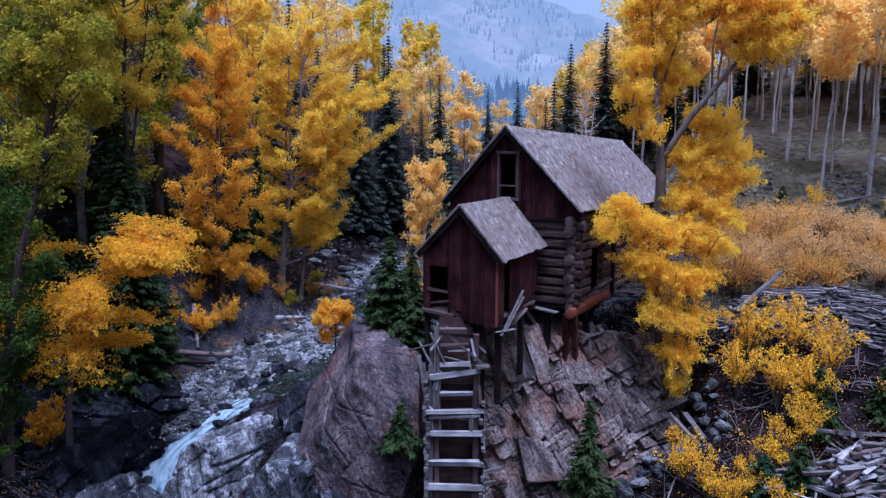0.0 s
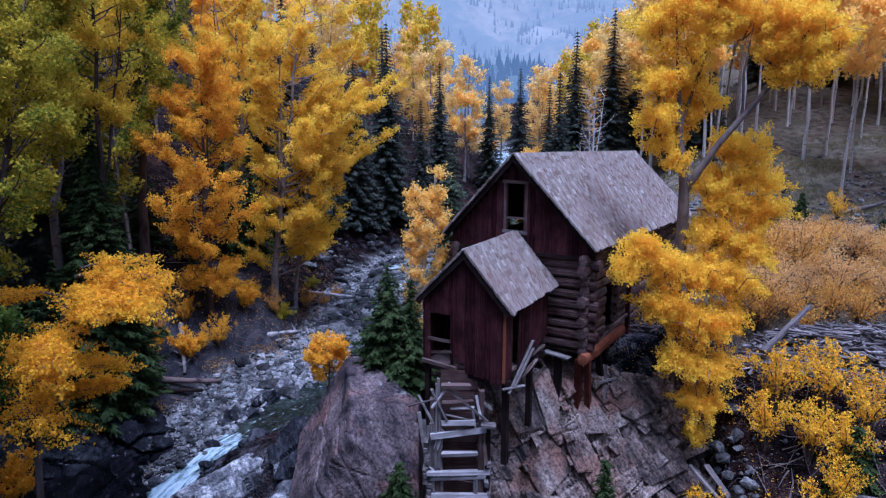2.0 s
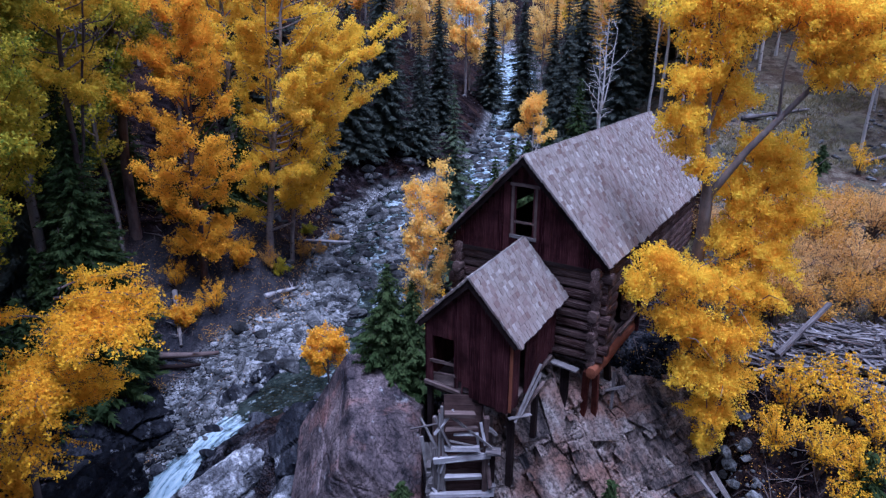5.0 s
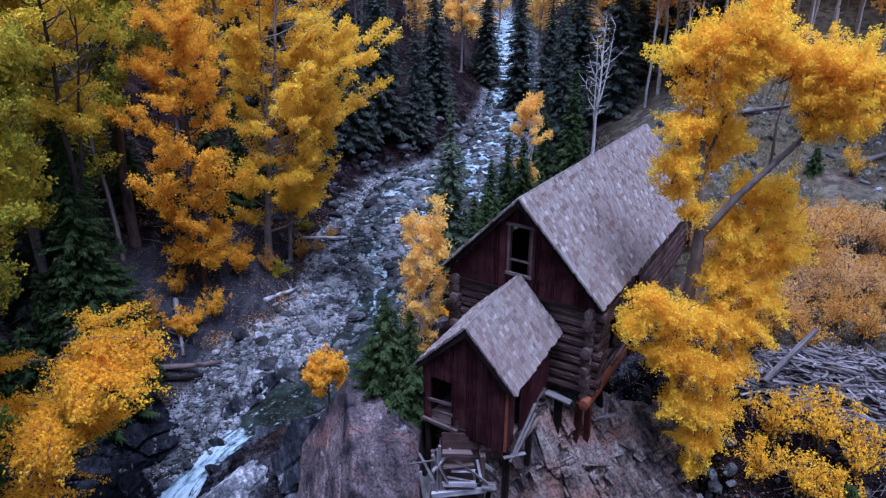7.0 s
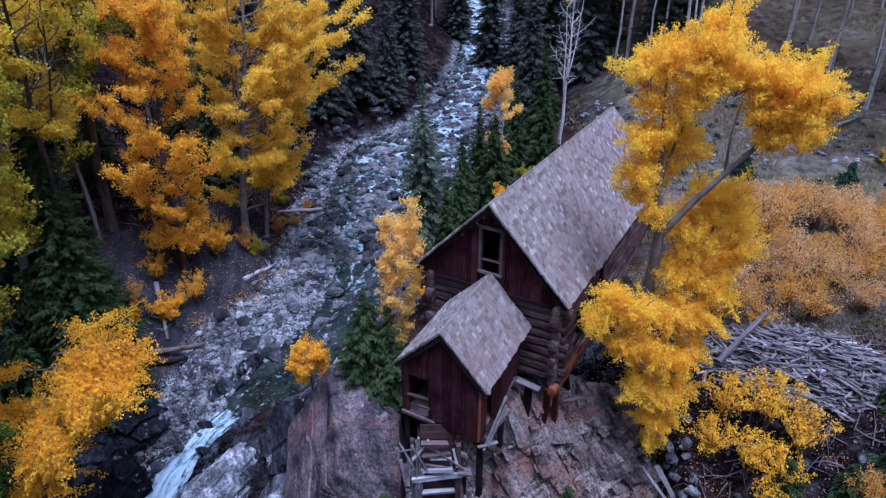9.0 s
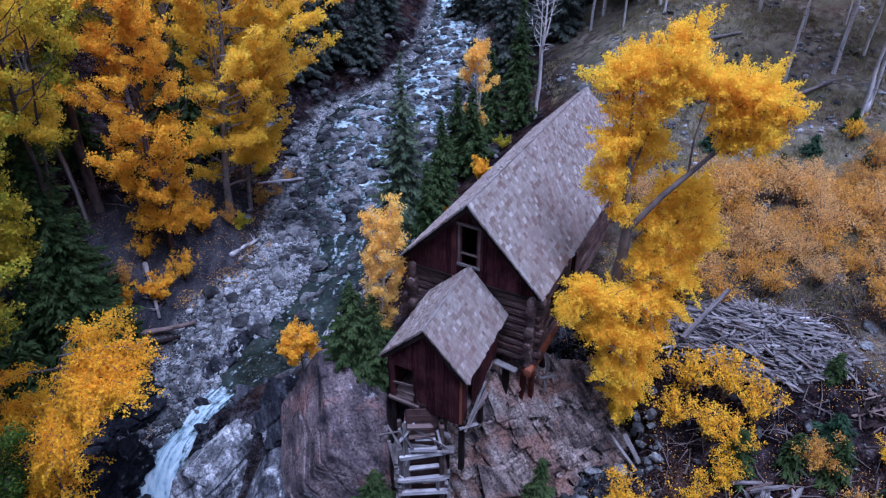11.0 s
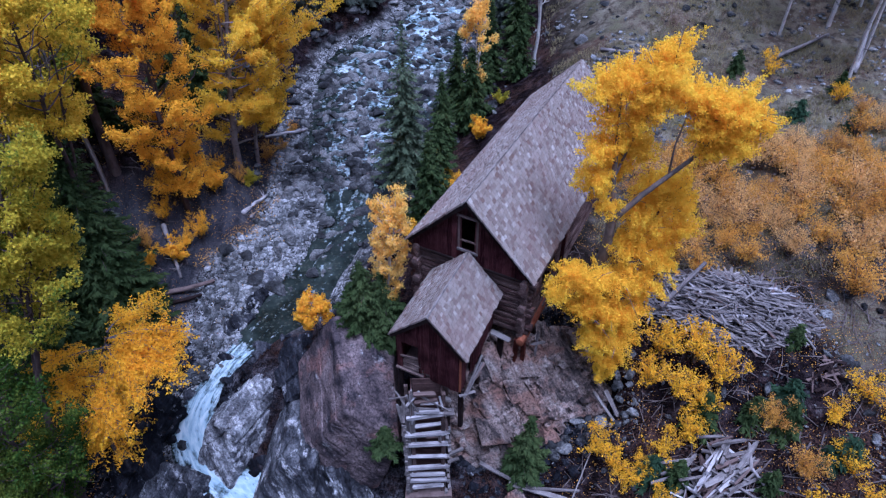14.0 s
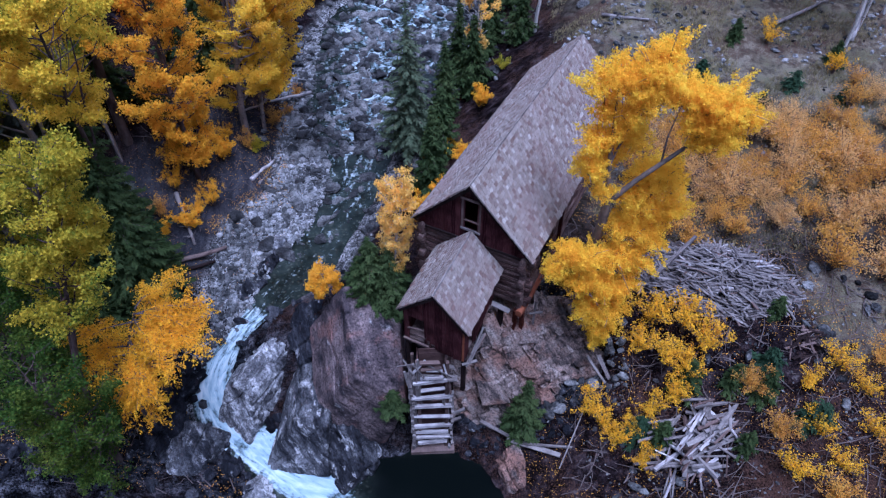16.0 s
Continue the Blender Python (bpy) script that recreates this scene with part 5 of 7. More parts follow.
def branching(rng, h, r0, crown0, spread, nb, lift=46, wander=0.35, lean=(0, 0), peak=0.35, gaps=0.40, forks=1, bias=(0, 0), tubes=0.5, twig=1.0, fill=5.5, low=.22):
    """Trunk, forks and rising limbs as tubes, and the twigs that carry leaves."""
    n = 10
    t = np.linspace(0, 1, n)
    trunk = np.stack([lean[0] * t ** 1.5, lean[1] * t ** 1.5, h * t], 1)
    trunk[2:, :2] += np.cumsum(rng.normal(0, wander * h / 60, (n - 2, 2)), 0)
    paths = [(trunk, r0 * (1 - 0.92 * t) + 0.012)]
    stems = [(trunk, t)]
    for k in range(forks):
        q0, a = rng.uniform(.3, .5), rng.uniform(0, 6.28)
        tt = np.linspace(q0, rng.uniform(.82, .95), 7)
        u = (tt - q0) / (1 - q0)
        p = np.stack([np.interp(tt, t, trunk[:, i]) for i in range(3)], 1)
        p[:, 0] += math.cos(a) * spread * .45 * u ** .7
        p[:, 1] += math.sin(a) * spread * .45 * u ** .7
        paths.append((p, r0 * .55 * (1 - tt) + .012))
        stems.append((p, tt))
    rows = []
    for k in range(nb):
        q = crown0 + (0.99 - crown0) * ((k + rng.random()) / nb)
        c = (q - crown0) / (1 - crown0)
        prof = (c / peak) ** 0.55 if c < peak else max(0, (1 - c) / (1 - peak)) ** 0.6
        az = k * 2.4 + rng.normal(0, 0.5)
        L = spread * (low + (1 - low) * prof) * rng.uniform(0.6, 1.2) * max(.35, 1 + bias[0] * math.cos(az) + bias[1] * math.sin(az))
        st, tt = stems[0] if rng.random() < .6 else stems[rng.integers(0, len(stems))]
        p0 = np.array([np.interp(q, tt, st[:, i]) for i in range(3)])
        up0, up1 = radians(lift - 22 + rng.normal(0, 10)), radians(lift + 14 + rng.normal(0, 10))
        s = np.linspace(0, 1, 6)[:, None]
        el = up0 + (up1 - up0) * s
        step = np.concatenate([np.cos(el) * math.cos(az), np.cos(el) * math.sin(az), np.sin(el)], 1) * L / 5
        path = p0 + np.concatenate([np.zeros((1, 3)), np.cumsum(step[1:], 0)]) + rng.normal(0, 0.035 * L, (6, 3)) * s
        rr = max(0.016, r0 * 0.36 * (1 - 0.75 * q))
        paths.append((path, rr * (1 - 0.85 * s[:, 0]) + 0.005))
        for j in range(max(5, int(L * fill))):
            f = rng.uniform(.18, 1.0) ** .8
            b0 = np.array([np.interp(f, s[:, 0], path[:, i]) for i in range(3)])
            a2 = az + rng.choice([-1, 1]) * rng.uniform(0.2, 1.5)
            l2 = twig * rng.uniform(0.45, 1.15) * (1.15 - .35 * f)
            e = np.array([math.cos(a2) * .85, math.sin(a2) * .85, rng.uniform(-.25, .75)]) * l2
            rows.append((*b0, *(b0 + e), rng.uniform(.5, 1.3)))
    rows = np.array(rows)
    k = rng.uniform(0, 90)
    m = (rows[:, :3] + rows[:, 3:6]) / 2
    keep = vnoise(m[:, 0] * .62 + k, m[:, 1] * .62, m[:, 2] * .8, 19) > gaps
    rows = rows[keep]
    for r in rows[rng.random(len(rows)) < tubes]:
        a, b = r[:3], r[3:6]
        paths.append((np.array([a, (a + b) / 2 + rng.normal(0, .04, 3), b]), np.array([.014, .009, .003])))
    return paths, rows


def tree_thing(name, m, label, category, paths, twigs, n, leaf, bark, leaves, rng, group="", droop=0.3, sides=7, corners=3, sigma=.13):
    top = thing(name, m, label, category, group)
    v, f, uv = tube_arrays(paths, sides)
    solid("trunk", raw_mesh("trunk", v, f, uv, True), bark, top)
    if n:
        v, f = sprays(rng, twigs, n, leaf, sigma, droop, corners)
        solid("crown", raw_mesh("crown", v, f), leaves, top)
    return top


def spruce(name, m, h, base_r, seed, label, group="", mat=None, density=1.0, start=0.06, fine=1.0):
    rng = np.random.default_rng(seed)
    top = thing(name, m, label, "spruce", group)
    t = np.linspace(0, 1, 8)
    tr = np.stack([0 * t, 0 * t, h * t], 1)
    paths = [(tr, 0.013 * h * (1 - t) + 0.01)]
    C, A, S = [], [], []
    levels = int(h * 3.2 * density) + 8
    for k in range(levels):
        q = start + (0.99 - start) * (k / levels) ** 1.05
        R = base_r * (1 - q) ** 0.85 * rng.uniform(0.8, 1.15) + 0.06
        nbr = 8 if R > 0.9 else 6
        a0 = rng.uniform(0, 6.28)
        for j in range(nbr):
            az = a0 + j * 6.283 / nbr + rng.normal(0, .2)
            L = R * rng.uniform(0.6, 1.15)
            steps = max(2, int(L / 0.24 * density * fine))
            s = (np.arange(steps) + rng.random(steps) * .6) / steps
            dirv = np.array([math.cos(az), math.sin(az), 0])
            side = np.array([-dirv[1], dirv[0], 0])
            for q2 in s:
                p = np.array([0, 0, q * h]) + dirv * L * q2 + np.array([0, 0, -0.38 * L * q2 + 0.16 * L * q2 ** 3])
                for sg in (-1, 1, -.4, .5)[:2 if fine == 1 else 4]:
                    C.append(p + side * sg * 0.15 * (1.1 - q2) * L + rng.normal(0, .03, 3))
                    A.append(dirv * 0.7 + side * sg * 0.75 + np.array([0, 0, -0.35 + rng.normal(0, .2)]))
                    S.append((0.18 + 0.22 * L * (1 - 0.5 * q2)) / fine ** .8)
            if R > 0.8 and j % 3 == 0 and fine > 1:
                paths.append((np.array([[0, 0, q * h], [*(dirv[:2] * L * .5), q * h - .14 * L], [*(dirv[:2] * L * .95), q * h - .24 * L]]), np.array([.02, .012, .004])))
    C, A, S = np.array(C), np.array(A), np.minimum(np.array(S), 0.55)
    A /= np.linalg.norm(A, axis=1)[:, None]
    n = len(C)
    B = np.cross(A, np.array([0, 0, 1.0]) + rng.normal(0, .45, (n, 3)))
    B /= np.linalg.norm(B, axis=1)[:, None] + 1e-9
    s = (S * rng.uniform(.7, 1.2, n))[:, None]
    wide = .30 if fine > 1 else .17
    V = np.stack([C - A * s * .45 + B * s * wide, C - A * s * .45 - B * s * wide, C + A * s * .9], 1).reshape(-1, 3)
    v, f, uv = tube_arrays(paths, 4)
    solid("trunk", raw_mesh("trunk", v, f, uv, True), BARK, top)
    solid("crown", raw_mesh("crown", V, np.arange(3 * n).reshape(-1, 3)), mat or NEEDLE, top)
    return top


def on_ground(x, y, turn=0.0, scale=1.0, sink=0.15):
    return pose(x, y, at_ground(x, y) - sink, 0, 0, turn) @ Matrix.Scale(scale, 4)


def scaled_copy(ob, m):
    c = copy_thing(ob, m)
    c.matrix_basis = m
    return c


def cottonwood():
    """The big golden tree beside the mill: a leaning trunk, a long side limb, and foliage in separate clouds."""
    rng = np.random.default_rng(11)
    b = np.array([8.7, 27.3, 7.6])
    P = lambda *q: np.array(q) - b
    paths = [(np.array([P(8.7, 27.3, 7.4), P(8.75, 27.2, 9.5), P(8.5, 27.0, 12.0), P(8.55, 26.7, 14.3), P(8.4, 26.4, 15.8), P(8.15, 26.4, 17.4), P(7.95, 26.3, 19.4), P(7.7, 26.2, 21.6)]), np.array([.32, .28, .25, .22, .18, .12, .08, .02])),
             (np.array([P(8.45, 26.4, 15.6), P(8.8, 26.2, 16.3), P(9.3, 26.0, 17.2), P(9.95, 25.8, 18.1), P(10.7, 25.6, 19.1), P(11.2, 25.3, 20.2), P(11.9, 25.2, 21.2)]), np.array([.13, .125, .115, .10, .08, .05, .02])),
             (np.array([P(8.1, 26.4, 17.6), P(8.6, 26.6, 19.2), P(9.1, 26.5, 20.8), P(9.4, 26.4, 22.4)]), np.array([.06, .05, .035, .012])),
             (np.array([P(10.0, 25.8, 18.2), P(9.9, 25.7, 19.6), P(10.1, 25.7, 21.2)]), np.array([.05, .035, .012])),
             (np.array([P(8.6, 27.0, 11.0), P(9.5, 26.6, 13.0), P(10.2, 26.6, 15.0), P(10.8, 26.7, 16.8)]), np.array([.12, .09, .06, .02])),
             (np.array([P(8.5, 27.0, 11.6), P(7.4, 26.0, 12.8), P(6.3, 25.2, 13.6)]), np.array([.09, .06, .02])),
             (np.array([P(8.7, 27.2, 9.4), P(9.4, 26.0, 10.6), P(9.9, 25.6, 11.6)]), np.array([.10, .07, .02])),
             (np.array([P(8.7, 27.2, 9.0), P(9.1, 26.0, 9.2), P(9.1, 25.3, 8.0), P(9.0, 25.2, 6.9)]), np.array([.07, .05, .035, .012])),
             (np.array([P(8.5, 27.0, 12.3), P(9.4, 26.2, 13.6), P(10.3, 26.0, 14.2)]), np.array([.08, .05, .02]))]
    # foliage clouds: round the top, along the upper trunk, beside the trunk, and hanging at the foot
    crown_top = [(7.4, 26.8, 21.3, 1.1), (8.0, 26.6, 21.8, 1.0), (9.0, 26.3, 22.0, 1.2), (9.9, 26.0, 21.4, 1.2), (9.5, 26.5, 22.7, .9), (9.0, 26.2, 21.0, 1.0), (10.9, 25.6, 21.2, 1.15), (11.7, 25.3, 21.2, 1.05), (11.5, 25.3, 20.3, 1.0), (10.7, 25.5, 20.3, .8), (12.3, 25.2, 20.3, .65)]
    crown_mid = [(7.3, 26.2, 19.3, .9), (8.5, 26.8, 19.1, 1.0), (7.1, 26.0, 18.1, .85), (8.2, 26.9, 18.0, .95), (9.2, 26.9, 18.7, .75), (7.6, 26.5, 17.3, .7), (10.8, 26.8, 16.9, 1.0), (11.3, 26.8, 15.9, 1.05), (10.1, 26.8, 16.0, 1.1), (11.2, 26.5, 14.8, 1.15), (9.8, 26.5, 15.0, 1.0), (10.5, 26.2, 13.8, 1.2), (9.9, 26.7, 17.1, .8), (9.3, 26.5, 15.7, .75), (9.2, 26.4, 14.3, .8)]
    crown_low = [(6.6, 25.2, 14.0, .9), (6.1, 25.0, 13.2, .7), (7.6, 25.4, 13.3, .95), (9.0, 25.7, 13.0, 1.1), (10.2, 25.8, 12.6, .95), (7.5, 25.2, 11.9, 1.1), (8.8, 25.3, 11.3, 1.25), (9.9, 25.5, 11.2, .95), (8.2, 25.2, 10.0, 1.0), (9.4, 25.3, 9.7, 1.05), (9.0, 25.2, 8.4, .95), (9.0, 25.2, 7.1, .6), (9.6, 26.2, 14.3, .8)]
    crown_mid += [(7.9, 26.0, 16.6, .6), (8.4, 26.2, 20.4, .8), (11.9, 25.2, 19.6, .85), (11.0, 25.4, 19.5, .7), (12.6, 25.1, 20.6, .6), (7.5, 26.5, 20.4, .7)]
    clouds = crown_top + crown_mid + crown_low
    twigs = []
    for x, y, z, r in clouds:
        c = np.array((x, y, z)) - b
        hang = z < 14.5
        for _ in range(int(26 + 46 * r * r)):
            d = rng.normal(size=3) * (1, 1, .8)
            d /= np.linalg.norm(d)
            p = c + d * r * rng.uniform(.05, .62) * (1, 1, .9)
            e = d * (.8, .8, .55) + np.array((0, 0, -.30 if hang else .28)) + rng.normal(0, .3, 3)
            twigs.append((*p, *(p + e * r * rng.uniform(.28, .62)), rng.uniform(.6, 1.2)))
        for _ in range(3):
            d = rng.normal(size=3) * r * .7
            paths.append((np.array([c - (0, 0, r * .6), c + d * .5, c + d]), np.array([.025, .016, .005])))
    return tree_thing("cottonwood_tree", pose(*b), "tall golden cottonwood tree with a leaning side limb", "tree", paths, twigs, 195000, 0.066, POPLARBARK, HERO, rng, droop=0.6, sigma=.09)


cottonwood()


def leafy(name, x, y, h, r0, crown0, spread, nb, n, leaf, bark, leaves, seed, label, group="", base=None, turn=0.0, sides=6, sigma=.13, **shape):
    rng = np.random.default_rng(seed)
    paths, tw = branching(rng, h, r0, crown0, spread, nb, **shape)
    m = on_ground(x, y, turn) if base is None else pose(x, y, base, 0, 0, turn)
    return tree_thing(name, m, label, "tree", paths, tw, n, leaf, bark, leaves, rng, group, sides=sides, sigma=sigma)


G = "autumn trees on the far bank"
leafy("cottonwood_tree", -14.7, 21.6, 16.6, .18, .58, 2.9, 46, 38000, 0.085, BARK, LIME, 101, "yellow-green cottonwood tree beside the rapids", G, peak=.4, lean=(2.6, 1.8), bias=(.25, .2), low=.3)
leafy("alder_tree", -14.4, 20.2, 9.5, .14, .08, 2.6, 46, 24000, 0.085, BARK, GREENLEAF, 111, "dark green alder below the cottonwood", G, peak=.4, low=.5)
leafy("alder_tree", -16.4, 23.2, 11.0, .14, .08, 2.6, 46, 24000, 0.085, BARK, GREENLEAF, 112, "dark green alder on the rocky bank", G, peak=.4, low=.5)
leafy("cottonwood_tree", -18.0, 24.6, 21.0, .26, .28, 4.4, 50, 42000, 0.10, BARK, LIME, 110, "tall yellow-green tree above the rapids", G, peak=.5)
leafy("cottonwood_tree", -15.6, 32.6, 19.4, .20, .62, 3.2, 42, 38000, 0.09, BARK, YELLIME, 102, "golden cottonwood tree on the rocky bank", G, lift=36, lean=(2.4, -3.6))
leafy("cottonwood_tree", -17.8, 33.2, 20.5, .26, .34, 4.0, 46, 36000, 0.105, GREYBARK, LIME, 103, "tall yellow-green tree on the wooded slope", G)
leafy("cottonwood_tree", -13.3, 40.0, 14.8, .19, .06, 3.3, 66, 54000, 0.088, BARK, ORANGE, 104, "orange autumn tree above the gravel bar", G, peak=.5, gaps=.42, low=.5, lift=38)
leafy("cottonwood_tree", -17.2, 41.0, 21.0, .30, .42, 4.8, 50, 44000, 0.105, BARK, LIME, 105, "tall golden tree with a dark crooked trunk", G, forks=2)
leafy("cottonwood_tree", -10.9, 45.0, 18.6, .24, .10, 4.6, 92, 90000, 0.100, GREYBARK, YELLOW, 106, "broad golden tree at the river's bend", G, lean=(2.2, 1.0), peak=.5, bias=(.55, 0), forks=2, gaps=.37, lift=34, low=.45)
leafy("cottonwood_tree", -9.9, 46.4, 14.5, .14, .20, 3.2, 50, 34000, 0.098, GREYBARK, YELLOW, 107, "golden tree leaning over the river", G, lean=(3.0, 0), bias=(.7, 0), low=.45)
leafy("cottonwood_tree", -21.5, 37.0, 22.0, .28, .30, 4.8, 44, 28000, 0.13, BARK, LIME, 108, "yellow-green tree in the dark wood", G, tubes=.2)
leafy("cottonwood_tree", -14.5, 51.5, 20.0, .26, .25, 4.4, 48, 34000, 0.12, GREYBARK, YELLOW, 109, "tall golden tree on the hillside", G, tubes=.2)

# the bright small tree that reaches out over the water
def reaching_tree():
    rng = np.random.default_rng(77)
    stem = np.array([(0, 0, 0), (.1, 0, 1.8), (.35, .1, 3.6), (.8, .15, 5.4), (1.5, .2, 7.2), (2.2, .2, 8.6)])
    paths, twigs = [(stem, np.array([.15, .13, .11, .09, .06, .02]))], []
    for i in range(30):
        q = rng.uniform(.40, 1.0)
        p0 = np.array([np.interp(q, np.linspace(0, 1, 6), stem[:, k]) for k in range(3)])
        az = radians(rng.uniform(-75, 75) if rng.random() < .8 else rng.uniform(100, 260))
        L = rng.uniform(1.8, 3.9) * (1 if abs(az) < 1.4 else .7)
        t = np.linspace(0, 1, 5)[:, None]
        path = p0 + np.array([math.cos(az), math.sin(az) * .8, 0]) * L * t + np.array([0, 0, 1]) * L * (.28 * t - .36 * t ** 2) + rng.normal(0, .06, (5, 3))
        paths.append((path, np.array([.045, .034, .024, .014, .005])))
        for _ in range(int(L * 11)):
            f = rng.uniform(.15, 1.0)
            b0 = np.array([np.interp(f, np.linspace(0, 1, 5), path[:, k]) for k in range(3)])
            a2 = az + rng.normal(0, .8)
            e = np.array([math.cos(a2), math.sin(a2), rng.uniform(-.22, .3)]) * rng.uniform(.35, 1.0)
            twigs.append((*b0, *(b0 + e), rng.uniform(.5, 1.3)))
            paths.append((np.array([b0, b0 + e * .5, b0 + e]), np.array([.010, .007, .003])))
    for i in range(110):
        c = np.array([rng.uniform(-1.0, 1.8), rng.uniform(-2.4, 1.0), rng.uniform(3.2, 6.6)])
        e = np.array([rng.normal(0, .5), rng.normal(0, .5), rng.uniform(-.5, .2)])
        twigs.append((*c, *(c + e), rng.uniform(.5, 1.2)))
        if i % 4 == 0:
            paths.append((np.array([stem[2], (stem[2] + c) / 2, c]), np.array([.03, .02, .006])))
    tree_thing("maple_tree", pose(-13.9, 23.9, 4.9), "bright orange small tree reaching over the rapids", "tree", paths, twigs, 44000, .074, TWIG, AMBER, rng, G, sides=4, sigma=.09)


reaching_tree()

# proto trees for the woods further off
def wood_proto(seed, h, leaves, bark, n, leaf, spread, crown0, label, r0=.15, nb=24, sigma=.2, fill=3.0, twig=1.3, **shape):
    return leafy("aspen_tree", 0, 0, h, r0, crown0, spread, nb, n, leaf, bark, leaves, seed, label, base=0, sides=3, sigma=sigma, tubes=.12, fill=fill, twig=twig, **shape)


def plant(protos, spots, seed, lo=.85, hi=1.2, group=""):
    rng = np.random.default_rng(seed)
    used = set()
    for k, (x, y) in enumerate(spots):
        p = protos[k % len(protos)]
        m = on_ground(x, y, rng.uniform(0, 360), rng.uniform(lo, hi), 0.2)
        if p.name not in used:
            used.add(p.name)
            p.matrix_basis = m
            if group:
                p["group"] = group
        else:
            c = scaled_copy(p, m)
            if group:
                c["group"] = group


def scatter(n, x0, x1, y0, y1, seed, gap=2.0):
    rng = np.random.default_rng(seed)
    out = []
    for _ in range(n * 30):
        p = (rng.uniform(x0, x1), rng.uniform(y0, y1))
        if all((p[0] - a) ** 2 + (p[1] - b) ** 2 > gap * gap for a, b in out):
            out.append(p)
        if len(out) == n:
            break
    return out


far_y = [wood_proto(201, 15, YELLOW, GREYBARK, 12000, .125, 2.8, .30, "golden aspen tree in the woods", nb=34), wood_proto(202, 17, YELLIME, GREYBARK, 12000, .125, 3.0, .28, "yellow-green aspen tree in the woods", nb=34),
         wood_proto(203, 14, ORANGE, BARK, 11000, .125, 2.6, .28, "orange aspen tree in the woods", nb=34), wood_proto(204, 16, LIME, GREYBARK, 12000, .125, 3.1, .28, "broad golden aspen in the woods", nb=34)]
plant(far_y, scatter(18, -42, -17, 38, 70, 301, 4.2) + scatter(8, -36, -19, 18, 38, 302, 4.4), 303, .9, 1.3, "woods on the hillside")
grove = [wood_proto(211, 14, HAZED_GOLD, WHITEBARK, 3200, .20, 2.0, .56, "white-trunked aspen with golden top", .14), wood_proto(212, 13, PEACH, WHITEBARK, 3000, .20, 1.9, .60, "white-trunked aspen with pale orange top", .12),
         wood_proto(213, 15, HAZED_GOLD, WHITEBARK, 3200, .20, 2.1, .58, "slender white-trunked aspen with golden top", .13)]
plant(grove, scatter(60, 21, 56, 47, 76, 311, 1.6) + scatter(14, 16, 26, 58, 74, 312, 2.0) + scatter(14, 24, 46, 64, 80, 315, 2.6) + [(29.5, 43.5), (31.0, 45.0), (33.5, 46.5)], 313, .85, 1.25, "aspen grove on the hillside")
mid = [wood_proto(221, 11, HAZED_GOLD, GREYBARK, 6000, .17, 2.4, .25, "golden aspen tree beside the upper river"), wood_proto(222, 9, PEACH, GREYBARK, 5200, .17, 2.0, .25, "pale orange tree beside the upper river")]
plant(mid, [(-1.5, 90), (3, 97), (18, 88), (24, 98), (-7, 104), (26, 80), (28, 90), (8, 120), (16, 118), (-10, 92), (-14, 84), (22, 110), (34, 100), (0, 128), (30, 120), (-6, 140), (12, 145), (24, 140), (38, 130)], 323, .9, 1.5, "trees along the upper river")

distant = [wood_proto(231, 14, HAZED_GOLD, GREYBARK, 2000, .30, 2.9, .2, "distant golden aspen up the valley", nb=18, sigma=.3), wood_proto(232, 13, PEACH, GREYBARK, 2000, .30, 2.7, .2, "distant pale orange aspen up the valley", nb=18, sigma=.3), wood_proto(233, 15, YELLIME, GREYBARK, 2000, .30, 2.9, .2, "distant yellow-green aspen up the valley", nb=18, sigma=.3)]
plant(distant, [(x, y) for x, y in scatter(66, -60, 65, 88, 170, 331, 5.6) if abs(x - 10) > 5] + scatter(18, 40, 80, 56, 95, 334, 5.0) + scatter(30, 18, 66, 72, 92, 335, 3.4) + scatter(12, -70, -44, 30, 90, 332, 6.5), 333, .9, 1.4, "woods up the valley")

# spruces
spruce("spruce_tree", on_ground(0.5, 42.6), 12.3, 2.5, 401, "loose grey-green spruce beside the river", density=.85, fine=2.1, start=.16, mat=PINEN)
spruce("spruce_tree", on_ground(-14.9, 31.4), 14.0, 2.7, 411, "dense dark green spruce on the rocky bank", density=1.2, fine=2.2)
spruce("spruce_tree", on_ground(-16.6, 34.2), 15.0, 2.5, 412, "dark green spruce among the bank trees", density=1.2, fine=2.2)
spruce("spruce_tree", pose(-1.3, 27.9, 7.8), 4.4, 1.5, 414, "dense green spruce behind the shed", density=1.6, start=.03, fine=2.3)
spruce("spruce_tree", pose(-2.2, 28.1, 7.4), 5.4, 1.9, 409, "dense green spruce beside the boulder", density=1.6, start=.03, fine=2.3)
spruce("spruce_tree", pose(-3.0, 29.4, 6.6), 3.4, 1.2, 410, "small dense spruce behind the boulder", density=1.6, start=.03, fine=2.3)
big = [spruce("spruce_tree", pose(0, 0, 0), 19, 3.2, 402, "tall dark spruce at the river's edge", density=.85, fine=1.25, mat=HAZED_NEEDLE), spruce("spruce_tree", pose(0, 0, 0), 16, 2.6, 403, "dark pointed spruce in the woods", density=.85, fine=1.25, mat=HAZED_NEEDLE)]
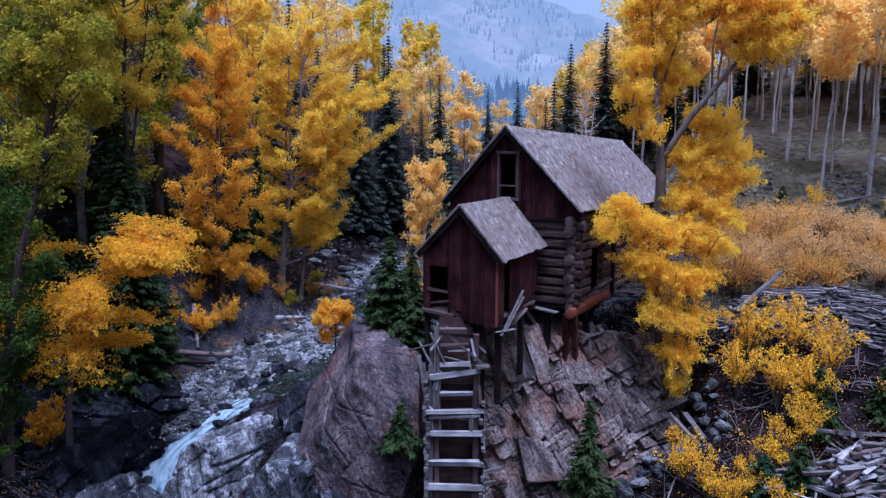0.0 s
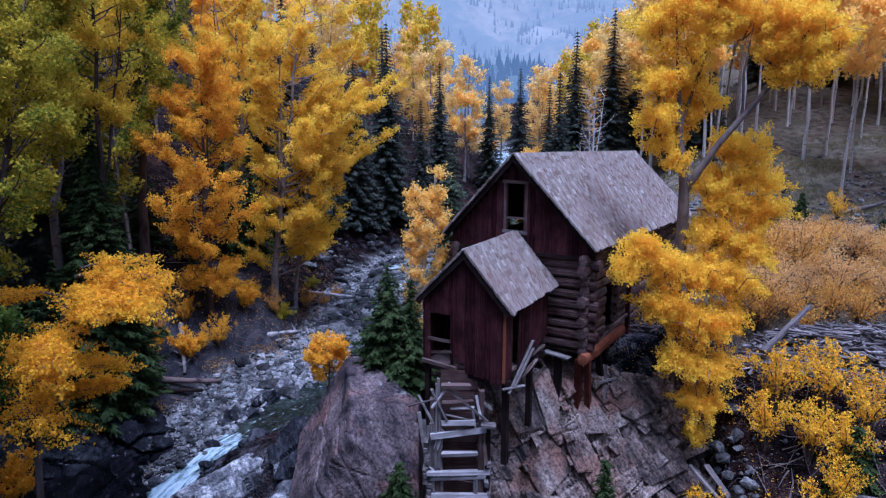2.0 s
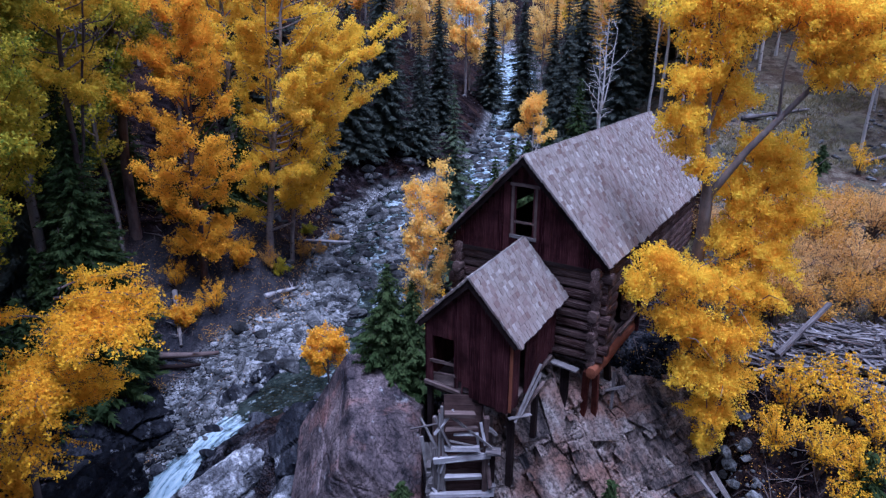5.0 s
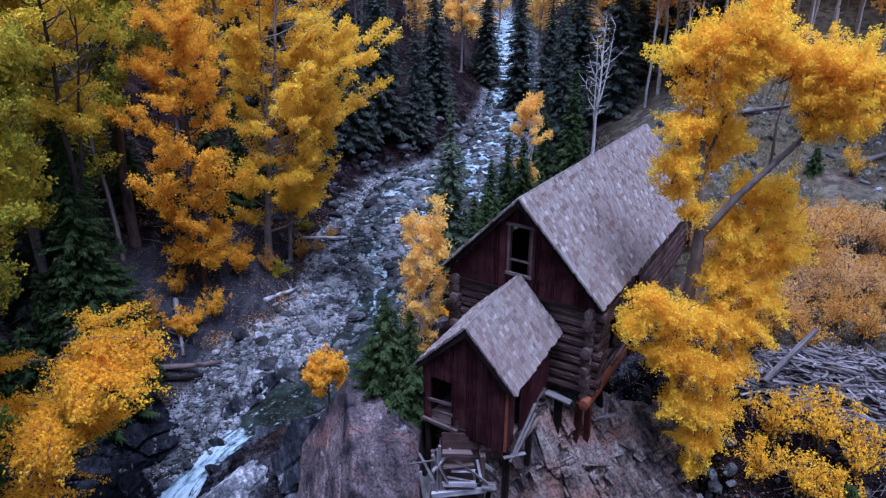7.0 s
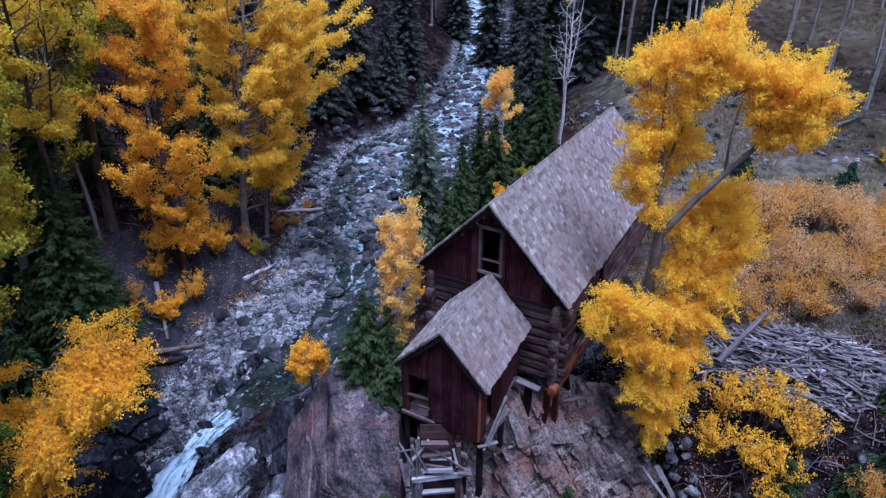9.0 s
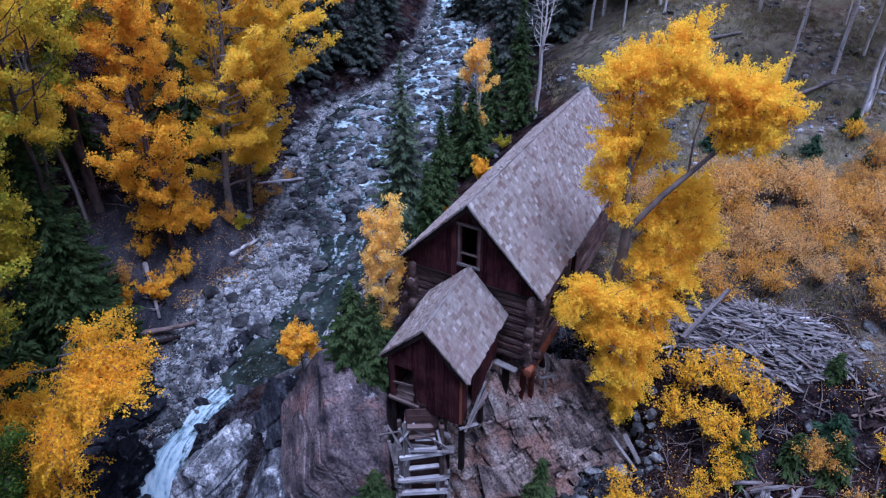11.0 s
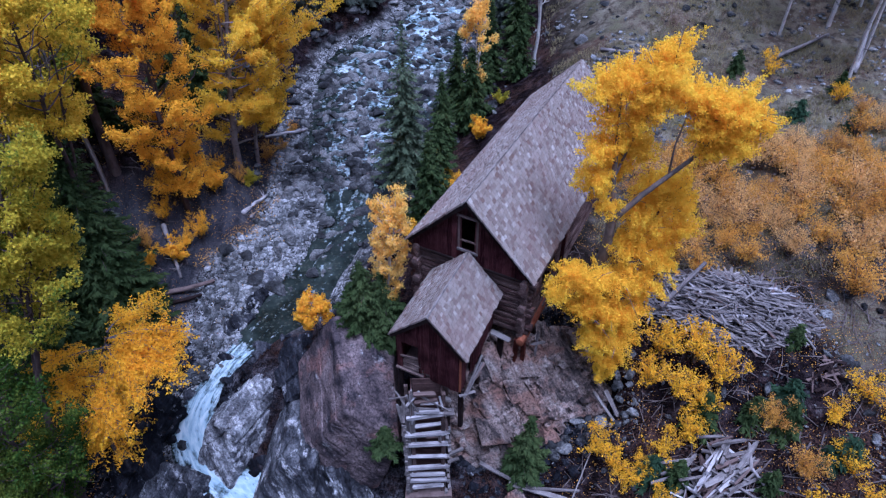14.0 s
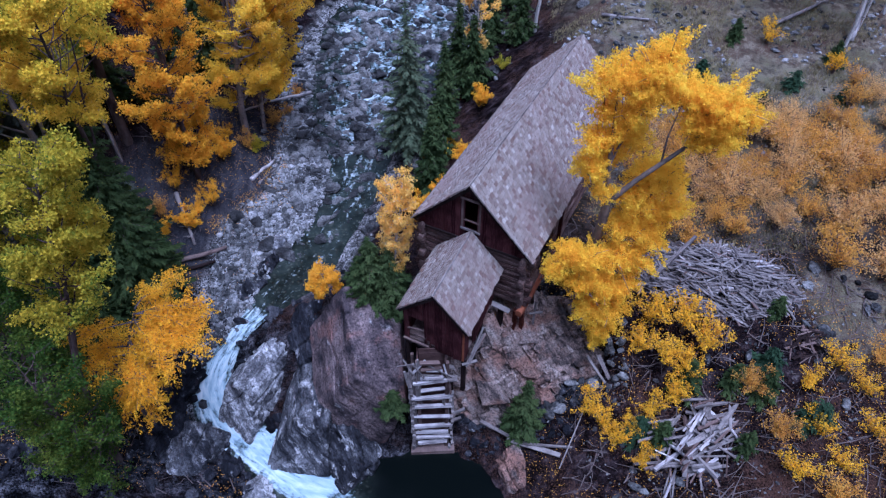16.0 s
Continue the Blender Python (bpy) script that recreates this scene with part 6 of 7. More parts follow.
plant(big, [(-8.2, 66), (-2.2, 70), (-5.4, 69), (-10.5, 63), (-0.4, 77), (-12.6, 70), (-14, 64), (-6.5, 77), (6.5, 100), (19, 86), (22, 90), (25, 84), (17, 95), (43, 62), (-16, 62), (27, 104), (9.5, 88), (24, 66), (46, 68), (52, 73), (43, 80), (57, 66), (37, 84), (-22, 46), (-26, 42), (-20, 30), (-19.5, 35.5), (12.5, 84), (29, 98), (10.2, 63.5), (15.5, 66.5), (18.5, 71), (13, 71), (21.5, 65)], 413, .78, 1.06, "tall spruces")
small = [spruce("spruce_tree", pose(0, 0, 0), 6.0, 1.25, 405, "young green spruce on the bank", density=1.2, fine=1.6), spruce("spruce_tree", pose(0, 0, 0), 4.5, 1.3, 406, "bushy young green spruce tree", density=1.2, fine=1.6)]
plant(small, [(4.6, 50.5), (6.6, 52.5), (3.0, 45.0), (5.2, 47.2), (7.6, 54.5), (2.4, 40.5), (1.6, 37.6), (9.4, 52.0), (-15.2, 30.4), (-14.4, 33.4), (-16.8, 31.0), (-16.2, 28.4), (-15.9, 33.0), (-17.6, 28.6), (10.5, 58.5), (-16.0, 44.0), (-14.8, 47.5), (-18.5, 44.0), (-13.6, 50.0), (-12.6, 53.0)], 423, .95, 1.45, "young spruces")
bush = [spruce("spruce_bush", pose(0, 0, 0), 1.7, .8, 407, "low dark green spruce bush", density=1.6, start=.02, fine=1.6), spruce("spruce_bush", pose(0, 0, 0), 1.3, .9, 408, "low blue-green spruce bush", mat=BLUEN, density=1.6, start=.02, fine=1.6)]
spruce("spruce_bush", pose(5.2, 22.9, 3.0), 4.4, 1.2, 415, "dense dark green spruce at the cliff's foot", density=1.6, start=.02, fine=1.6)
spruce("spruce_bush", pose(-1.5, 23.05, 5.55), 1.6, .85, 416, "small green spruce rooted in the boulder's cleft", density=1.5, start=.02, fine=1.6)
plant(bush, [(16.2, 21.3), (21.7, 38.3), (14.8, 19.1), (16.6, 22.3), (13.0, 22.5), (10.6, 21.1), (15.0, 22.0), (17.8, 19.4), (11.4, 20.4), (24.5, 40), (28, 42), (19, 41.5), (17.6, 24.6), (27, 38.5), (22.5, 45)], 433, .9, 1.35, "low spruce bushes")


# ---- shrubs ----
def shrub(name, seed, h, w, n, leaf, leaves, label, stems=9, sigma=.07, category="shrub"):
    """Upright stems that fan out from the root, with leaves along their side twigs."""
    rng = np.random.default_rng(seed)
    paths, rows = [], []
    for k in range(stems):
        az = k * 2.4 + rng.normal(0, .4)
        out = w * math.sqrt((k + .5) / stems) * rng.uniform(.75, 1.1)
        tip = np.array([math.cos(az) * out, math.sin(az) * out, h * (1.08 - .42 * (out / w) ** 2) * rng.uniform(.7, 1.15)])
        s = np.linspace(0, 1, 5)[:, None]
        p = tip * s + np.array([0, 0, .12 * h]) * np.sin(s * 3.14)
        p[:, :2] *= .35 + .65 * s ** .6
        paths.append((p, np.array([.03, .024, .018, .011, .003]) * (h / 2 + .3)))
        for j in range(9):
            f = rng.uniform(.3, 1.0)
            b0 = np.array([np.interp(f, s[:, 0], p[:, i]) for i in range(3)])
            a2 = rng.uniform(0, 6.28)
            e = np.array([math.cos(a2) * .55, math.sin(a2) * .55, rng.uniform(.2, 1.0)]) * rng.uniform(.18, .42) * h / 1.6
            rows.append((*b0, *(b0 + e), rng.uniform(.5, 1.3)))
            if j % 2:
                paths.append((np.array([b0, b0 + e * .5, b0 + e]), np.array([.009, .006, .002])))
    return tree_thing(name, pose(0, 0, 0), label, category, paths, rows, n, leaf, TWIG, leaves, rng, sides=3, sigma=sigma)


gold = [shrub("shrub", 501, 2.5, 1.3, 2100, .066, GOLDEN, "golden shrub below the timber pile", 15), shrub("shrub", 502, 1.5, 1.1, 1300, .058, GOLDEN, "sparse yellow shrub on the slope", 12)]
plant(gold[:1], [(11.0, 24.3), (12.1, 23.5), (13.1, 24.6), (13.9, 23.5), (12.9, 22.7), (12.3, 21.9), (11.7, 25.2)], 513, .8, 1.15, "golden shrubs")
plant(gold[1:], [(8.4, 22.6), (9.5, 20.9), (9.0, 21.7), (10.2, 21.2), (11.2, 21.6), (24.5, 44.5), (27.5, 41.0), (3.0, 40.0), (10.4, 19.6)], 514, .8, 1.2, "yellow shrubs")
rust = [shrub("willow_shrub", 503, 2.2, 1.5, 3300, .062, RUST, "rust-coloured willow shrub on the slope", 22, .12), shrub("willow_shrub", 504, 2.3, 1.9, 3600, .062, WILLOW, "tan-orange willow shrub on the slope", 24, .13), shrub("willow_shrub", 505, 1.6, 1.3, 1700, .06, RUST, "half-bare rusty shrub on the slope", 18, .09)]
plant(rust, scatter(62, 12.5, 27, 29.2, 37.0, 521, 1.0) + scatter(26, 26, 36, 29, 40, 522, 1.5) + scatter(8, 21, 28, 25.5, 29, 526, 1.4), 525, .7, 1.15, "willow shrubs")
brushy = [shrub("shrub", 508, 2.0, 1.3, 1600, .07, RUST, "half-bare russet shrub at the river's edge", 18), shrub("shrub", 509, 2.2, 1.4, 2200, .075, ORANGE, "thin orange shrub at the foot of the trees", 16)]
plant(brushy, [(-9.2, 46.9), (-12.4, 38.6), (-8.4, 48.6), (-13.2, 37.9), (-10.6, 43.6), (-14.4, 38.9), (-15.0, 36.6), (-12.0, 43.4), (-7.9, 51.0), (-14.2, 41.6)], 534, .5, .85, "brush under the far bank's trees")
russet = [shrub("willow_shrub", 510, 1.9, 1.4, 2300, .062, RUST, "rust-orange shrub below the path", 18, .09), shrub("willow_shrub", 511, 1.5, 1.2, 1300, .06, GOLDEN, "thin golden shrub below the path", 15, .08)]
plant(russet, scatter(13, 15.5, 21.5, 15.5, 21.5, 523, 1.5) + [(19.4, 21.6)], 527, .7, 1.1, "shrubs on the lower slope")
bank = [shrub("shrub", 506, 1.5, 1.1, 2200, .085, ORANGE, "orange shrub on the scree slope"), shrub("shrub", 507, 1.1, .9, 1500, .085, LIME, "yellow-green shrub on the bank")]
plant(bank, [(-13.5, 36.6), (3.3, 24.2), (-14.6, 35.2), (-10.2, 44.0), (-11.8, 41.6), (-15.6, 31.6), (-13.4, 43.2), (-9.6, 50.5), (5.4, 44.0), (7.4, 47.8), (3.6, 38.6), (-16.6, 34.6), (-15.2, 24.8), (-16.6, 22.4), (0.6, 35.6), (-3.6, 28.6), (2.2, 36.0)], 533, .8, 1.3, "bank shrubs")
# orange bush on the rocks and the slim aspen behind the shed
rng = np.random.default_rng(88)
sp, sc = branching(rng, 3.4, .05, .50, 1.05, 26, 24, peak=.4, twig=.5, fill=9, gaps=.3)
tree_thing("orange_bush", pose(-4.7, 29.0, 5.9), "bright orange bush rooted among the river rocks", "shrub", sp, sc, 9000, .066, TWIG, ORANGE, rng, sigma=.08)
rng = np.random.default_rng(89)
sp, sc = branching(rng, 8.0, .07, .20, 1.2, 46, 44, peak=.6, lean=(.6, 0), twig=.45, fill=9, gaps=.36)
tree_thing("aspen_tree", pose(-1.1, 28.4, 8.0), "slim aspen with pale orange leaves behind the shed", "tree", sp, sc, 13000, .075, WHITEBARK, PEACH, rng, sigma=.09)
rng = np.random.default_rng(90)
sp, _ = branching(rng, 11.6, .15, .42, 1.9, 26, 48, forks=2, tubes=1, gaps=.2, fill=3)
tree_thing("dead_tree", on_ground(10.6, 52.2), "bare white dead tree beyond the mill", "tree", sp, [], 0, .1, WHITEBARK, None, rng, sides=5)
rng = np.random.default_rng(91)
sp, sc = branching(rng, 8.2, .08, .38, 1.6, 28, 45, peak=.5, twig=.6)
tree_thing("aspen_tree", on_ground(5.6, 47.6), "small pale orange aspen beyond the mill", "tree", sp, sc, 5200, .11, WHITEBARK, PEACH, rng)


# ---- timber piles ----
PLANKS = (GREY_WOOD, GREY_WOOD, BROWN_WOOD, GREY_WOOD, PALE_WOOD)


def pile(name, x, y, rx, ry, hgt, n, lmin, lmax, seed, label, turn=0.0, wmax=.2, square=False, mats=None):
    rng = np.random.default_rng(seed)
    top = thing(name, pose(x, y, 0), label, "timber pile")
    st = Stack()
    for k in range(n):
        a, r = rng.uniform(0, 6.283), rng.random() ** .5
        px, py = rx * r * math.cos(a), ry * r * math.sin(a)
        c, s = math.cos(turn), math.sin(turn)
        px, py = px * c - py * s, px * s + py * c
        g = at_ground(x + px, y + py)
        L = rng.uniform(lmin, lmax)
        hh = hgt * (1 - r ** 2) * rng.random() ** .5
        ang = rng.normal(turn, .55) if rng.random() < .75 else rng.uniform(0, 3.14)
        m = pose(px, py, g + .06 + hh, 0, math.degrees(rng.normal(0, .10) + .35 * hgt / max(rx, 1) * math.cos(a - turn) * r), math.degrees(ang)) @ Matrix.Rotation(rng.normal(0, .3), 4, 'X')
        w = rng.uniform(.05, wmax)
        t = w * rng.uniform(.7, 1) if square else rng.uniform(.025, .06)
        if k < 200:
            plank("plank", L, w, t, m, (mats or PLANKS)[k % len(mats or PLANKS)], top, rng, .01)
        else:
            st.box(L, w, t, m, .01, rng)
    if st.v:
        tagged(solid("planks", st.mesh("planks"), GREY_WOOD, top), kind="stuff")
    return top


pile("collapsed_timber_pile", 15.4, 26.8, 3.9, 2.1, 1.2, 1200, .3, 1.5, 601, "collapsed heap of silver-grey planks on the slope", radians(-20), .105)
pile("beam_pile", 12.9, 20.0, 2.0, 1.5, .55, 105, 1.0, 3.0, 602, "jumbled heap of grey beams on the slope", radians(35), .17, True)
pile("broken_boards", 18.4, 22.8, .9, .6, .35, 20, .5, 1.6, 603, "small dark heap of broken boards", radians(30), .14, mats=(BROWN_WOOD, DARK_WOOD))
for (a, b, w, t), lab in ((((3.0, 23.3, 3.0), (5.0, 22.1, 2.6), .16, .14), "grey timber lying by the pool"), (((4.3, 22.3, 2.7), (6.8, 20.9, 3.2), .3, .12), "pale grey board lying on the bank"), (((4.6, 22.0, 2.75), (7.4, 21.1, 3.6), .14, .10), "pale grey board lying on the bank"),
                          (((12.0, 27.0, 9.5), (14.4, 28.4, 10.9), .2, .14), "long grey beam leaning on the pile"), (((8.7, 24.9, 6.0), (9.5, 23.7, 5.2), .16, .06), "weathered board on the slope"), (((9.3, 24.9, 6.0), (9.7, 23.8, 5.4), .22, .06), "weathered board on the slope"),
                          (((6.6, 20.2, 3.2), (8.4, 22.9, 4.6), .06, .06), "thin grey pole on the bank")):
    m, ln = along(a, b)
    ob = solid("timber", Stack().box(ln, w, t, m, .012, RNG, .8).mesh("timber"), GREY_WOOD if "dark" not in lab else DARK_WOOD)
    tagged(ob, lab, "timber")


def lying(name, x0, y0, x1, y1, r, mat, label, lift=(0, 0), snags=5, seed=1):
    """A fallen trunk with broken branch stubs."""
    rng = np.random.default_rng(seed)
    t = np.linspace(0, 1, 7)
    xs, ys = x0 + (x1 - x0) * t + rng.normal(0, .03, 7), y0 + (y1 - y0) * t + rng.normal(0, .03, 7)
    g = np.array([at_ground(x0, y0) + lift[0], at_ground(x1, y1) + lift[1]])
    zs = g[0] + (g[1] - g[0]) * t + r * .7
    p = np.stack([xs, ys, zs], 1)
    paths = [(np.concatenate([p[:1], p, p[-1:]]), np.concatenate([[.002], r * (1 - .45 * t), [.002]]))]
    for _ in range(snags):
        i = rng.integers(1, 6)
        d = rng.normal(size=3)
        d[2] = abs(d[2])
        d *= rng.uniform(.25, .8) / np.linalg.norm(d)
        paths.append((np.array([p[i], p[i] + d * .6, p[i] + d]), np.array([r * .25, r * .18, .006])))
    v, f, uv = tube_arrays(paths, 8)
    tagged(solid(name, raw_mesh(name, v, f, uv, True), mat), label, "log")


lying("drift_log", -10.3, 40.9, -9.1, 43.6, .16, PALE_WOOD, "pale drift log on the gravel bar", seed=2)
lying("drift_log", -9.9, 40.8, -8.8, 43.2, .10, GREY_WOOD, "thin grey drift log on the gravel bar", seed=3)
lying("fallen_log", -14.4, 38.4, -13.2, 35.4, .15, GREY_WOOD, "bare grey dead trunk lying on the scree", (.3, .1), 9, 4)
lying("fallen_log", -15.6, 32.9, -11.4, 35.4, .20, BROWN_WOOD, "dark fallen log at the foot of the scree", (.1, .1), 4, 5)
lying("fallen_log", -15.4, 32.4, -12.0, 34.4, .16, DARK_WOOD, "dark rotten log at the foot of the scree", (.1, .1), 3, 6)
lying("leaning_stump", 29.9, 43.8, 31.0, 45.6, .24, PALE_WOOD, "pale bare trunk leaning on the hillside", (0, 2.2), 3, 7)
lying("fallen_log", 21.4, 54.0, 26.4, 54.6, .18, GREY_WOOD, "fallen grey trunk on the hillside", (.1, .1), 4, 8)
lying("fallen_log", 14.6, 49.2, 17.4, 47.6, .15, GREY_WOOD, "fallen grey log on the hillside", (.1, .1), 4, 9)
lying("fallen_log", 26.0, 46.5, 30.5, 48.5, .16, GREY_WOOD, "fallen pale trunk beside the aspens", (.1, .2), 4, 10)
lying("fallen_log", -6.9, 51.5, -9.6, 49.0, .14, PALE_WOOD, "pale log across the river stones", (.2, .1), 3, 11)

# ---- loose stones, leaves and grass ----
rng = np.random.default_rng(701)
q = rng.integers(0, len(FLOW), 30000)
off = rng.normal(0, 1, 30000)
fx = FLOW[q, 0] + FLOW_T[q, 1] * off * (FLOW[q, 3] * .75 + .5) + rng.normal(0, .3, 30000)
fy = FLOW[q, 1] - FLOW_T[q, 0] * off * (FLOW[q, 3] * .75 + .5) + rng.normal(0, .3, 30000)
ok = (fy > 34.5) & (fy < 64 + 36 * rng.random(30000) ** 2)
ok &= (fy > 44) | (np.abs(off) > 1.5) | (rng.random(30000) < .10)
fx, fy = fx[ok][:5200], fy[ok][:5200]
sz = .10 + .50 * rng.random(len(fx)) ** 4
near_big = np.argsort(-(sz * (fy < 60) * (fy > 34)))[:260]
rest = np.setdiff1d(np.arange(len(fx)), near_big)


def single_stones(xs, ys, zs, sizes, mat, label, group, seed):
    """Stones that can be told apart, each its own object on one of a few shared meshes."""
    rng = np.random.default_rng(seed)
    kinds = []
    for k in range(9):
        d, f = ICO1 if k % 3 else ICO2
        p = d * rng.uniform(.88, 1.1, (len(d), 1))
        for cut in rng.normal(size=(6, 3)):
            cut = cut / np.linalg.norm(cut)
            p = p - np.clip(p @ cut - rng.uniform(.5, .8), 0, None)[:, None] * cut
        me = raw_mesh("stone", p * (1.2, .9, .62), f)
        me.materials.append(mat)
        kinds.append(me)
    for i in range(len(xs)):
        m = pose(xs[i], ys[i], zs[i] + sizes[i] * .18, rng.normal(0, 9), rng.normal(0, 9), rng.uniform(0, 360)) @ Matrix.Diagonal((*(sizes[i] * rng.uniform(.75, 1.3, 3)), 1))
        tagged(solid("river_stone", kinds[i % 9], None, m=m), label, "stone", group)


single_stones(fx[near_big], fy[near_big], np.maximum(height(fx[near_big], fy[near_big]), river_at(fx[near_big], fy[near_big])[1] - .06), sz[near_big], WET, "rounded grey boulder lying in the river", "boulders in the river", 721)
fx, fy, sz = fx[rest], fy[rest], sz[rest]
stones("river_stones", fx, fy, sz, WET, "grey stones and boulders in the river bed", 702, 1, .2, zs=np.maximum(height(fx, fy), river_at(fx, fy)[1] - .06))
gxs, gys = rng.uniform(-16, -3, 60000), rng.uniform(29, 58, 60000)
d, lv, hw, sd = river_at(gxs, gys)
ok = (d - hw > -.5) & (d - hw < np.interp(gys, [26, 32, 38, 44, 49, 55], [1.4, 3.4, 4.8, 3.6, 2.2, 1.6]) - .9 * rng.random(60000)) & (sd < 0)
gxs, gys = gxs[ok][:7800], gys[ok][:7800]
stones("gravel_stones", gxs, gys, .045 + .20 * rng.random(len(gxs)) ** 4, STONE, "pale gravel and stones on the bar", 703, 0, .1)
hxs, hys = rng.uniform(8, 36, 1900), rng.uniform(18, 56, 1900)
d, lv, hw, sd = river_at(hxs, hys)
ok = (d > hw + 2) & ((hys < 26) | (hxs > 15)) & ((vnoise(hxs * .25, hys * .25, 0, 71) > .45))
hxs, hys = hxs[ok], hys[ok]
stones("slope_stones", hxs, hys, .06 + .24 * rng.random(len(hxs)) ** 4, WET, "loose grey stones on the slope", 704, 1, .1)
txs, tys = rng.uniform(8, 20, 900), rng.uniform(16.5, 25.5, 900)
d, lv, hw, sd = river_at(txs, tys)
ok = (d > hw + 1.5) & (sd > 0)
stones("slope_gravel", txs[ok], tys[ok], .025 + .06 * rng.random(ok.sum()) ** 2, WET, "small grey stones scattered over the dark slope", 724, 0, .1)
mxs, mys = rng.uniform(11, 40, 6800), rng.uniform(34, 60, 6800)
ok = (vnoise(mxs * .3, mys * .3, 0, 73) + .5 * np.exp(-((mxs - 17) / 5) ** 2 - ((mys - 47) / 5) ** 2) > .58)
stones("hillside_rubble", mxs[ok], mys[ok], .04 + .20 * rng.random(ok.sum()) ** 5, STONE, "pale rubble strewn over the hillside", 714, 1, .1)
lxs, lys = rng.uniform(-20, -9, 900), rng.uniform(20, 29, 900)
d, lv, hw, sd = river_at(lxs, lys)
ok = (d > hw - .3) & (sd < 0)
stones("bank_stones", lxs[ok], lys[ok], .06 + .34 * rng.random(ok.sum()) ** 5, DARKROCK, "dark angular stones on the bank", 705, 1, .1)
nxs, nys = rng.uniform(-13.5, -3, 420), rng.uniform(19.5, 33, 420)
d, lv, hw, sd = river_at(nxs, nys)
ok = (d > hw - .5) & (d < hw + 1.2)
stones("rapids_stones", nxs[ok], nys[ok], .08 + .4 * rng.random(ok.sum()) ** 4, DARKROCK, "wet dark stones along the rapids", 706, 1, .0)


ixs, iys = rng.uniform(-12.6, -7.5, 50), rng.uniform(23, 31.5, 50)
d, lv, hw, sd = river_at(ixs, iys)
ok = (d < hw) & (d > .7 * hw)
stones("rapids_stones", ixs[ok], iys[ok], .14 + .28 * rng.random(ok.sum()) ** 2, WET, "wet black stones in the rapids", 716, 1, .15, zs=lv[ok])


def fallen(name, n, x0, x1, y0, y1, seed, mat, label, size=.09, keep=None):
    rng = np.random.default_rng(seed)
    xs, ys = rng.uniform(x0, x1, n), rng.uniform(y0, y1, n)
    d, lv, hw, sd = river_at(xs, ys)
    ok = (d > hw + .6) & (vnoise(xs * .5, ys * .5, 0, seed) > .35)
    if keep:
        ok &= keep(xs, ys, sd)
    xs, ys = xs[ok], ys[ok]
    c = np.stack([xs, ys, height(xs, ys) + .03], 1)
    v, f = leaf_arrays(c, size, rng, 0, .8)
    mid = np.repeat(c, 4, 0)
    v[:, 2] = mid[:, 2] + (v[:, 2] - mid[:, 2]) * .35
    tagged(solid(name, raw_mesh(name, v, f), mat), label, "leaves", kind="stuff")


def twigs(name, n, x0, x1, y0, y1, seed, label):
    """Fallen sticks, lying about on the ground."""
    rng = np.random.default_rng(seed)
    xs, ys = rng.uniform(x0, x1, n), rng.uniform(y0, y1, n)
    d, lv, hw, sd = river_at(xs, ys)
    ok = d > hw + .8
    paths = []
    for x, y in zip(xs[ok], ys[ok]):
        a, L = rng.uniform(0, 6.28), rng.uniform(.3, 1.6)
        t = np.linspace(-.5, .5, 3)
        px, py = x + np.cos(a) * L * t + rng.normal(0, .05, 3), y + np.sin(a) * L * t + rng.normal(0, .05, 3)
        paths.append((np.stack([px, py, height(px, py) + .05 + rng.uniform(0, .08, 3)], 1), np.array([.022, .016, .006]) * rng.uniform(.6, 1.6)))
    v, f, uv = tube_arrays(paths, 4)
    tagged(solid(name, raw_mesh(name, v, f, uv), TWIG), label, "branches", kind="stuff")


twigs("fallen_branches", 900, 7, 24, 16, 31, 851, "grey fallen sticks on the slope")
twigs("fallen_branches", 260, -20, -10, 20, 46, 852, "grey fallen sticks on the far bank")
fallen("fallen_leaves", 22000, -24, -7, 20, 56, 801, RUST, "fallen orange leaves on the far bank", .07, keep=lambda x, y, s: s < 0)
fallen("fallen_leaves", 26000, -16, -6, 30, 48, 803, RUST, "drift of fallen orange leaves along the gravel's edge", .075, keep=lambda x, y, s: (s < 0) & (np.abs(river_at(x, y)[0] - river_at(x, y)[2] - np.interp(y, [26, 32, 38, 44, 49], [1.2, 3.4, 4.5, 3.4, 1.6]) + 1.4 * fbm(x * .6, y * .6, 0, 2, 66)) < .75))
fallen("fallen_leaves", 24000, 5, 30, 15, 34, 802, RUST, "fallen rusty leaves on the slope", .06, keep=lambda x, y, s: s > 0)


def grass(n, seed):
    rng = np.random.default_rng(seed)
    xs, ys = rng.uniform(10, 48, n), rng.uniform(28, 62, n)
    ok = (xs - .15 * ys + 5 > 9) & (vnoise(xs * .35, ys * .35, 0, 91) > .4)
    xs, ys = xs[ok], ys[ok]
    xs, ys = np.repeat(xs, 6) + rng.normal(0, .12, len(xs) * 6), np.repeat(ys, 6) + rng.normal(0, .12, len(ys) * 6)
    z = height(xs, ys)
    k = len(xs)
    hgt = rng.uniform(.12, .35, k)
    az = rng.uniform(0, 6.28, k)
    lean_ = rng.normal(0, .12, (k, 2))
    w = .025
    base = np.stack([xs, ys, z - .02], 1)
    sd = np.stack([np.cos(az) * w, np.sin(az) * w, 0 * az], 1)
    tip = base + np.stack([lean_[:, 0], lean_[:, 1], hgt], 1)
    V = np.stack([base - sd, base + sd, tip], 1).reshape(-1, 3)
    tagged(solid("grass", raw_mesh("grass", V, np.arange(3 * k).reshape(-1, 3)), GRASS), "dry tan grass tufts on the hillside", "grass", kind="stuff")


grass(18000, 811)


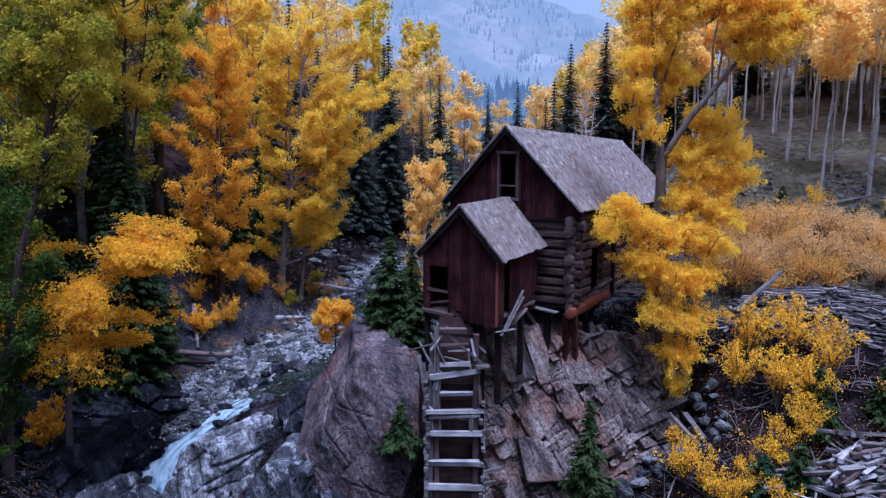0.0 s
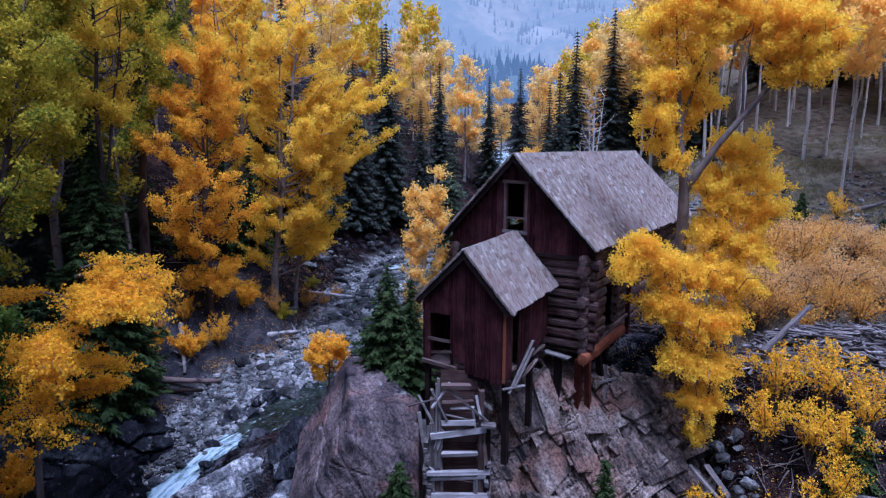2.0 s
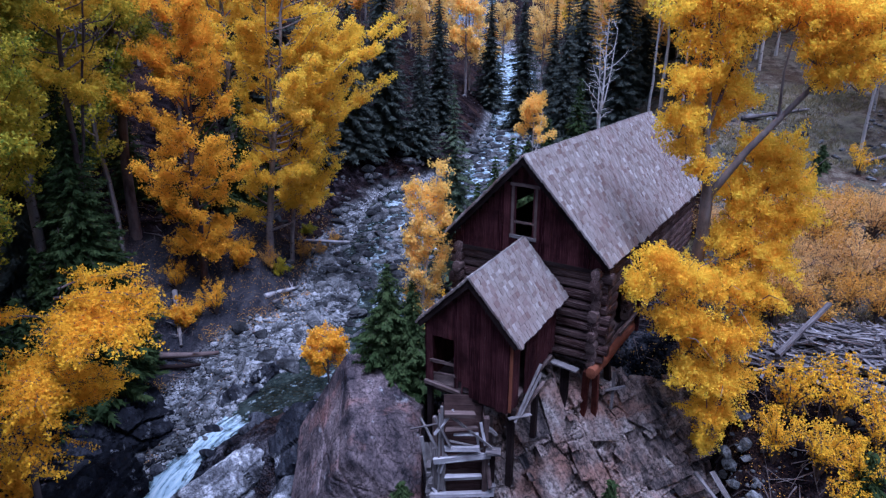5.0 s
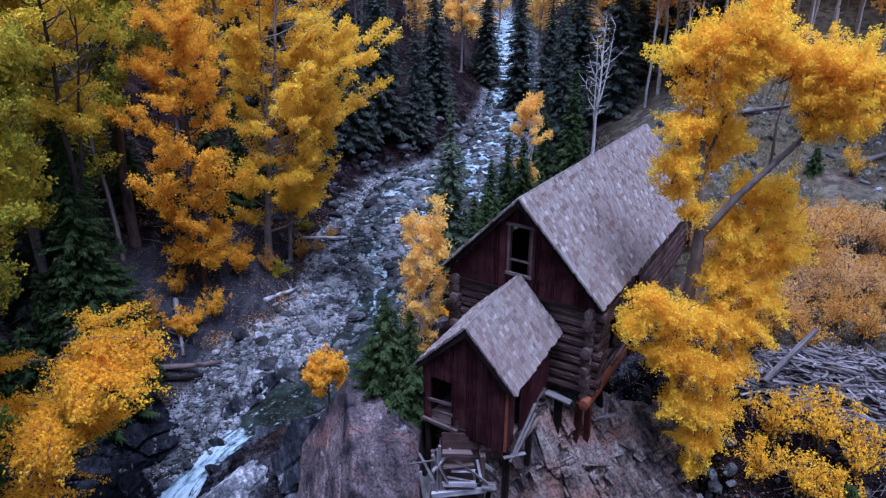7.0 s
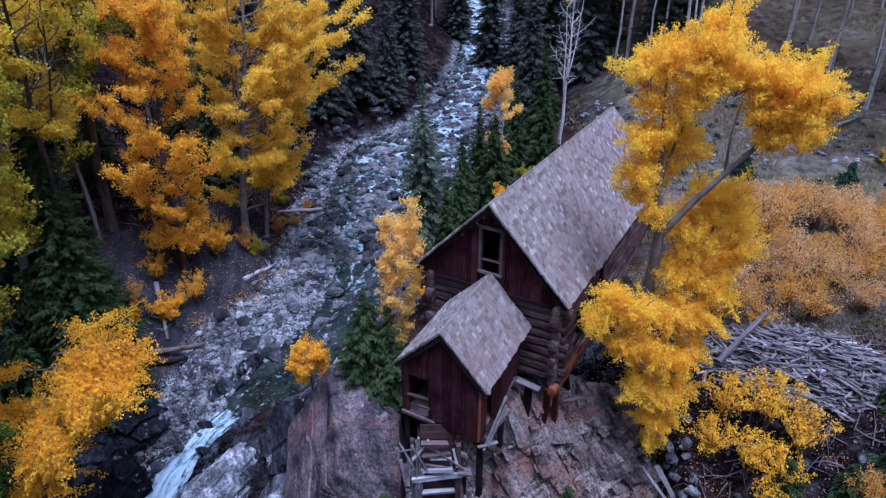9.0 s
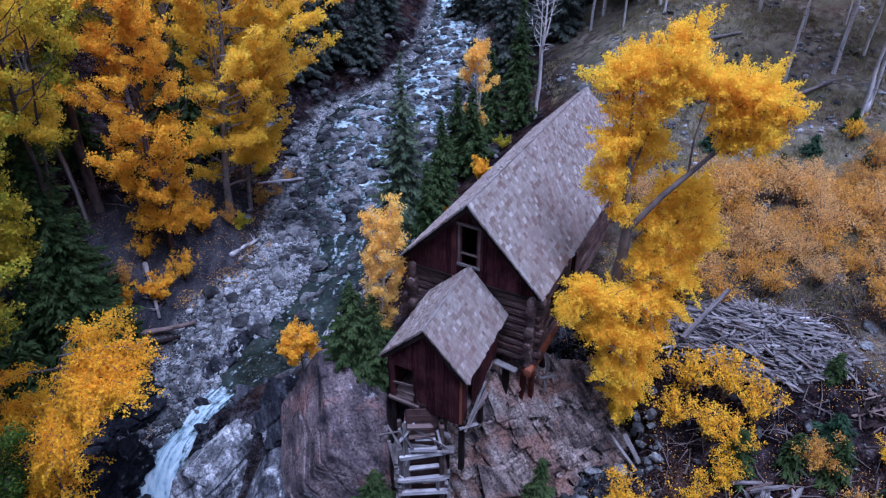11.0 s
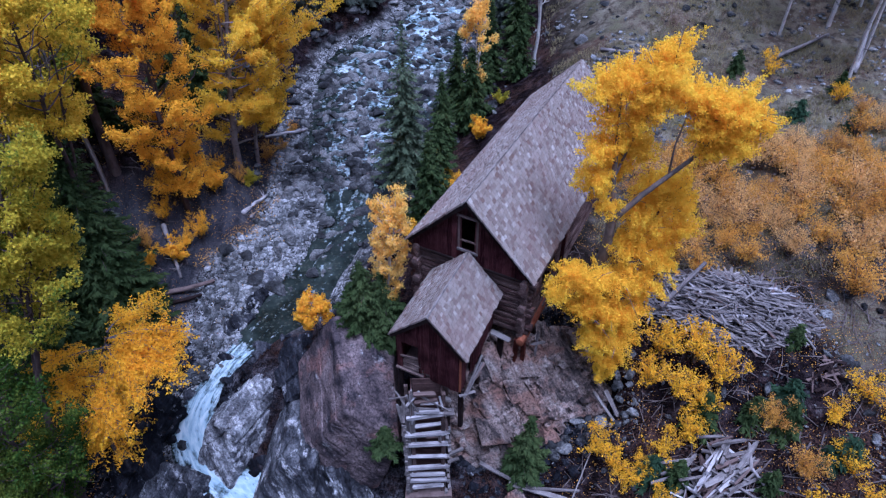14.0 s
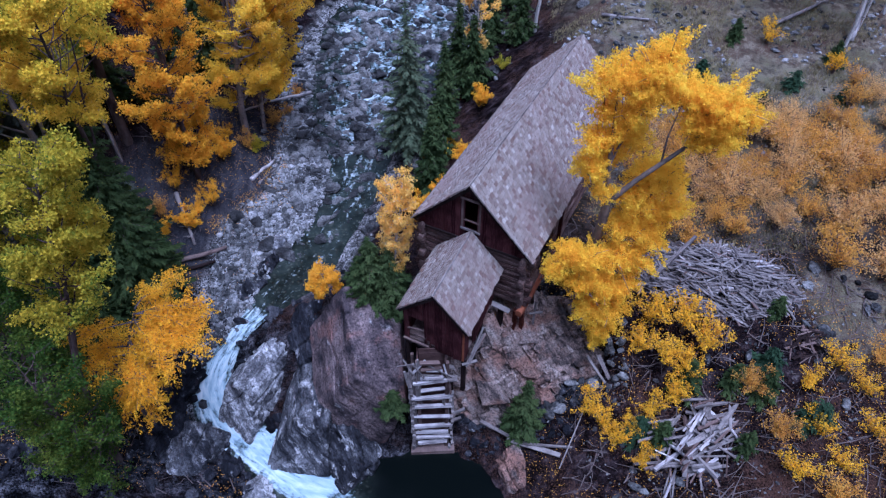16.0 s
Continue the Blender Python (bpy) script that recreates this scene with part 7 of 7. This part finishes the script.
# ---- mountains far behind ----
def mountain_mat(name, tones, haze_glow, haze_share):
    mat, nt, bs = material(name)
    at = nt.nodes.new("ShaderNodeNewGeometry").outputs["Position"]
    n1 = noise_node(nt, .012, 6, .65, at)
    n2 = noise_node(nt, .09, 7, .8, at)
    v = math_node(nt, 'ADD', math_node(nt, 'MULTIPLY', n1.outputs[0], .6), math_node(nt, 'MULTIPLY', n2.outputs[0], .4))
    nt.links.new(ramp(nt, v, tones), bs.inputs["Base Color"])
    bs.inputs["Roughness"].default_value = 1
    # distance haze is put in as a glow mixed over the surface colour
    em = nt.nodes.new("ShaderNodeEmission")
    em.inputs[0].default_value = (*haze_glow, 1)
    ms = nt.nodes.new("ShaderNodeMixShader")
    ms.inputs[0].default_value = haze_share
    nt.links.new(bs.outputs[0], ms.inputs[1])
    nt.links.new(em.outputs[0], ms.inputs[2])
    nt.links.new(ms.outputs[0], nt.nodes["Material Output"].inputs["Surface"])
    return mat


# far slopes and their conifers carry a bluish glow that imitates haze
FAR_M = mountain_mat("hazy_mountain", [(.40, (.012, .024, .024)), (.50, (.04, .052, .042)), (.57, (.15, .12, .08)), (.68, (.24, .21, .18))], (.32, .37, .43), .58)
NEAR_M = mountain_mat("hazy_forested_ridge", [(.35, (.02, .035, .03)), (.5, (.05, .07, .05)), (.6, (.20, .14, .06)), (.75, (.26, .18, .08))], (.20, .27, .37), .42)
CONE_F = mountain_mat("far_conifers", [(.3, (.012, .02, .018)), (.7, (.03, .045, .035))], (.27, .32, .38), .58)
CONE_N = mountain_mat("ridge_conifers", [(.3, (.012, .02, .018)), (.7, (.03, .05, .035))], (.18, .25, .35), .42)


def range_of(name, r0, r1, sky_line, mat, cones, cmat, cn, csize, seed, label, span=(-75, 75)):
    """A mountainside in a ring sector round the valley; sky_line gives the top's angle over the level, by bearing."""
    az = np.linspace(*span, 150)
    rr = np.linspace(0, 1, 40)
    A, R = np.meshgrid(az, rr)
    rad = r0 + (r1 - r0) * R
    x, y = np.sin(np.radians(A)) * rad, np.cos(np.radians(A)) * rad
    topz = 16 + r1 * np.tan(np.radians(sky_line(A)))
    zz = 5 + (topz - 5) * R ** 1.15 + (fbm(x / 60, y / 60, 0, 5, seed) * 60 * (r1 / 700)) * np.sin(R * 3.0) + fbm(A / 3, R * 3, 0, 4, seed + 1) * 26 * (r1 / 700)
    k = len(az)
    ii, jj = np.meshgrid(np.arange(len(rr) - 1), np.arange(k - 1), indexing="ij")
    f = np.stack([ii * k + jj, ii * k + jj + 1, (ii + 1) * k + jj + 1, (ii + 1) * k + jj], -1).reshape(-1, 4)
    tagged(solid(name, raw_mesh(name, np.stack([x, y, zz], -1).reshape(-1, 3), f, soft=True), mat), label, "mountain", kind="structure")
    rng = np.random.default_rng(seed)
    i, j = rng.integers(2, len(rr), cn * 3), rng.integers(0, k, cn * 3)
    ok = fbm(x[i, j] / 45, y[i, j] / 45, 0, 3, seed + 5) > -.03
    i, j = i[ok][:cn], j[ok][:cn]
    c = np.stack([x[i, j], y[i, j], zz[i, j] - csize * .3], 1) + rng.normal(0, 1, (len(i), 3)) * (csize * .9, csize * .9, 0)
    hgt = csize * rng.uniform(.7, 1.5, len(i))
    V = [c + np.stack([0 * hgt, 0 * hgt, hgt * 1.3], 1)]
    for a in range(5):
        V.append(c + np.stack([np.cos(a * 1.2566) * hgt * .22, np.sin(a * 1.2566) * hgt * .22, 0 * hgt], 1))
    V = np.stack(V, 1).reshape(-1, 3)
    base = np.arange(len(i))[:, None, None] * 6
    F = (base + np.array([(0, 1 + a, 1 + (a + 1) % 5) for a in range(5)])[None]).reshape(-1, 3)
    tagged(solid(cones, raw_mesh(cones, V, F), cmat), "dark conifers on the " + label, "trees", kind="stuff")


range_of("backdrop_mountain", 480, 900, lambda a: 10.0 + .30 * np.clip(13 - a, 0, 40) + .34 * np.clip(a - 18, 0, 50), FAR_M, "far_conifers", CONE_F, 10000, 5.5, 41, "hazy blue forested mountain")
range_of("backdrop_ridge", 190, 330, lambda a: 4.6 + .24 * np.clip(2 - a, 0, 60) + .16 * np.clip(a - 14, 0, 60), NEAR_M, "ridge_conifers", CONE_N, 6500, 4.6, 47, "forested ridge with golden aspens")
# slope added out of view downstream, to block low sky light
BACK_M = mountain_mat("unseen_slope_woods", [(.35, (.012, .02, .014)), (.5, (.03, .045, .026)), (.6, (.16, .10, .03)), (.75, (.22, .15, .05))], (0, 0, 0), 0)
CONE_B = mountain_mat("slope_conifers", [(.3, (.010, .018, .012)), (.7, (.028, .045, .028))], (0, 0, 0), 0)
range_of("backdrop_slope", 70, 210, lambda a: 29 - .10 * np.abs(a - 180), BACK_M, "slope_conifers", CONE_B, 2600, 6.5, 53, "unseen wooded slope added downstream to block low sky light", (82, 278))
